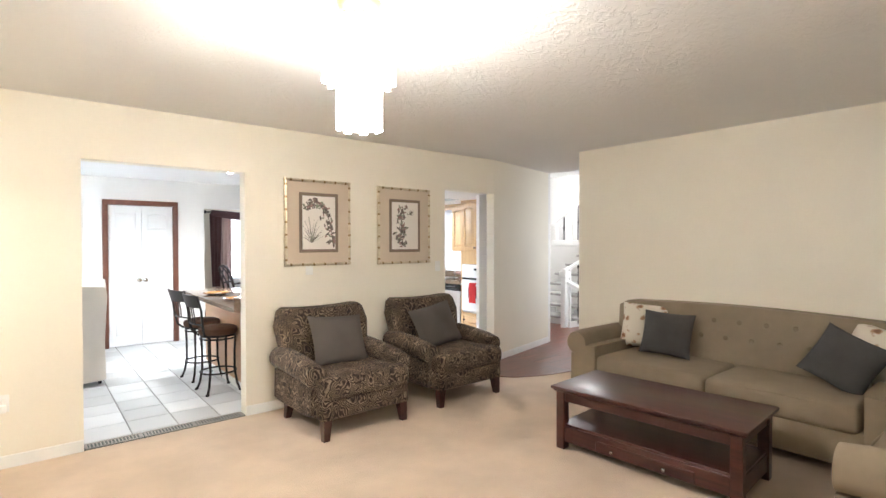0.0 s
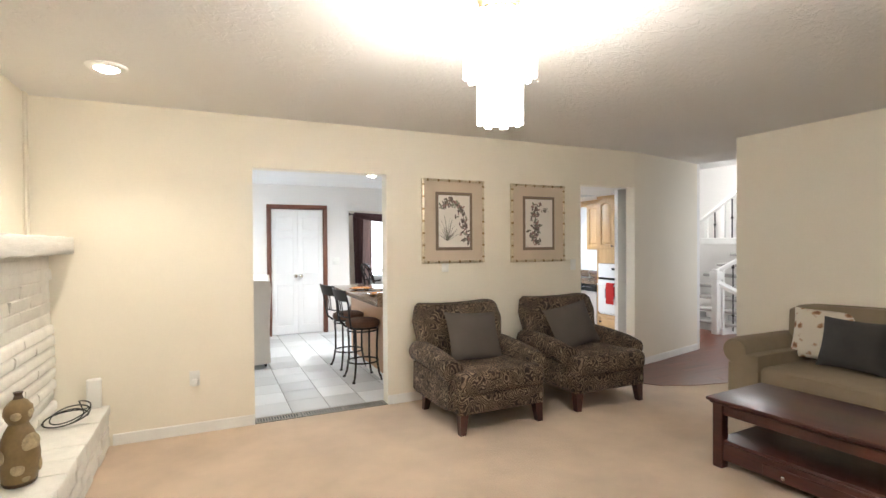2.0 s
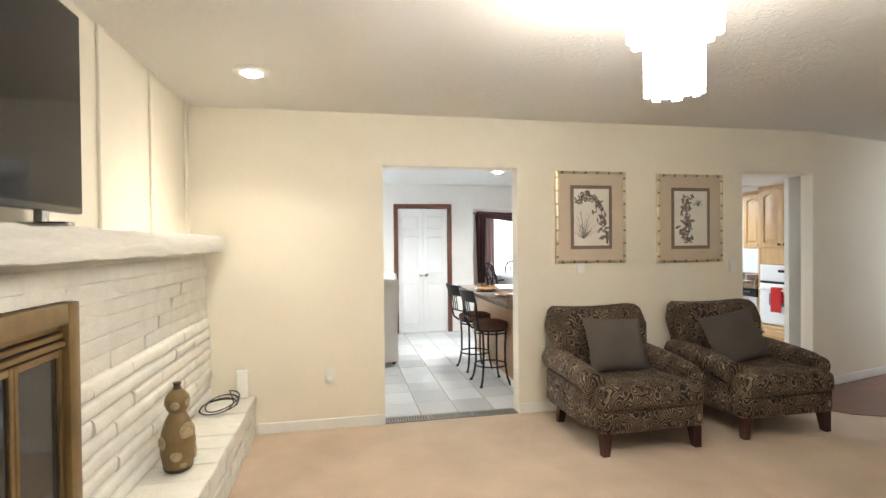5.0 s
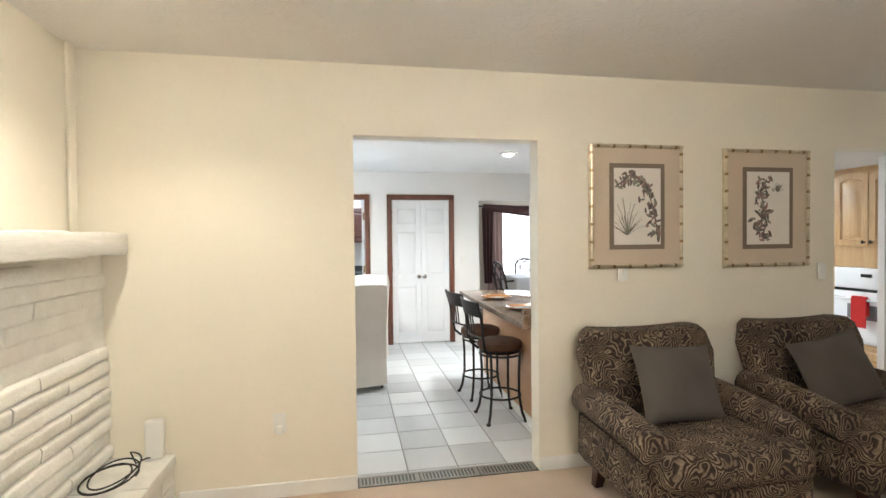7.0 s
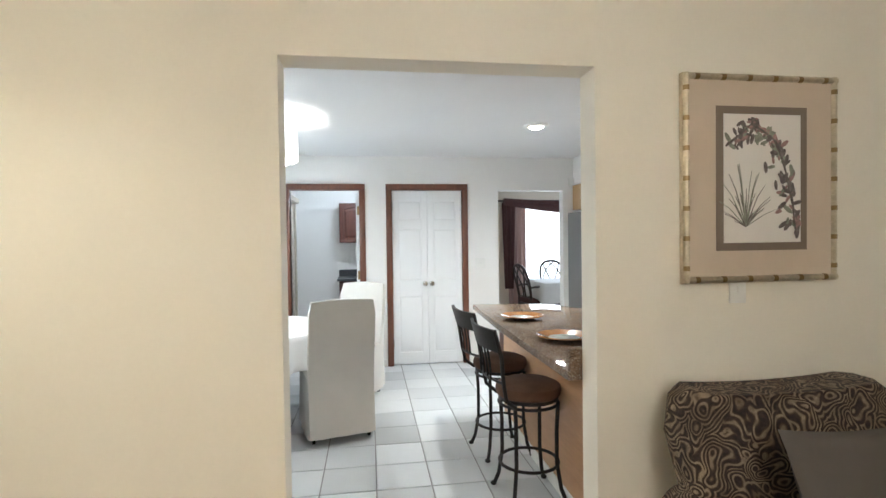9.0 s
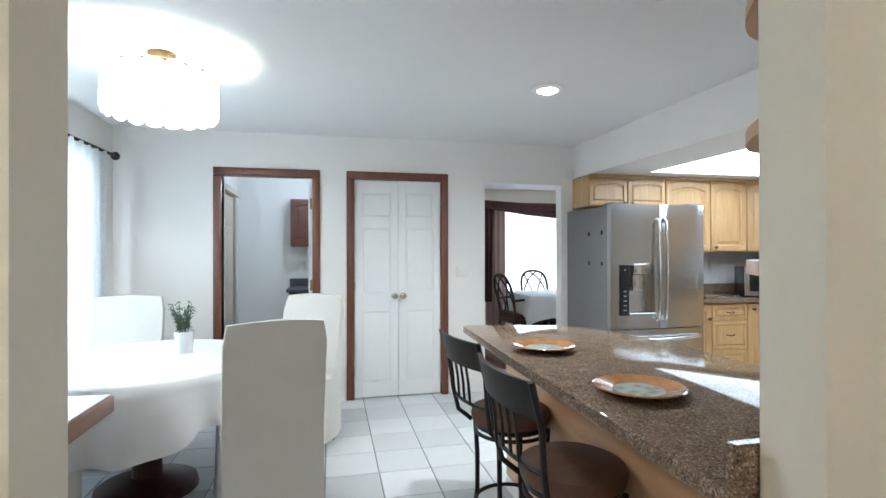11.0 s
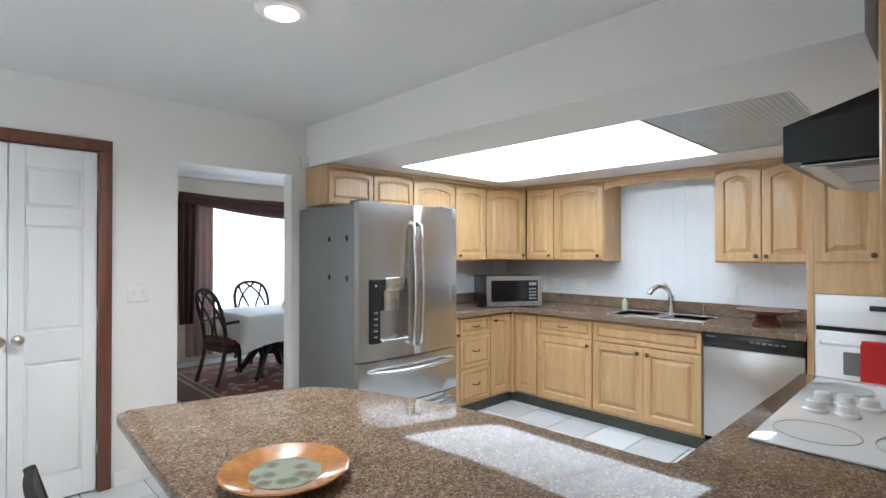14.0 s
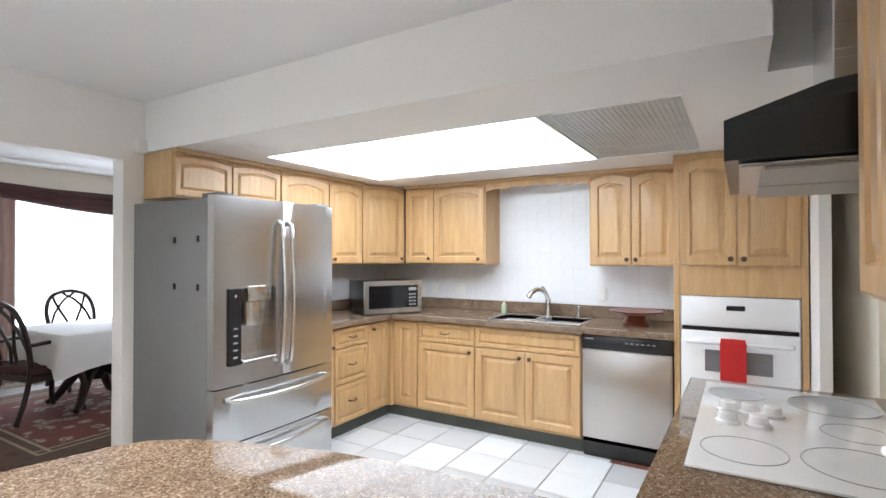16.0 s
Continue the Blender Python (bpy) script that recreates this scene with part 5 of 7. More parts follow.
# upper units
ZU, HU = 1.345, 0.733
DH = 0.705
cabinet(pose(XU, 7.775, ZU, 0, 0, E90), 0.322, 0.325, HU, [(g, 0.318, 0.01, DH, "door", 0.28, 0.05)], "honey maple wall cabinet with one narrow door")
cabinet(pose(XU, 7.452, ZU, 0, 0, E90), 0.532, 0.325, HU, [(g, 0.522, 0.01, DH, "arch", 0.475, 0.05)], "honey maple wall cabinet with an arched panel door")
cabinet(pose(XU, 6.012, ZU, 0, 0, E90), 0.645, 0.325, HU, [(0.012, 0.315, 0.01, DH, "arch", 0.285, 0.05), (0.319, 0.63, 0.01, DH, "arch", 0.35, 0.05)],
        "honey maple wall cabinet with two arched doors")
cabinet(pose(4.40, 7.95, ZU), 0.43, 0.325, HU, [(g, 0.426, 0.01, DH, "arch", 0.05, 0.05)], "honey maple wall cabinet with an arched panel door")
cabinet(pose(3.885, 7.95, ZU), 0.51, 0.325, HU, [(g, 0.506, 0.01, DH, "arch", None, 0)], "honey maple wall cabinet beside the fridge")
cabinet(pose(3.05, 7.95, 1.785), 0.83, 0.325, 0.293, [(0.01, 0.41, 0.01, 0.265, "arch", 0.375, 0.035), (0.42, 0.825, 0.01, 0.265, "arch", 0.455, 0.035)],
        "short honey maple cabinet over the fridge with two arched doors")
# diagonal corner unit
dg = math.degrees(math.atan2(7.775 - 7.95, XU - 4.83))
ln = math.hypot(XU - 4.83, 0.175)
ct = thing("kitchen_cabinet", pose(4.83, 7.95, ZU, 0, 0, dg), "diagonal honey maple corner wall cabinet", "cabinet", "maple kitchen cabinets")
bm = B()
prism(bm, [(0.0, 0.02), (ln, 0.02), (ln + 0.14, 0.2), (ln * 0.5 + 0.02, 0.42), (-0.1, 0.25)], 0, HU)
part("carcass", bm, MAPLE, ct, smooth=False)
bm = front_panel(ln - 0.008, DH - 0.01, 0.035)
bmesh.ops.translate(bm, vec=(0.004, 0, 0.01), verts=bm.verts)
f = part("door", bm, MAPLE, ct, angle=20)
bm = knob_mesh()
bmesh.ops.translate(bm, vec=(ln - 0.045, 0, 0.05), verts=bm.verts)
part("knob", bm, BRONZE, f)
# scalloped valance over the sink and crown strip
bm = B()
pts = [(6.012, 2.078), (6.92, 2.078)]
for k in range(33):
    u = k / 32
    pts.append((6.92 - 0.908 * u, 1.985 + 0.018 * abs(math.sin(u * math.pi * 5)) + 0.02 * math.sin(u * math.pi)))
prism(bm, pts, -0.009, 0.009)
bmesh.ops.transform(bm, matrix=Matrix(((0, 0, 1, XU + 0.03), (1, 0, 0, 0), (0, 1, 0, 0), (0, 0, 0, 1))), verts=bm.verts)
solo("scalloped_valance", bm, MAPLE, "scalloped honey maple valance above the sink", "valance", smooth=False)
bm = B()
box(bm, XU - 0.022, XU, 5.37, 7.775, 2.062, 2.088, 0.004, 1)
box(bm, 3.05, 4.83, 7.928, 7.95, 2.062, 2.088, 0.004, 1)
solo("trim_crown", bm, MAPLEH, "thin maple crown strip under the soffit", "trim", kind="structure")

# counter with sink
ZC0, ZC = 0.870, 0.910
SX0, SX1, SY0, SY1 = 5.00, 5.38, 6.03, 6.75
gc = thing("granite_countertop", pose(0, 0, 0), "brown speckled granite countertop along the sink wall", "countertop")
for a in ((4.85, SX0, 5.365, 7.70), (SX1, XK - 0.004, 5.365, 7.70), (SX0, SX1, 5.365, SY0), (SX0, SX1, SY1, 7.70), (3.875, XK - 0.004, 7.70, 8.276), (3.875, 4.85, 7.64, 7.70)):
    bm = B()
    box(bm, *a, ZC0, ZC)
    part("slab", bm, GRANITE, gc, smooth=False)
bm = B()
box(bm, XK - 0.028, XK - 0.003, 5.365, 8.276, ZC + 0.001, 1.005, 0.003, 1)
box(bm, 3.875, XK - 0.028, 8.252, 8.277, ZC + 0.001, 1.005, 0.003, 1)
solo("granite_backsplash", bm, GRANITE, "low brown granite backsplash strip", "backsplash")
SINKSTEEL = paint("satin_sink_steel", (0.72, 0.72, 0.71), 0.35, 0.5, var=0.05, scale=6, relief=0.0)
sk = thing("kitchen_sink", pose(0, 0, 0), "double bowl stainless steel sink set in granite", "sink")
for a, b in ((SY0, 6.36), (6.42, SY1)):
    bm = B()
    box(bm, SX0 - 0.01, SX0, a - 0.01, b + 0.01, ZC0 + 0.001, ZC + 0.003)
    box(bm, SX1, SX1 + 0.01, a - 0.01, b + 0.01, ZC0 + 0.001, ZC + 0.003)
    box(bm, SX0, SX1, a - 0.01, a, ZC0 + 0.001, ZC + 0.003)
    box(bm, SX0, SX1, b, b + 0.01, ZC0 + 0.001, ZC + 0.003)
    box(bm, SX0, SX1, a, b, ZC0 + 0.001, ZC0 + 0.008)
    part("bowl", bm, SINKSTEEL, sk, smooth=False)
bm = B()
box(bm, SX0, SX1, 6.37, 6.41, ZC0 + 0.001, ZC + 0.002, 0.003, 1)
part("divider", bm, STEEL, sk)
fa = thing("kitchen_faucet", pose(5.44, 6.41, ZC), "tall brushed nickel faucet with a pull-down spout", "faucet")
bm = B()
lathe(bm, [(0.004, 0), (0.032, 0.0), (0.030, 0.012), (0.024, 0.03), (0.022, 0.10), (0.024, 0.135), (0.02, 0.15), (0.004, 0.152)], 20)
part("base", bm, CHROME, fa)
bm = B()
tube(bm, [(0, 0, 0.12), (-0.012, 0.01, 0.18), (-0.05, 0.035, 0.222), (-0.10, 0.07, 0.228), (-0.145, 0.10, 0.20), (-0.165, 0.115, 0.165)], lambda u: 0.016 + 0.006 * u, 12)
part("spout", bm, CHROME, fa)
bm = B()
tube(bm, [(0, 0, 0.14), (0.005, 0.006, 0.18), (0.0, 0.04, 0.235), (-0.005, 0.055, 0.25)], lambda u: 0.013 - 0.006 * u, 10)
part("lever", bm, CHROME, fa)
sp = thing("side_sprayer", pose(5.44, 6.15, ZC), "small brushed nickel dispenser beside the sink", "dispenser")
bm = B()
lathe(bm, [(0.003, 0), (0.022, 0), (0.018, 0.02), (0.013, 0.06), (0.019, 0.08), (0.016, 0.092), (0.003, 0.093)], 16)
part("body", bm, CHROME, sp)
bm = B()
lathe(bm, [(0.003, 0), (0.026, 0), (0.027, 0.07), (0.012, 0.09), (0.01, 0.115), (0.003, 0.116)], 16)
solo("soap_bottle", bm, paint("pale_green_soap", (0.45, 0.52, 0.36), 0.2, var=0.05, relief=0.0), "small pale green soap bottle behind the sink", "bottle", at=pose(5.44, 6.82, ZC))
bw = thing("pedestal_bowl", pose(5.22, 5.66, ZC), "reddish-brown lacquered flat pedestal bowl", "bowl")
bm = B()
lathe(bm, [(0.01, 0.0), (0.085, 0.0), (0.095, 0.02), (0.07, 0.05), (0.065, 0.07), (0.12, 0.085), (0.185, 0.10), (0.19, 0.108), (0.12, 0.098), (0.01, 0.09)], 36)
part("dish", bm, WICKER, bw)

# dishwasher
dw = thing("dishwasher", pose(4.865, 5.972, 0, 0, 0, E90), "stainless steel dishwasher with a black control strip", "dishwasher")
bm = B()
box(bm, 0.006, 0.600, 0.03, 0.60, 0.105, 0.868)
part("tub", bm, BLACK, dw, smooth=False)
bm = B()
box(bm, 0.008, 0.598, 0.0, 0.03, 0.14, 0.765, 0.006, 2)
part("door", bm, steel("warm_stainless", (0.60, 0.57, 0.54), 0.34), dw)
bm = B()
box(bm, 0.006, 0.600, -0.008, 0.03, 0.768, 0.866, 0.006, 2)
pn = part("control_panel", bm, BLACK, dw, "black control panel")
bm = B()
for k in range(6):
    box(bm, 0.30 + k * 0.035, 0.322 + k * 0.035, -0.010, -0.007, 0.822, 0.830)
box(bm, 0.03, 0.09, -0.010, -0.007, 0.838, 0.844)
part("button_marks", bm, GREYLINE, pn, smooth=False)
bm = B()
box(bm, 0.01, 0.596, 0.03, 0.06, 0.0, 0.135)
part("kick_plate", bm, BLACK, dw, smooth=False)

# tall oven cabinet
oc = thing("oven_cabinet", pose(XF - 0.01, 5.365, 0, 0, 0, E90), "tall honey maple cabinet housing a wall oven", "cabinet")
OW = 0.72
bm = B()
box(bm, 0.0, 0.035, 0.0, 0.60, 0.10, 2.088, 0.002, 1)
box(bm, OW - 0.035, OW, 0.0, 0.60, 0.10, 2.088, 0.002, 1)
box(bm, 0.035, OW - 0.035, 0.004, 0.60, 1.172, 2.088)
box(bm, 0.035, OW - 0.035, 0.004, 0.60, 0.10, 0.47)
part("carcass", bm, MAPLE, oc, smooth=False)
for x0, x1, kx in ((0.04, 0.357, 0.325), (0.363, 0.68, 0.395)):
    bm = front_panel(x1 - x0, 0.685, 0.035)
    bmesh.ops.translate(bm, vec=(x0, -0.018, 1.365), verts=bm.verts)
    f = part("door", bm, MAPLE, oc, angle=20)
    bm = knob_mesh()
    bmesh.ops.translate(bm, vec=(kx, -0.018, 1.405), verts=bm.verts)
    part("knob", bm, BRONZE, f)
for z0, z1 in ((0.12, 0.28), (0.29, 0.455)):
    bm = front_panel(0.64, z1 - z0, 0.0, 0.028)
    bmesh.ops.translate(bm, vec=(0.04, -0.018, z0), verts=bm.verts)
    f = part("drawer_front", bm, MAPLE, oc, angle=20)
    for kx in (0.10, 0.62):
        bm = knob_mesh()
        bmesh.ops.translate(bm, vec=(kx, -0.018, (z0 + z1) / 2), verts=bm.verts)
        part("knob", bm, BRONZE, f)
ov = thing("wall_oven", pose(XF - 0.03, 5.365, 0, 0, 0, E90), "white built-in wall oven with a red towel", "oven")
bm = B()
box(bm, 0.037, 0.683, 0.03, 0.5, 0.475, 1.168)
part("body", bm, ENAMEL, ov, smooth=False)
bm = B()
box(bm, 0.045, 0.675, 0.0, 0.03, 0.978, 1.168, 0.008, 2)
cp = part("control_panel", bm, ENAMEL, ov)
bm = B()
box(bm, 0.30, 0.40, -0.003, 0.001, 1.085, 1.115)
part("clock_display", bm, BLACK, cp, "black clock display", smooth=False)
bm = B()
box(bm, 0.05, 0.67, 0.004, 0.03, 0.953, 0.976)
part("vent_slot", bm, BLACK, ov, smooth=False)
bm = B()
box(bm, 0.045, 0.675, -0.004, 0.03, 0.50, 0.951, 0.008, 2)
od = part("door", bm, ENAMEL, ov)
bm = B()
box(bm, 0.18, 0.54, -0.007, -0.003, 0.70, 0.835, 0.003, 1)
part("window_glass", bm, OVENGLASS, od, "grey oven window")
bm = B()
tube(bm, [(0.075, -0.004, 0.885), (0.085, -0.045, 0.885), (0.36, -0.05, 0.885), (0.635, -0.045, 0.885), (0.645, -0.004, 0.885)], 0.012, 10)
part("handle", bm, ENAMEL, od)
bm = B()
for sy, zb in ((-0.068, 0.635), (-0.034, 0.74)):
    box(bm, 0.265, 0.405, sy - 0.003, sy + 0.003, zb, 0.897, 0.002, 1)
tube(bm, [(0.27, -0.052, 0.900), (0.335, -0.053, 0.902), (0.40, -0.052, 0.900)], 0.017, 10)
tw = solo("dish_towel", bm, REDCLOTH, "red cotton towel folded over the oven handle", "towel", at=pose(XF - 0.03, 5.365, 0, 0, 0, E90))

# microwave
mw = thing("microwave_oven", pose(4.60, 7.74, ZC, 0, 0, -30), "stainless and black microwave oven on the counter", "microwave")
bm = B()
box(bm, 0.0, 0.545, 0.02, 0.40, 0.012, 0.292, 0.006, 2)
part("case", bm, BLACK, mw)
bm = B()
for a in ((0, 0.545, 0.252, 0.292), (0, 0.545, 0.012, 0.055), (0, 0.04, 0.055, 0.252), (0.505, 0.545, 0.055, 0.252)):
    box(bm, a[0], a[1], 0.0, 0.022, a[2], a[3])
part("front_frame", bm, STEEL, mw, smooth=False)
bm = B()
box(bm, 0.04, 0.405, 0.006, 0.022, 0.055, 0.252)
part("door_window", bm, SCREEN, mw, smooth=False)
bm = B()
box(bm, 0.405, 0.505, 0.004, 0.022, 0.055, 0.252)
pn = part("control_panel", bm, BLACK, mw, smooth=False)
bm = B()
for k in range(4):
    for j in range(3):
        box(bm, 0.42 + j * 0.025, 0.436 + j * 0.025, 0.002, 0.005, 0.075 + k * 0.03, 0.088 + k * 0.03)
box(bm, 0.418, 0.492, 0.002, 0.005, 0.205, 0.232)
part("keypad", bm, GREYLINE, pn, smooth=False)
bm = B()
for x in (0.05, 0.5):
    for y in (0.06, 0.36):
        cyl(bm, (x, y, 0), (x, y, 0.014), 0.014, n=10)
part("feet", bm, BLACK, mw)
bm = B()
lathe(bm, [(0.003, 0), (0.055, 0), (0.06, 0.012), (0.045, 0.02), (0.003, 0.022)], 20)
solo("small_dish", bm, BLACK, "small dark dish on the counter", "dish", at=pose(4.12, 7.78, ZC))
for y, z, kind in ((7.34, 1.10, "double"), (7.62, 1.10, "outlet"), (5.98, 1.10, "outlet")):
    wall_plate(pose(XK - 0.008, y, z, 0, 0, E90), "white outlet plate on the tiled backsplash", kind, "wall_outlet")


# refrigerator
def fridge():
    t = thing("refrigerator", pose(2.962, 7.405, 0), "stainless steel french door refrigerator with grey sides", "refrigerator")
    W = 0.91
    bm = B()
    box(bm, 0.004, W - 0.004, 0.085, 0.82, 0.03, 1.745, 0.006, 2)
    part("cabinet_body", bm, STEELSIDE, t, "grey painted steel body")
    bm = B()
    for x in (0.02, W - 0.14):
        box(bm, x, x + 0.12, 0.03, 0.16, 1.745, 1.775, 0.008, 2)
    part("hinge_cover", bm, STEELSIDE, t)

    def curved(x0, x1, z0, z1, name, dx=0.0):
        bm = B()
        n = 10
        pts = []
        for k in range(n + 1):
            x = x0 + (x1 - x0) * k / n
            pts.append((x, 0.022 * ((x - W / 2) / (W / 2)) ** 2))
        pts += [(x1, 0.078), (x0, 0.078)]
        prism(bm, pts, z0, z1, 0.005)
        return bm
    # left door has a dispenser opening: built as four pieces round it in one mesh
    DX0, DX1, DZ0, DZ1 = 0.085, 0.405, 0.815, 1.24
    bm = B()
    for a in ((0.002, DX0, 0.70, 1.758), (DX1, W / 2 - 0.003, 0.70, 1.758), (DX0, DX1, 0.70, DZ0), (DX0, DX1, DZ1, 1.758)):
        n = 6
        pts = []
        for k in range(n + 1):
            x = a[0] + (a[1] - a[0]) * k / n
            pts.append((x, 0.022 * ((x - W / 2) / (W / 2)) ** 2))
        pts += [(a[1], 0.078), (a[0], 0.078)]
        prism(bm, pts, a[2], a[3])
    bmesh.ops.remove_doubles(bm, verts=bm.verts, dist=0.0002)
    ldoor = part("door", bm, STEEL, t, "brushed stainless door with a dispenser", angle=25)
    rdoor = part("door", curved(W / 2 + 0.003, W - 0.002, 0.70, 1.758, "d"), STEEL, t, angle=25)
    dr1 = part("freezer_drawer", curved(0.002, W - 0.002, 0.385, 0.692, "d"), STEEL, t, angle=25)
    dr2 = part("freezer_drawer", curved(0.002, W - 0.002, 0.06, 0.377, "d"), STEEL, t, angle=25)
    bm = B()
    box(bm, DX0 - 0.002, DX0 + 0.075, -0.004, 0.03, DZ0 - 0.002, DZ1 + 0.002, 0.003, 1)
    pn = part("dispenser_panel", bm, BLACK, ldoor, "glossy black touch panel")
    bm = B()
    for k in range(5):
        box(bm, DX0 + 0.022, DX0 + 0.048, -0.006, -0.003, 0.855 + k * 0.04, 0.864 + k * 0.04)
    ball(bm, (DX0 + 0.035, -0.004, 1.20), 0.008, 10, 8, (1, 0.3, 1))
    part("panel_marks", bm, GREYLINE, pn, smooth=False)
    bm = B()
    box(bm, DX0 + 0.075, DX1, 0.065, 0.077, DZ0, DZ1)
    box(bm, DX0 + 0.075, DX0 + 0.082, 0.015, 0.066, DZ0, DZ1)
    box(bm, DX1 - 0.006, DX1, 0.012, 0.066, DZ0, DZ1)
    box(bm, DX0 + 0.08, DX1 - 0.005, -0.012, 0.066, DZ0 - 0.004, DZ0 + 0.018, 0.004, 1)
    part("dispenser_niche", bm, STEEL, ldoor, smooth=False)
    bm = B()
    box(bm, DX0 + 0.115, DX1 - 0.04, -0.006, 0.06, DZ1 - 0.075, DZ1 + 0.012, 0.006, 2)
    box(bm, DX0 + 0.13, DX1 - 0.055, 0.03, 0.05, DZ1 - 0.22, DZ1 - 0.075, 0.006, 2)
    part("dispenser_spout", bm, CHROME, ldoor)
    for d, x, bow in ((ldoor, W / 2 - 0.035, -0.012), (rdoor, W / 2 + 0.035, 0.012)):
        bm = B()
        pts = [(x, 0.005, 0.765), (x, -0.035, 0.79)] + [(x + bow * 0 * k, -0.04 - 0.026 * math.sin(math.pi * k / 10), 0.80 + 0.80 * k / 10) for k in range(11)] + [(x, -0.035, 1.61), (x, 0.005, 1.635)]
        tube(bm, pts, 0.0135, 12)
        part("handle", bm, CHROME, d, "curved brushed metal handle")
    for d, z in ((dr1, 0.625), (dr2, 0.325)):
        bm = B()
        pts = [(0.075, 0.012, z), (0.085, -0.025, z)] + [(0.095 + 0.72 * k / 10, -0.03 - 0.026 * math.sin(math.pi * k / 10), z - 0.012 * math.sin(math.pi * k / 10)) for k in range(11)] + [(0.825, -0.025, z), (0.835, 0.012, z)]
        tube(bm, pts, 0.0135, 12)
        part("handle", bm, CHROME, d, "curved brushed metal handle")
    bm = B()
    box(bm, W - 0.07, W - 0.03, 0.012, 0.02, 0.80, 0.806)
    part("badge", bm, CHROME, rdoor, smooth=False)
    for y, z in ((0.16, 1.52), (0.38, 1.515), (0.16, 1.25), (0.38, 1.25)):
        bm = B()
        box(bm, -0.006, 0.005, y - 0.009, y + 0.009, z - 0.018, z + 0.018, 0.003, 1)
        part("magnet_clip", bm, BLACK, t, "small black clip")
    for x in (0.1, 0.8):
        for y in (0.15, 0.7):
            bm = B()
            cyl(bm, (x, y, 0), (x, y, 0.035), 0.025, n=12)
            part("foot", bm, BLACK, t)
    return t


fridge()

# ---- peninsula bar and cooktop run ----
outline = [(1.40, 4.44), (1.415, 5.60), (1.45, 6.56), (1.49, 6.595)]
outline += [(1.98, 6.46), (2.07, 6.425), (2.13, 6.33), (2.19, 6.19), (2.27, 5.92), (2.305, 5.70), (2.315, 5.20), (2.34, 5.178), (3.66, 5.175), (3.66, 4.44)]
bm = B()
prism(bm, list(reversed(outline)), 0.870, 0.910, 0.007)
solo("granite_bar_top", bm, GRANITE, "brown speckled granite bar top with a rounded end", "countertop")
bm = B()
box(bm, 1.66, 1.685, 4.44, 6.38, 0.0, 0.869)
box(bm, 1.685, 2.05, 6.355, 6.38, 0.0, 0.869)
pb = thing("breakfast_bar", pose(0, 0, 0), "orange-maple panelled breakfast bar base", "bar")
part("side_panel", bm, PANELWOOD, pb, smooth=False)
bm = B()
box(bm, 1.685, 2.05, 4.44, 6.355, 0.10, 0.869)
box(bm, 2.05, 2.22, 4.44, 5.85, 0.10, 0.869)
part("carcass", bm, MAPLE, pb, smooth=False)
bm = B()
box(bm, 1.652, 1.662, 4.44, 6.38, 0.0, 0.075, 0.002, 1)
part("kick_board", bm, WHITE, pb)
for k in range(2):
    t = cabinet(pose(2.245, 5.20 + k * 0.37 - 0.08, ZB, 0, 0, 90), 0.365, 0.012 + 0.01, 0.765, [(g, 0.36, 0.02, 0.75, "door", 0.05, 0.70)], "honey maple bar cabinet facing the kitchen")
cabinet(pose(3.62, 5.13, ZB, 0, 0, 180), 1.34, 0.68, 0.768,
        [(0.01, 0.44, 0.02, 0.75, "door", 0.4, 0.70), (0.445, 0.875, 0.02, 0.75, "door", 0.48, 0.70), (0.88, 1.31, 0.02, 0.75, "door", 0.92, 0.7)], "honey maple cooktop cabinet with three doors")
bm = B()
box(bm, 1.40, 3.66, 4.414, 4.44, 0.911, 1.005, 0.003, 1)
solo("granite_backsplash", bm, GRANITE, "low brown granite backsplash strip", "backsplash")
ck = thing("electric_cooktop", pose(2.64, 4.585, 0.911), "white ceramic glass cooktop with grey burner rings", "cooktop")
bm = B()
box(bm, 0.0, 0.93, 0.0, 0.525, 0.0, 0.008, 0.003, 2)
part("glass_top", bm, COOKGLASS, ck)
for x, y, r in ((0.17, 0.40, 0.10), (0.19, 0.15, 0.125), (0.78, 0.42, 0.09), (0.76, 0.14, 0.125), (0.47, 0.12, 0.085)):
    for rr in (r,):
        bm = B()
        tube(bm, [(x + rr * math.cos(a), y + rr * math.sin(a), 0.0082) for a in np.linspace(0, 2 * math.pi, 41)[:-1]], 0.0016, 6, True)
        part("burner_ring", bm, GREYLINE, ck, "grey printed burner ring")
for k, (x, y) in enumerate(((0.40, 0.44), (0.40, 0.36), (0.53, 0.44), (0.53, 0.38), (0.53, 0.32))):
    bm = B()
    lathe(bm, [(0.003, 0.008), (0.034, 0.008), (0.036, 0.016), (0.027, 0.021), (0.025, 0.040), (0.020, 0.044), (0.003, 0.0445)], 20)
    bmesh.ops.translate(bm, vec=(x, y, 0), verts=bm.verts)
    part("knob", bm, ENAMEL, ck, "white control knob")
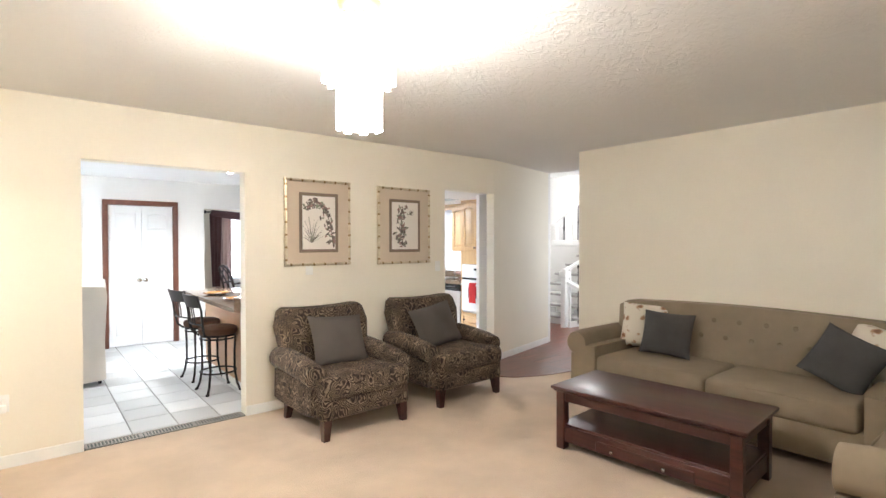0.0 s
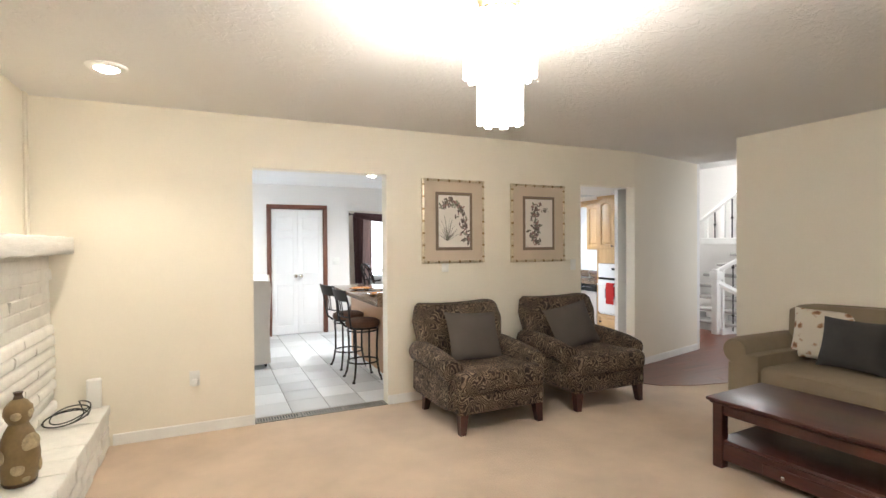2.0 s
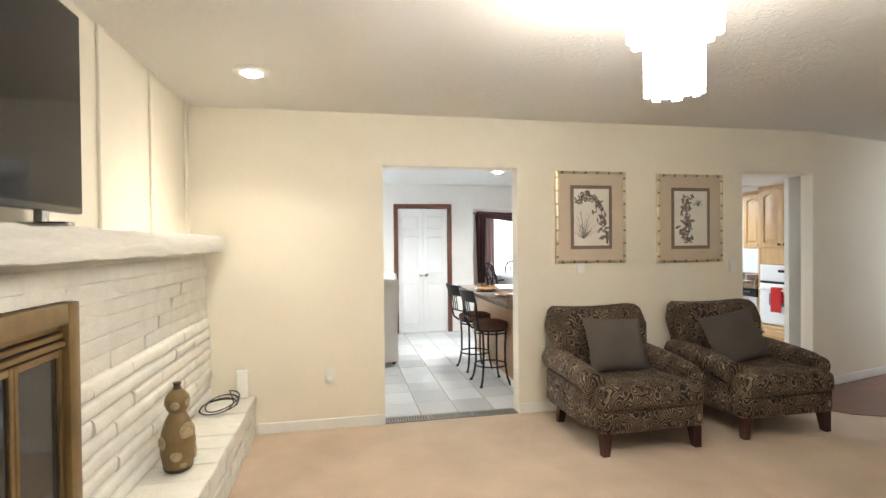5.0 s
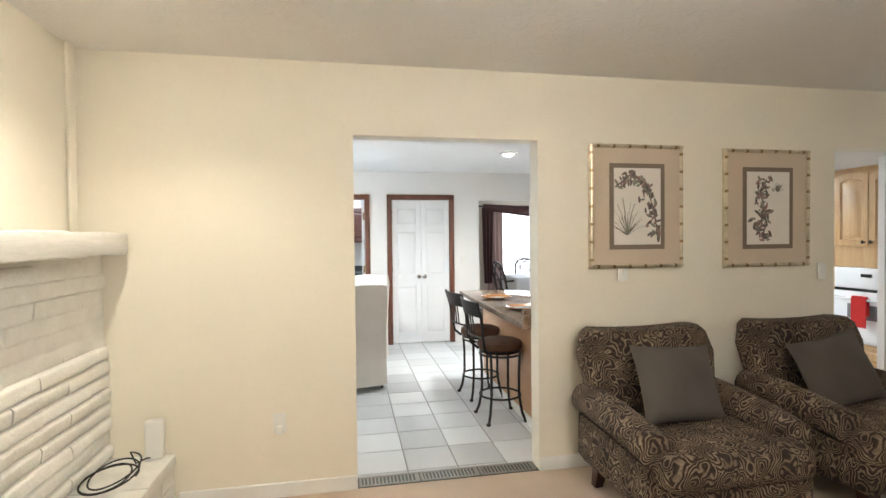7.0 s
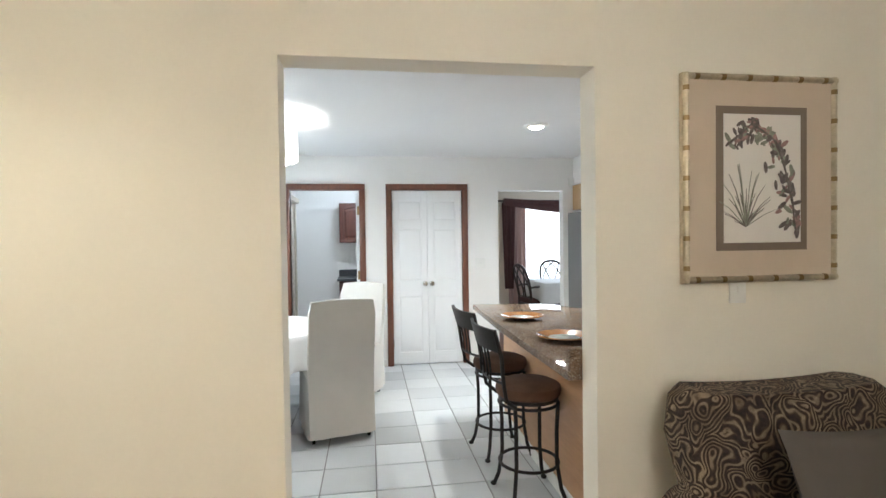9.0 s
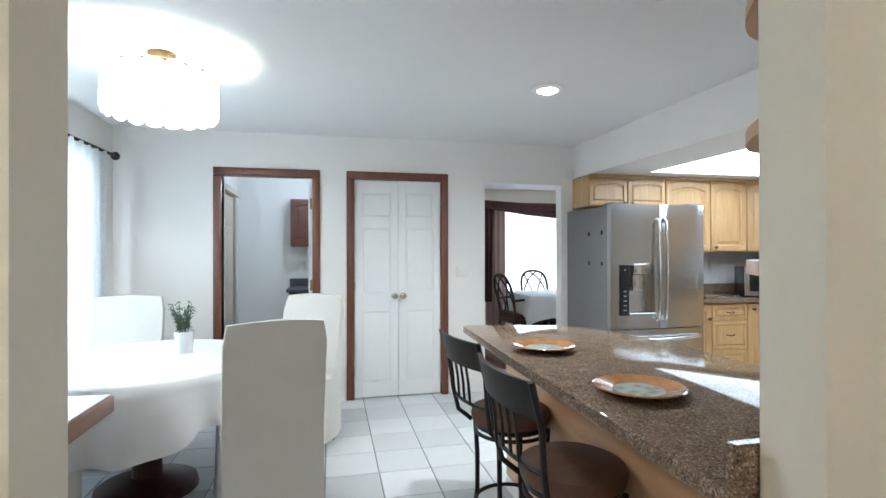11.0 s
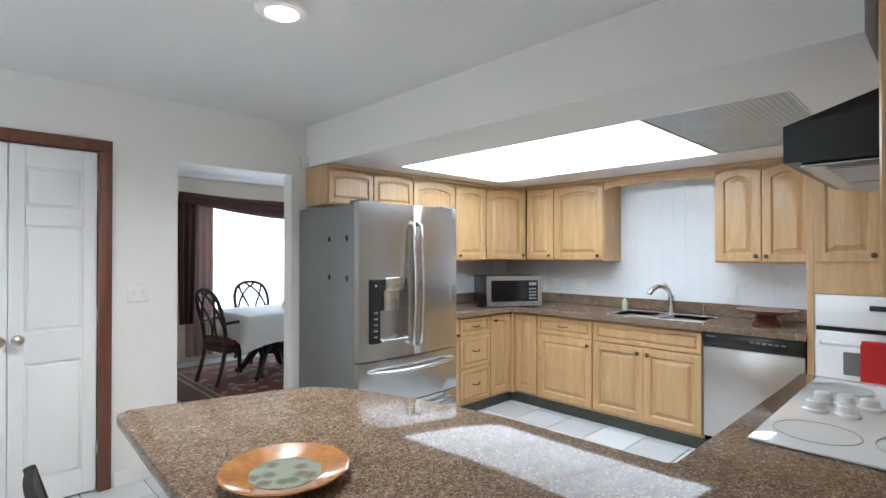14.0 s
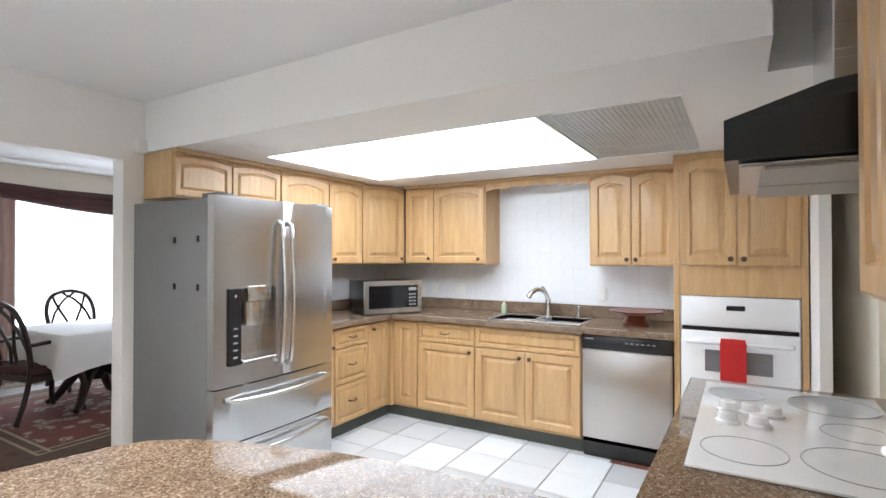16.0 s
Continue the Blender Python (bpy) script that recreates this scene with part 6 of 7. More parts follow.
# range hood
hd = thing("range_hood", pose(0, 0, 0), "black and stainless chimney range hood above the cooktop", "range hood")
HX0, HX1, HY1, HZ = 2.62, 3.39, 5.02, 1.65
bm = B()
lo = [(HX0, 4.414), (HX1, 4.414), (HX1, HY1), (HX0, HY1)]
vs = [bm.verts.new((x, y, HZ)) for x, y in lo] + [bm.verts.new((x, y, HZ + (0.095 if y > 4.8 else 0.17))) for x, y in lo]
vs2 = [bm.verts.new(p) for p in ((HX0 + 0.03, 4.414, 1.86), (HX1 - 0.03, 4.414, 1.86), (HX1 - 0.03, HY1 - 0.20, 1.815), (HX0 + 0.03, HY1 - 0.20, 1.815))]
for i in range(4):
    j = (i + 1) % 4
    bm.faces.new((vs[i], vs[j], vs[4 + j], vs[4 + i]))
    bm.faces.new((vs[4 + i], vs[4 + j], vs2[j], vs2[i]))
bm.faces.new(vs2)
bm.faces.new(list(reversed(vs[:4])))
part("canopy", bm, BLACK, hd, "black canopy", smooth=False)
bm = B()
box(bm, HX0 + 0.03, HX1 - 0.03, 4.44, HY1 - 0.03, HZ - 0.012, HZ - 0.001, 0.004, 1)
un = part("underside", bm, STEEL, hd)
for k in range(2):
    bm = B()
    x0 = HX0 + 0.06 + k * 0.36
    box(bm, x0, x0 + 0.33, 4.60, HY1 - 0.08, HZ - 0.018, HZ - 0.012, 0.004, 1)
    part("grease_filter", bm, steel("hood_filter_metal", (0.42, 0.40, 0.36), 0.4, (1, 200, 1)), un)
bm = B()
box(bm, 2.74, 3.10, 4.414, 4.80, 1.80, CEILK, 0.003, 1)
part("chimney", bm, STEEL, hd, "brushed stainless chimney")
# upper cabinet and rounded end shelves on the living-room side wall
cabinet(pose(2.56, 4.785, 1.345, 0, 0, 180), 0.51, 0.365, CEILK - 1.345, [(0.006, 0.252, 0.01, 0.98, "door", None, 0), (0.258, 0.504, 0.01, 0.98, "door", None, 0)],
        "tall honey maple wall cabinet beside the hood")
es = thing("corner_shelf_unit", pose(1.798, 4.416, 0), "orange-maple end shelves with rounded fronts", "shelf")
bm = B()
box(bm, -0.018, 0.0, 0.0, 0.265, 1.345, CEILK)
box(bm, 0.0, 0.25, 0.0, 0.26, 1.345, CEILK)
part("end_panel", bm, PANELWOOD, es, smooth=False)
for z, th in ((1.315, 0.03), (1.610, 0.03), (1.895, 0.03), (2.18, 0.03)):
    bm = B()
    pts = [(0.0, 0.0), (0.0, 0.28)] + [(-0.02 - 0.28 * math.sin(a), 0.28 * math.cos(a) ** 1.7 if a < 1.5 else 0.0) for a in np.linspace(0.0, math.pi / 2, 14)]
    prism(bm, list(reversed(pts)), z, z + th, 0.006)
    part("shelf_board", bm, PANELWOOD, es)
rv = thing("beaded_vase", pose(1.68, 4.485, 1.345), "tall ruby red beaded glass vase on the shelf", "vase")
bm = B()
prof = [(0.005, 0.0), (0.045, 0.0)]
for k in range(60):
    u = k / 59
    prof.append((0.040 - 0.016 * u + 0.005 * abs(math.sin(u * math.pi * 8)), 0.004 + 0.248 * u))
prof += [(0.022, 0.256), (0.005, 0.256)]
lathe(bm, prof, 32, wave=lambda a, z: 1 + 0.05 * abs(math.sin(6 * a)))
part("body", bm, REDGLASS, rv)
gb = thing("glass_goblet", pose(1.67, 4.50, 1.64), "large clear glass goblet filled with dried petals", "goblet")
bm = B()
lathe(bm, [(0.004, 0), (0.05, 0.0), (0.048, 0.005), (0.012, 0.012), (0.009, 0.05), (0.012, 0.085), (0.04, 0.105), (0.066, 0.145), (0.068, 0.19), (0.055, 0.212), (0.052, 0.212),
           (0.065, 0.19), (0.063, 0.145), (0.038, 0.109), (0.004, 0.092)], 32)
part("glass", bm, CLEAR, gb)
bm = B()
rnd = random.Random(8)
for k in range(60):
    a, r, z = rnd.uniform(0, 6.28), rnd.uniform(0, 0.036), rnd.uniform(0.116, 0.145)
    m = pose(r * math.cos(a), r * math.sin(a), z, rnd.uniform(0, 180), rnd.uniform(0, 180), 0) @ Matrix.Diagonal((0.014, 0.009, 0.004, 1))
    bmesh.ops.create_icosphere(bm, subdivisions=1, radius=1, matrix=m)
o = part("petals", bm, WICKER, gb, "dried reddish petals")
o["kind"] = "stuff"


def plate(x, y, rot):
    t = thing("decorative_plate", pose(x, y, 0.911, 0, 0, rot), "orange rimmed ceramic plate with a painted landscape", "plate", "painted plates")
    bm = B()
    lathe(bm, [(0.004, 0.004), (0.075, 0.003), (0.085, 0.006), (0.138, 0.022), (0.141, 0.026), (0.136, 0.028), (0.088, 0.013), (0.078, 0.010), (0.004, 0.010)], 48,
          wave=lambda a, z: 1 + (0.02 * abs(math.sin(6 * a)) if z > 0.015 else 0))
    part("rim", bm, PLATERIM, t, "orange glazed scalloped rim")
    bm = B()
    lathe(bm, [(0.004, 0.0102), (0.080, 0.0108), (0.080, 0.0122), (0.004, 0.0118)], 40)
    part("painted_well", bm, PLATEWELL, t, "painted green landscape")
    bm = B()
    lathe(bm, [(0.004, 0.0), (0.06, 0.0), (0.062, 0.004), (0.004, 0.004)], 32)
    part("foot_ring", bm, ENAMEL, t)


plate(1.622, 5.768, 20)
plate(1.630, 5.053, 75)


# ---- stools ----
def stool(at, label):
    t = thing("bar_stool", at, label, "stool", "wrought iron stools")
    # faces +x; origin under the seat
    bm = B()
    lathe(bm, [(0.01, 0.575), (0.165, 0.575), (0.178, 0.585), (0.184, 0.61), (0.178, 0.635), (0.14, 0.652), (0.01, 0.66)], 36)
    part("seat", bm, SUEDE, t, "brown suede cushion")
    bm = B()
    lathe(bm, [(0.01, 0.555), (0.165, 0.555), (0.17, 0.575), (0.01, 0.575)], 36)
    part("seat_plate", bm, IRON, t)
    for r, z in ((0.165, 0.535), (0.165, 0.20)):
        bm = B()
        tube(bm, [(r * math.cos(a), r * math.sin(a), z) for a in np.linspace(0, 2 * math.pi, 33)[:-1]], 0.009, 8, True)
        part("ring" if z > 0.3 else "foot_ring", bm, IRON, t)
    for k in range(4):
        a = math.pi / 4 + k * math.pi / 2
        bm = B()
        c, s = math.cos(a), math.sin(a)
        tube(bm, [(0.175 * c, 0.175 * s, 0.56), (0.165 * c, 0.165 * s, 0.40), (0.165 * c, 0.165 * s, 0.22), (0.19 * c, 0.19 * s, 0.08), (0.222 * c, 0.222 * s, 0.008)], 0.0115, 8)
        leg = part("leg", bm, IRON, t)
        bm = B()
        ball(bm, (0.224 * c, 0.224 * s, 0.013), 0.019, 12, 8, (1, 1, 0.68))
        part("foot", bm, IRON, leg)
    for s in (-1, 1):
        bm = B()
        tube(bm, [(-0.13, s * 0.155, 0.55), (-0.19, s * 0.175, 0.60), (-0.21, s * 0.19, 0.70), (-0.225, s * 0.205, 0.84), (-0.265, s * 0.215, 0.985)], 0.011, 8)
        part("back_post", bm, IRON, t)
    bm = B()
    pts_lo = [(-0.235 - 0.035 * (1 - (2 * k / 10 - 1) ** 2), -0.205 + 0.41 * k / 10) for k in range(11)]
    outl = [(x - 0.008, y) for x, y in pts_lo] + [(x + 0.008, y) for x, y in reversed(pts_lo)]
    prism(bm, outl, 0.865, 0.985)
    for v in bm.verts:
        v.co.x -= 0.25 * (v.co.z - 0.865)
    part("top_panel", bm, IRON, t, "dark hammered metal top panel")
    bm = B()
    tube(bm, [(x, y, 0.70) for x, y in [(px + 0.025, py * 0.93) for px, py in pts_lo]], 0.008, 6)
    part("lower_rail", bm, IRON, t)
    for k in range(4):
        y = -0.09 + k * 0.06
        bm = B()
        tube(bm, [(-0.245, y, 0.70), (-0.252, y, 0.79), (-0.265, y, 0.87)], 0.006, 6)
        part("spindle", bm, IRON, t)
    return t


stool(pose(1.485, 5.225, 0, 0, 0, 4), "wrought iron swivel bar stool with a brown suede seat")
stool(pose(1.485, 5.84, 0, 0, 0, 8), "wrought iron swivel bar stool turned towards the bar")


# ---- dinette ----
def parsons_chair(at, label):
    t = thing("dining_chair", at, label, "chair", "slipcovered dinette chairs")
    # faces +y; origin under the seat
    bm = B()
    box(bm, -0.235, 0.235, -0.20, 0.27, 0.36, 0.485, 0.03, 3)
    part("seat", bm, SLIPCOVER, t)
    bm = B()
    n = 10
    ring = []
    for j in range(n + 1):
        z = 0.06 + 0.965 * j / n
        w = 0.235 - 0.035 * (1 - j / n) * 0 + 0.0 - (0.018 if j == n else 0)
        yb = -0.225 - 0.10 * (max(0, z - 0.40) / 0.62) ** 1.3 - 0.03 * max(0, 0.4 - z) / 0.4
        th = 0.075 - 0.015 * j / n - (0.02 if j == n else 0)
        row = []
        for x, y in ((-w, yb - th / 2), (-w * 0.5, yb - th / 2 - 0.012), (0, yb - th / 2 - 0.016), (w * 0.5, yb - th / 2 - 0.012), (w, yb - th / 2), (w + 0.004, yb), (w, yb + th / 2), (0, yb + th / 2), (-w, yb + th / 2), (-w - 0.004, yb)):
            row.append(bm.verts.new((x, y, z + (0.018 * (1 - (x / 0.24) ** 2) if j == n else 0))))
        ring.append(row)
    for a, b in zip(ring, ring[1:]):
        for i in range(10):
            bm.faces.new((a[i], a[(i + 1) % 10], b[(i + 1) % 10], b[i]))
    bm.faces.new(ring[-1])
    bm.faces.new(list(reversed(ring[0])))
    part("backrest", bm, SLIPCOVER, t, angle=50)
    # skirt with soft folds and corner pleats
    bm = B()
    per = []
    N = 72
    for k in range(N):
        s = 4 * k / N
        side, u = int(s), s % 1
        c = [(-0.238, -0.255), (0.238, -0.255), (0.238, 0.272), (-0.238, 0.272)]
        p, q = c[side], c[(side + 1) % 4]
        per.append((p[0] + (q[0] - p[0]) * u, p[1] + (q[1] - p[1]) * u, u))
    rings = []
    for j, z in enumerate((0.47, 0.38, 0.25, 0.12, 0.045)):
        f = 1 + 0.05 * (0.47 - z) / 0.43
        row = []
        for k, (x, y, u) in enumerate(per):
            pleat = 1 - 0.06 * (math.exp(-(u / 0.05) ** 2) + math.exp(-((1 - u) / 0.05) ** 2)) * (0.47 - z) / 0.43
            wv = 0.004 * math.sin(k * 1.1) * (0.47 - z) / 0.43
            row.append(bm.verts.new((x * f * pleat + wv, (y + 0.0) * f * pleat + wv, z)))
        rings.append(row)
    for a, b in zip(rings, rings[1:]):
        for i in range(N):
            bm.faces.new((a[i], a[(i + 1) % N], b[(i + 1) % N], b[i]))
    bmesh.ops.recalc_face_normals(bm, faces=bm.faces)
    bmesh.ops.solidify(bm, geom=bm.faces[:], thickness=0.004)
    part("skirt", bm, SLIPCOVER, t, angle=60)
    for x in (-0.2, 0.2):
        for y in (-0.21, 0.23):
            bm = B()
            cyl(bm, (x, y, 0.05), (x, y, 0.40), 0.02, n=8)
            leg = part("leg", bm, MAHOGANY, t)
            bm = B()
            cyl(bm, (x - 0.01, y, 0.025), (x + 0.01, y, 0.025), 0.025, n=14)
            part("caster", bm, BLACK, leg, "small black caster")
    return t


parsons_chair(pose(0.34, 6.42, 0, 0, 0, 14), "ivory slipcovered parsons chair on casters")
parsons_chair(pose(0.40, 7.24, 0, 0, 0, 152), "ivory slipcovered parsons chair on casters")
parsons_chair(pose(-0.77, 7.42, 0, 0, 0, 183), "ivory slipcovered parsons chair by the window")
parsons_chair(pose(-0.78, 6.12, 0, 0, 0, -40), "ivory slipcovered parsons chair by the window")
TX, TY, TR = -0.36, 6.80, 0.66
dt = thing("round_table", pose(TX, TY, 0), "round pedestal dinette table under a white cloth", "table")
bm = B()
lathe(bm, [(0.01, 0.715), (TR - 0.02, 0.715), (TR - 0.012, 0.73), (TR - 0.02, 0.742), (0.01, 0.742)], 48)
part("tabletop", bm, MAHOGANY, dt)
bm = B()
lathe(bm, [(0.01, 0.0), (0.27, 0.0), (0.26, 0.04), (0.08, 0.09), (0.06, 0.4), (0.09, 0.68), (0.2, 0.715), (0.01, 0.715)], 32)
part("pedestal", bm, MAHOGANY, dt)
bm = B()
lathe_prof = [(0.004, 0.7500), (0.2, 0.7502), (0.4, 0.7502), (0.55, 0.7502), (TR - 0.03, 0.7500), (TR - 0.004, 0.745)]
rings = []
N = 120
for r, z in lathe_prof + [(TR + 0.012, 0.70), (TR + 0.03, 0.62), (TR + 0.045, 0.52), (TR + 0.05, 0.44)]:
    k = max(0.0, (0.74 - z) / 0.30)
    row = []
    for i in range(N):
        a = 2 * math.pi * i / N
        wv = 0.055 * k * math.sin(9 * a + 0.5 * math.sin(2 * a)) + 0.025 * k * math.sin(17 * a + 1)
        dz = -0.05 * k * math.cos(4 * a)
        row.append(bm.verts.new(((r + wv) * math.cos(a), (r + wv) * math.sin(a), z + dz)))
    rings.append(row)
for a, b in zip(rings, rings[1:]):
    for i in range(N):
        bm.faces.new((a[i], a[(i + 1) % N], b[(i + 1) % N], b[i]))
bm.faces.new(rings[0])
bmesh.ops.recalc_face_normals(bm, faces=bm.faces)
bmesh.ops.solidify(bm, geom=bm.faces[:], thickness=0.002)
solo("tablecloth", bm, LINEN, "white linen tablecloth draped in soft folds", "tablecloth", at=pose(TX, TY, 0), angle=70)
pp = thing("potted_plant", pose(-0.20, 6.93, 0.752), "small green plant in a white ceramic pot", "plant")
bm = B()
lathe(bm, [(0.004, 0), (0.045, 0.0), (0.055, 0.125), (0.058, 0.13), (0.05, 0.13), (0.046, 0.11), (0.004, 0.11)], 28)
part("pot", bm, ENAMEL, pp)
rnd = random.Random(3)
lf_, st_ = B(), B()
for k in range(26):
    a, ln, tilt = rnd.uniform(0, 6.28), rnd.uniform(0.10, 0.22), rnd.uniform(0.05, 0.42)
    p0 = Vector((0.02 * math.cos(a), 0.02 * math.sin(a), 0.11))
    tip = p0 + Vector((math.cos(a) * math.sin(tilt) * ln, math.sin(a) * math.sin(tilt) * ln, ln * math.cos(tilt)))
    tube(st_, [p0, p0.lerp(tip, 0.5) + Vector((0, 0, 0.008)), tip], 0.0013, 4)
    for j in range(9):
        c = p0.lerp(tip, 0.3 + 0.7 * j / 8)
        m = Matrix.Translation(c) @ pose(0, 0, 0, rnd.uniform(-60, 60), rnd.uniform(-60, 60), rnd.uniform(0, 360)) @ Matrix.Diagonal((0.017, 0.0045, 0.0018, 1)) @ Matrix.Translation((0.8, 0, 0))
        bmesh.ops.create_icosphere(lf_, subdivisions=1, radius=1, matrix=m)
part("stems", st_, LEAF, pp)
o = part("leaves", lf_, LEAF, pp)
o["kind"] = "stuff"
dk = thing("wooden_side_desk", pose(0, 0, 0), "reddish wooden side desk with a painted pale reflection by the wall", "desk")
bm = B()
box(bm, -1.09, -0.10, 4.60, 5.665, 0.785, 0.845, 0.006, 2)
part("desktop", bm, wood("warm_brown_wood", (0.20, 0.085, 0.04), (0.33, 0.15, 0.075), 0.35, (12, 1, 12)), dk)
# white sheet paints the bright reflection on the wooden desktop
bm = B()
box(bm, -1.08, -0.11, 4.61, 5.655, 0.846, 0.852, 0.002, 1)
part("pale_top", bm, ENAMEL, dk, "pale sheet standing for the desktop's reflection")
for y in (4.64, 5.15):
    bm = B()
    box(bm, -1.05, -0.35, y, y + 0.03, 0, 0.785)
    part("side_panel", bm, CHERRY, dk, smooth=False)
# ---- laundry room ----
cl = thing("closet_doors", pose(0, 0, 0), "beige sliding closet doors with panels", "closet")
BEIGE = paint("beige_closet_paint", (0.52, 0.46, 0.37), 0.5, var=0.03, scale=3, grain=90, relief=0.1)
for k, (y0, y1, off) in enumerate(((8.405, 9.02, 0.0), (8.98, 9.75, 0.035))):
    bm = B()
    x = -0.46 + off
    box(bm, x - 0.03, x, y0, y1, 0.02, 1.98, 0.004, 1)
    d = part("sliding_door", bm, BEIGE, cl)
    for z0, z1 in ((0.2, 0.85), (1.0, 1.55), (1.65, 1.88)):
        bm = B()
        box(bm, x - 0.002, x + 0.008, y0 + 0.09, y1 - 0.09, z0, z1, 0.006, 2)
        part("panel", bm, BEIGE, d)
bm = B()
box(bm, -0.499, -0.36, 8.42, 9.82, 1.985, 2.05, 0.004, 1)
box(bm, -0.499, -0.40, 9.76, 9.82, 0.0, 1.985, 0.004, 1)
box(bm, -0.499, -0.425, 8.401, 8.44, 0.0, 1.985, 0.004, 1)
part("track", bm, BEIGE, cl)
DARKCAB = wood("dark_cherry_cabinet", (0.06, 0.018, 0.012), (0.13, 0.04, 0.025), 0.35, (12, 12, 1), 2.0)
for z0, z1, d0, nm, lab in ((1.42, 2.02, 0.30, "wall_cabinet", "dark cherry wall cabinet in the laundry"), (0.0, 0.86, 0.55, "base_cabinet", "dark cherry base cabinet in the laundry")):
    t = thing(nm, pose(0.17, 10.495 - d0, 0), lab, "cabinet")
    bm = B()
    box(bm, 0.0, 0.9, 0.02, d0, z0 if z0 else 0.09, z1, 0.004, 1)
    part("carcass", bm, DARKCAB, t)
    for x0 in (0.01, 0.455):
        bm = front_panel(0.435, z1 - (z0 if z0 else 0.09) - 0.02, 0.03)
        bmesh.ops.translate(bm, vec=(x0, 0, (z0 if z0 else 0.09) + 0.01), verts=bm.verts)
        part("door", bm, DARKCAB, t, angle=20)
    if not z0:
        bm = B()
        box(bm, 0.02, 0.88, 0.06, 0.5, 0.0, 0.09)
        part("plinth", bm, BLACK, t, smooth=False)
bm = B()
box(bm, 0.14, 1.15, 9.92, 10.498, 0.862, 0.90, 0.005, 1)
box(bm, 0.14, 1.15, 10.475, 10.498, 0.90, 1.0, 0.003, 1)
solo("laundry_counter", bm, paint("dark_grey_laminate", (0.06, 0.065, 0.07), 0.3, var=0.2, scale=40, relief=0.0), "dark grey laminate counter on the laundry cabinet", "countertop")
wall_plate(pose(0.30, 10.498, 1.16), "white outlet above the laundry counter", "outlet", "wall_outlet")
# unseen fixture added to go with the laundry fill lamp
lt = thing("flush_ceiling_light", pose(0.5, 9.5, CEILK), "unseen round flush ceiling fixture, added for the laundry fill", "ceiling light")
bm = B()
lathe(bm, [(0.01, -0.07), (0.10, -0.06), (0.14, -0.02), (0.145, 0.0), (0.01, 0.0)], 28)
part("shade", bm, ENAMEL, lt)

# ---- dining room ----
bm = B()
box(bm, 2.62, 5.9, 9.05, 11.35, 0.0005, 0.012, 0.004, 1)
rg = thing("oriental_rug", pose(0, 0, 0), "red and brown patterned oriental rug under the dining table", "rug")
part("border", bm, RUG, rg)
RUGFIELD = figured("red_rug_field", (0.15, 0.045, 0.035), [(0.50, 0.42, 0.34), (0.035, 0.030, 0.035), (0.40, 0.31, 0.24)], 8, 0.34, 0.95)
bm = B()
box(bm, 2.98, 5.55, 9.40, 11.0, 0.012, 0.0135)
part("field", bm, RUGFIELD, rg, smooth=False)
bm = B()
for x in (2.86, 2.94, 5.60, 5.68):
    box(bm, x, x + 0.025, 9.28, 11.12, 0.012, 0.0132)
for y in (9.26, 9.34, 11.04, 11.12):
    box(bm, 2.86, 5.70, y, y + 0.025, 0.0132, 0.0138)
part("stripe", bm, paint("tan_rug_stripe", (0.33, 0.25, 0.17), 0.95, var=0.2, scale=30, relief=0.3), rg, smooth=False)
DTX, DTY = 4.15, 10.35
tb = thing("dining_table", pose(DTX, DTY, 0.0135), "dark carved double pedestal dining table on a rug", "table")
bm = B()
box(bm, -0.88, 0.88, -0.50, 0.50, 0.705, 0.735, 0.01, 2)
part("tabletop", bm, EBONY, tb)
for sx in (-0.42, 0.42):
    bm = B()
    lathe(bm, [(0.02, 0.22), (0.07, 0.23), (0.09, 0.30), (0.055, 0.38), (0.06, 0.46), (0.10, 0.55), (0.07, 0.62), (0.12, 0.70), (0.02, 0.705)], 20)
    bmesh.ops.translate(bm, vec=(sx, 0, 0), verts=bm.verts)
    ped = part("pedestal", bm, EBONY, tb)
    for k in range(4):
        a = math.pi / 4 + k * math.pi / 2
        c, s = math.cos(a), math.sin(a)
        bm = B()
        tube(bm, [(sx + 0.04 * c, 0.04 * s, 0.34), (sx + 0.14 * c, 0.14 * s, 0.31), (sx + 0.24 * c, 0.24 * s, 0.18), (sx + 0.33 * c, 0.33 * s, 0.06), (sx + 0.40 * c, 0.40 * s, 0.026)],
             lambda u: 0.055 - 0.03 * u, 10)
        part("claw_leg", bm, EBONY, ped)
bm = B()
N = 140
rings = []
for f, z in ((0.02, 0.741), (0.5, 0.7412), (0.97, 0.741), (1.0, 0.735), (1.012, 0.66), (1.02, 0.56), (1.028, 0.46)):
    row = []
    for i in range(N):
        a = 2 * math.pi * i / N
        c, s = math.cos(a), math.sin(a)
        k = max(abs(c) / 0.90, abs(s) / 0.52)
        x, y = c / k, s / k
        fall = max(0.0, 0.735 - z) / 0.28
        cor = min(abs(c) / 0.90, abs(s) / 0.52) / k
        wv = 1 + fall * (0.012 * math.sin(23 * a) + 0.05 * cor ** 6)
        row.append(bm.verts.new((x * f * wv, y * f * wv, z - 0.10 * fall * cor ** 5)))
    rings.append(row)
for a, b in zip(rings, rings[1:]):
    for i in range(N):
        bm.faces.new((a[i], a[(i + 1) % N], b[(i + 1) % N], b[i]))
bm.faces.new(rings[0])
bmesh.ops.recalc_face_normals(bm, faces=bm.faces)
bmesh.ops.solidify(bm, geom=bm.faces[:], thickness=0.002)
solo("tablecloth", bm, LINEN, "white cloth hanging over the dining table", "tablecloth", at=pose(DTX, DTY, 0.0135), angle=70)


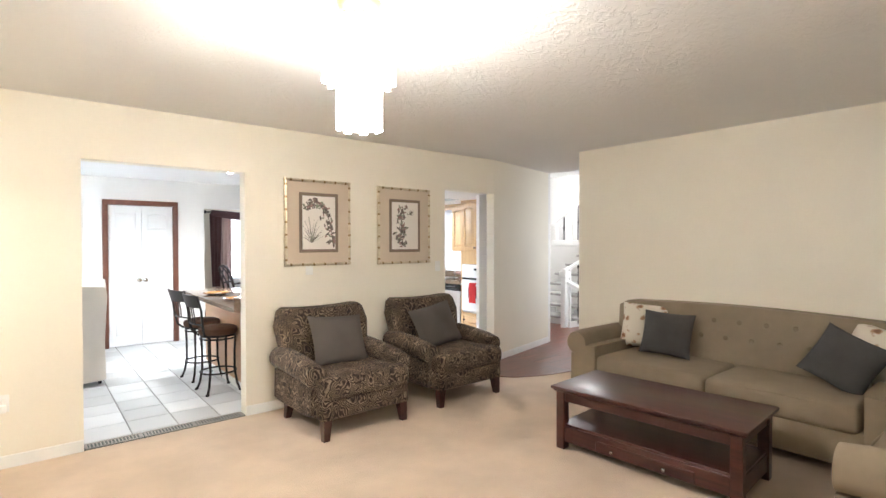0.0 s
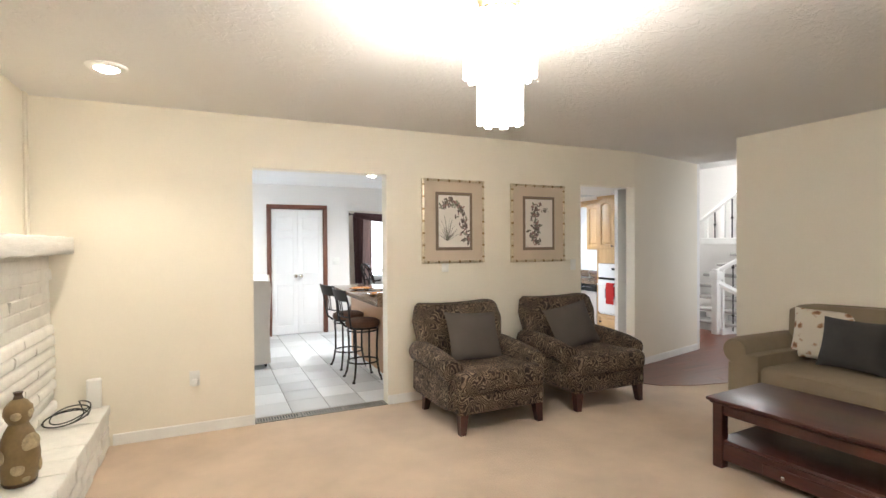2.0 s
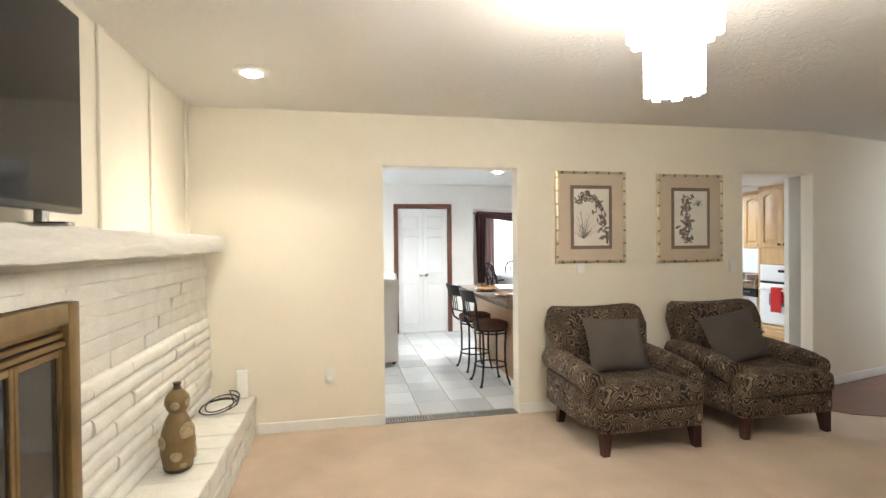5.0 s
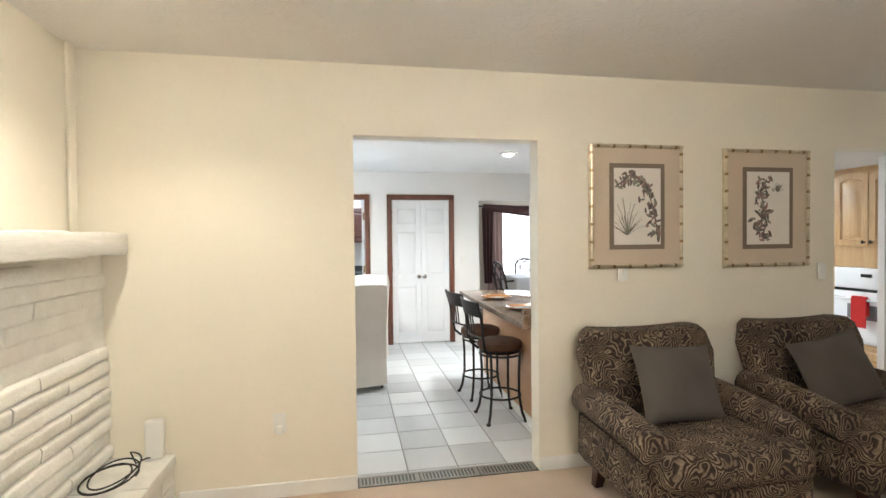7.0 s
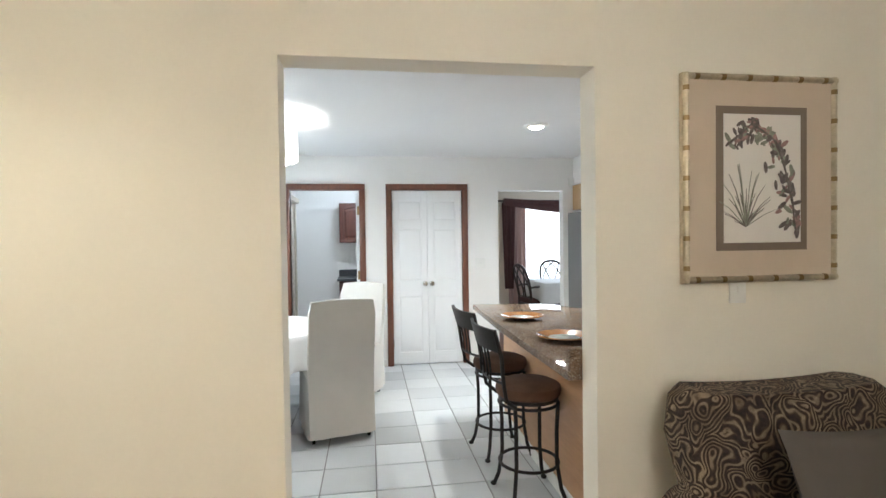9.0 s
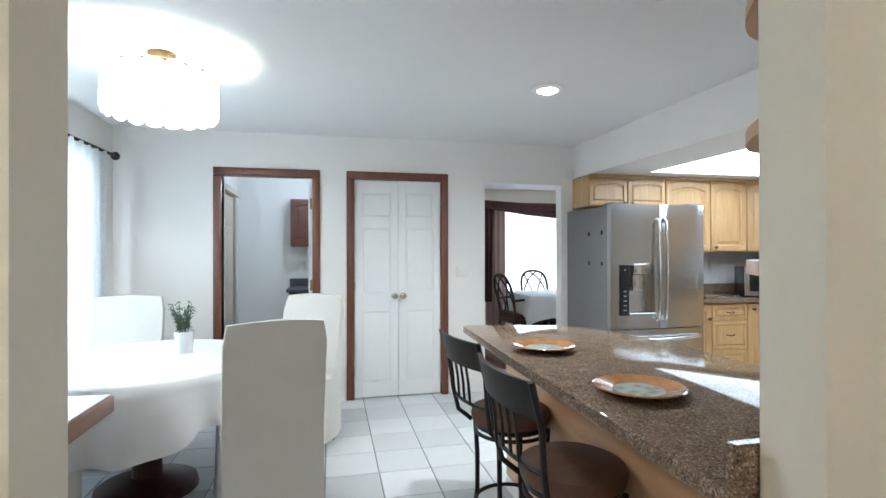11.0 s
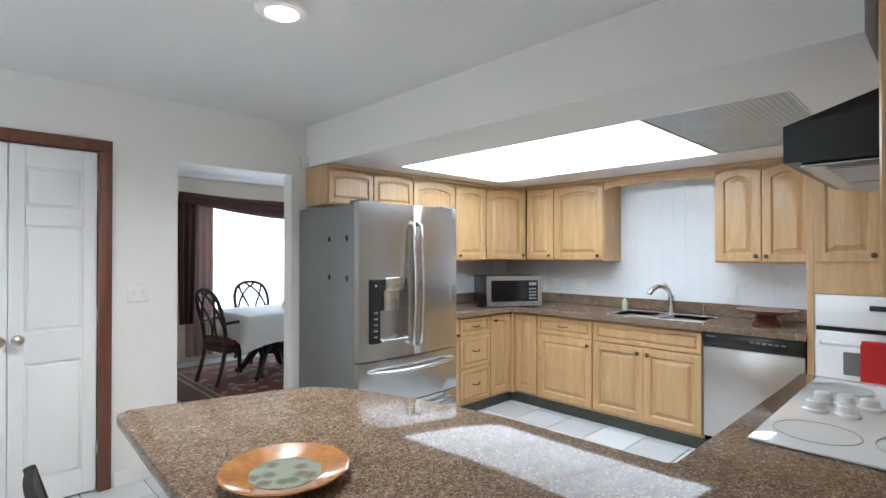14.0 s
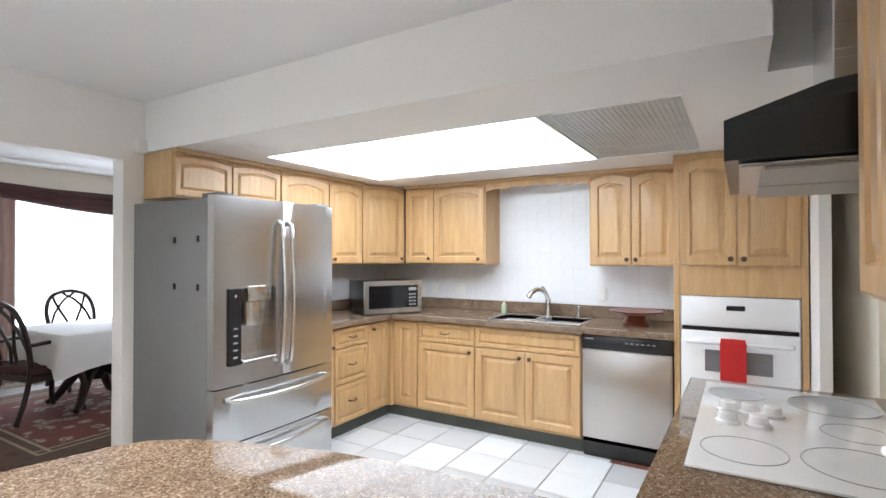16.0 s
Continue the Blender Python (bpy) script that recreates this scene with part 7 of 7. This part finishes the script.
def dining_chair(at, label, arms=False):
    t = thing("carved_dining_chair", at, label, "chair", "carved dining chairs")
    # faces +y
    bm = B()
    box(bm, -0.24, 0.24, -0.21, 0.24, 0.40, 0.475, 0.02, 3)
    part("seat", bm, SWAG, t, "dark burgundy upholstered seat")
    bm = B()
    box(bm, -0.235, 0.235, -0.215, 0.235, 0.345, 0.40, 0.006, 1)
    part("seat_rail", bm, EBONY, t)
    for s in (-1, 1):
        bm = B()
        tube(bm, [(s * 0.21, 0.20, 0.37), (s * 0.225, 0.225, 0.25), (s * 0.205, 0.215, 0.10), (s * 0.215, 0.24, 0.012)], lambda u: 0.028 - 0.010 * u, 8)
        part("front_leg", bm, EBONY, t)
        bm = B()
        tube(bm, curved([(s * 0.20, -0.30, 0.012), (s * 0.20, -0.24, 0.20), (s * 0.20, -0.20, 0.42), (s * 0.215, -0.22, 0.62), (s * 0.225, -0.27, 0.82), (s * 0.17, -0.31, 0.96), (s * 0.06, -0.325, 1.01), (0, -0.325, 1.015)], 4), 0.021, 8)
        part("back_post", bm, EBONY, t)
        for k, o in enumerate((0.02, 0.11)):
            bm = B()
            tube(bm, curved(((s * 0.04, -0.205, 0.49), (s * 0.03, -0.225, 0.64), (s * 0.09, -0.262, 0.79), (s * 0.135, -0.295, 0.90), (s * 0.15, -0.31, 0.965)) if k == 0 else ((s * 0.205, -0.222, 0.62), (s * 0.15, -0.262, 0.78), (s * 0.06, -0.298, 0.91), (-s * 0.03, -0.318, 0.975), (-s * 0.06, -0.324, 1.005))), 0.014, 6)
            part("back_splat", bm, EBONY, t)
        if arms:
            bm = B()
            tube(bm, [(s * 0.218, -0.225, 0.66), (s * 0.26, -0.10, 0.675), (s * 0.275, 0.06, 0.665), (s * 0.25, 0.14, 0.64), (s * 0.245, 0.10, 0.55), (s * 0.235, 0.06, 0.42)], 0.017, 8)
            part("arm", bm, EBONY, t)
    bm = B()
    tube(bm, [(-0.20, -0.21, 0.50), (0, -0.20, 0.505), (0.20, -0.21, 0.50)], 0.012, 6)
    part("lower_rail", bm, EBONY, t)
    return t


dining_chair(pose(3.28, 10.32, 0.0135, 0, 0, -80), "dark carved dining armchair with a looped back", True)
dining_chair(pose(3.95, 11.12, 0.0135, 0, 0, 180), "dark carved dining chair with a looped back by the window")
dining_chair(pose(4.75, 11.12, 0.0135, 0, 0, 180), "dark carved dining chair with a looped back by the window")
cs = thing("sugar_bowl", pose(3.93, 10.38, 0.7565), "small white ceramic pot on the dining table", "pot")
bm = B()
lathe(bm, [(0.003, 0), (0.032, 0), (0.036, 0.05), (0.03, 0.075), (0.033, 0.08), (0.01, 0.095), (0.003, 0.1)], 18)
part("body", bm, ENAMEL, cs)
bm = B()
lathe(bm, [(0.003, 0), (0.06, 0), (0.095, 0.016), (0.09, 0.018), (0.055, 0.006), (0.003, 0.006)], 24)
solo("white_dish", bm, ENAMEL, "white ceramic dish on the dining table", "dish", at=pose(4.07, 10.40, 0.757))

# ---- staircase ----
sc = thing("staircase", pose(0.2, LIVY - 0.08, 0), "white open-riser staircase with grey carpeted treads and iron balusters", "stairs")
for i in range(8):
    bm = B()
    y1 = 6.35 - 0.0 * i
    sh = max(0, i - 4) * 0.22
    x0 = 7.15 + i * 0.17
    box(bm, x0, x0 + 0.30, 5.28 - sh, y1 - sh * 0.6, 0.115 + i * 0.18, 0.165 + i * 0.18, 0.02, 3)
    part("tread", bm, STAIRCARPET, sc, "grey carpeted tread")
    bm = B()
    box(bm, x0 + 0.08, x0 + 0.16, 5.62 - sh * 0.8, 5.95 - sh * 0.8, -0.0 + i * 0.18, 0.115 + i * 0.18)
    part("riser_block", bm, WHITE, sc, smooth=False)
bm = B()
tube(bm, [(7.0, 5.47, 0.98), (7.25, 5.30, 1.16), (7.9, 4.85, 1.75), (8.3, 4.6, 2.1)], 0.035, 8)
part("handrail", bm, WHITE, sc)
bm = B()
box(bm, 6.95, 7.05, 5.42, 5.52, 0.0, 1.02, 0.008, 2)
box(bm, 6.93, 7.07, 5.40, 5.54, 0.86, 0.98, 0.008, 2)
part("newel_post", bm, WHITE, sc)
bm = B()
tube(bm, [(7.02, 5.46, 0.80), (7.3, 5.26, 0.62), (7.9, 4.85, 0.20)], 0.055, 6)
part("stringer", bm, WHITE, sc)
for k in range(7):
    u = 0.08 + k * 0.13
    x, y = 7.0 + 0.95 * u, 5.47 - 0.66 * u
    top = 0.98 + 0.80 * u
    bm = B()
    if k % 2:
        cyl(bm, (x, y, 0.05), (x, y, top), 0.010, n=8)
        ball(bm, (x, y, top - 0.10), 0.022)
        ball(bm, (x, y, 0.30), 0.022)
        part("baluster", bm, IRON, sc, "dark iron baluster")
    else:
        box(bm, x - 0.02, x + 0.02, y - 0.02, y + 0.02, 0.0, top, 0.004, 1)
        part("baluster", bm, WHITE, sc)
bm = B()
box(bm, 7.0, 9.25, 5.36, 5.40, 0.0, 0.10)
part("base_board", bm, WHITE, sc, smooth=False)
# upper flight rail
bm = B()
tube(bm, [(8.3, 6.75, 1.85), (8.32, 6.2, 2.22), (8.34, 5.95, 2.40), (8.36, 5.0, 2.42)], 0.04, 8)
part("upper_handrail", bm, WHITE, sc)
for k in range(10):
    y = 6.65 - k * 0.17
    top = 1.85 + (6.75 - y) * 0.675 if y > 5.95 else 2.40
    bm = B()
    if k % 2:
        cyl(bm, (8.33, y, 1.5), (8.33, y, top), 0.011, n=8)
        ball(bm, (8.33, y, (1.5 + top) / 2), 0.024)
        part("baluster", bm, IRON, sc, "dark iron baluster")
    else:
        box(bm, 8.30, 8.36, y - 0.03, y + 0.03, 1.5, top, 0.004, 1)
        part("baluster", bm, WHITE, sc)
bm = B()
box(bm, 8.28, 8.38, 4.6, 6.75, 1.40, 1.52, 0.01, 1)
part("landing_edge", bm, WHITE, sc)

# ---- floor pieces ----
floor_k = bpy.data.objects["floor_kitchen"]
P, G = 0.325, 0.008
mesh_cache = {}


def tile_mesh(w, d):
    key = (round(w, 3), round(d, 3))
    if key not in mesh_cache:
        bm = B()
        box(bm, -w / 2, w / 2, -d / 2, d / 2, -0.006, 0.002, 0.0025, 1)
        mesh_cache[key] = mesh_of("floor_tile", bm, TILE, False)
    return mesh_cache[key]


xs = [0.957 + P * k for k in range(-7, 15)]
ys = [7.044 + P * k for k in range(-9, 5)]
for x in xs:
    for y in ys:
        x0, x1, y0, y1 = max(x, -1.095), min(x + P, 5.55), max(y, 4.415), min(y + P, 8.39)
        if x1 - x0 < 0.02 or y1 - y0 < 0.02 or (x0 > 1.70 and x1 < 3.60 and y1 < 5.15) or (x0 > 4.96) or (x0 > 1.70 and x1 < 2.15 and y1 < 6.40):
            continue
        ob = new("floor_tile", tile_mesh(x1 - x0 - G, y1 - y0 - G))
        ob.location = ((x0 + x1) / 2, (y0 + y1) / 2, 0)
        ob.parent = floor_k


def planks(parent, x0, x1, y0, y1, seed, width=0.082):
    rnd = random.Random(seed)
    y = y0
    while y < y1 - 0.01:
        w = min(width, y1 - y)
        x = x0 - rnd.uniform(0, 0.8)
        while x < x1:
            ln = rnd.choice((0.7, 0.95, 1.2))
            a, b = max(x, x0), min(x + ln, x1)
            if b - a > 0.05:
                key = ("p", round(b - a, 2), round(w, 3))
                if key not in mesh_cache:
                    bm = B()
                    L = round(b - a, 2)
                    box(bm, -L / 2, L / 2 - 0.002, -w / 2, w / 2 - 0.0015, -0.01, 0.003)
                    mesh_cache[key] = mesh_of("floor_plank", bm, HARDWOOD, False)
                ob = new("floor_plank", mesh_cache[key])
                ob.location = ((a + b) / 2, y + w / 2, 0)
                ob.parent = parent
            x += ln
        y += w


planks(bpy.data.objects["floor_hall"], 4.835, 7.4, 3.27, 5.9, 21)
planks(bpy.data.objects["floor_dining"], 2.08, 4.6, 8.41, 10.4, 22)

# ---- wall tiles behind the counter ----
wk = bpy.data.objects["wall_kitchen"]
T = 0.108


def wall_tile(w, h):
    key = ("w", round(w, 3), round(h, 3))
    if key not in mesh_cache:
        bm = B()
        box(bm, -0.001, 0.006, -w / 2, w / 2, -h / 2, h / 2, 0.0008, 1)
        mesh_cache[key] = mesh_of("wall_tile", bm, WALLTILE, False)
    return mesh_cache[key]


def tile_wall(y0, y1, z0, z1):
    ny, nz = math.ceil((y1 - y0) / T), math.ceil((z1 - z0) / T)
    for i in range(ny):
        for j in range(nz):
            a, b = y0 + i * T, min(y0 + (i + 1) * T, y1)
            c, d = z0 + j * T, min(z0 + (j + 1) * T, z1)
            if b - a < 0.012 or d - c < 0.012:
                continue
            ob = new("wall_tile", wall_tile(b - a - 0.0018, d - c - 0.0018))
            ob.location = (XK - 0.001, (a + b) / 2, (c + d) / 2)
            ob.parent = wk


tile_wall(5.365, 7.74, 1.006, 1.343)
tile_wall(6.013, 6.919, 1.343, 2.08)
wp = bpy.data.objects["wall_pantry"]
for i in range(15):
    for j in range(4):
        a, c = 3.92 + i * T, 1.006 + j * T
        h = min(T, 1.343 - c)
        ob = new("wall_tile", wall_tile(T - 0.0018, h - 0.0018))
        ob.matrix_world = pose(a + T / 2, YP - 0.001, c + h / 2, 0, 0, 90)
        ob.parent = wp
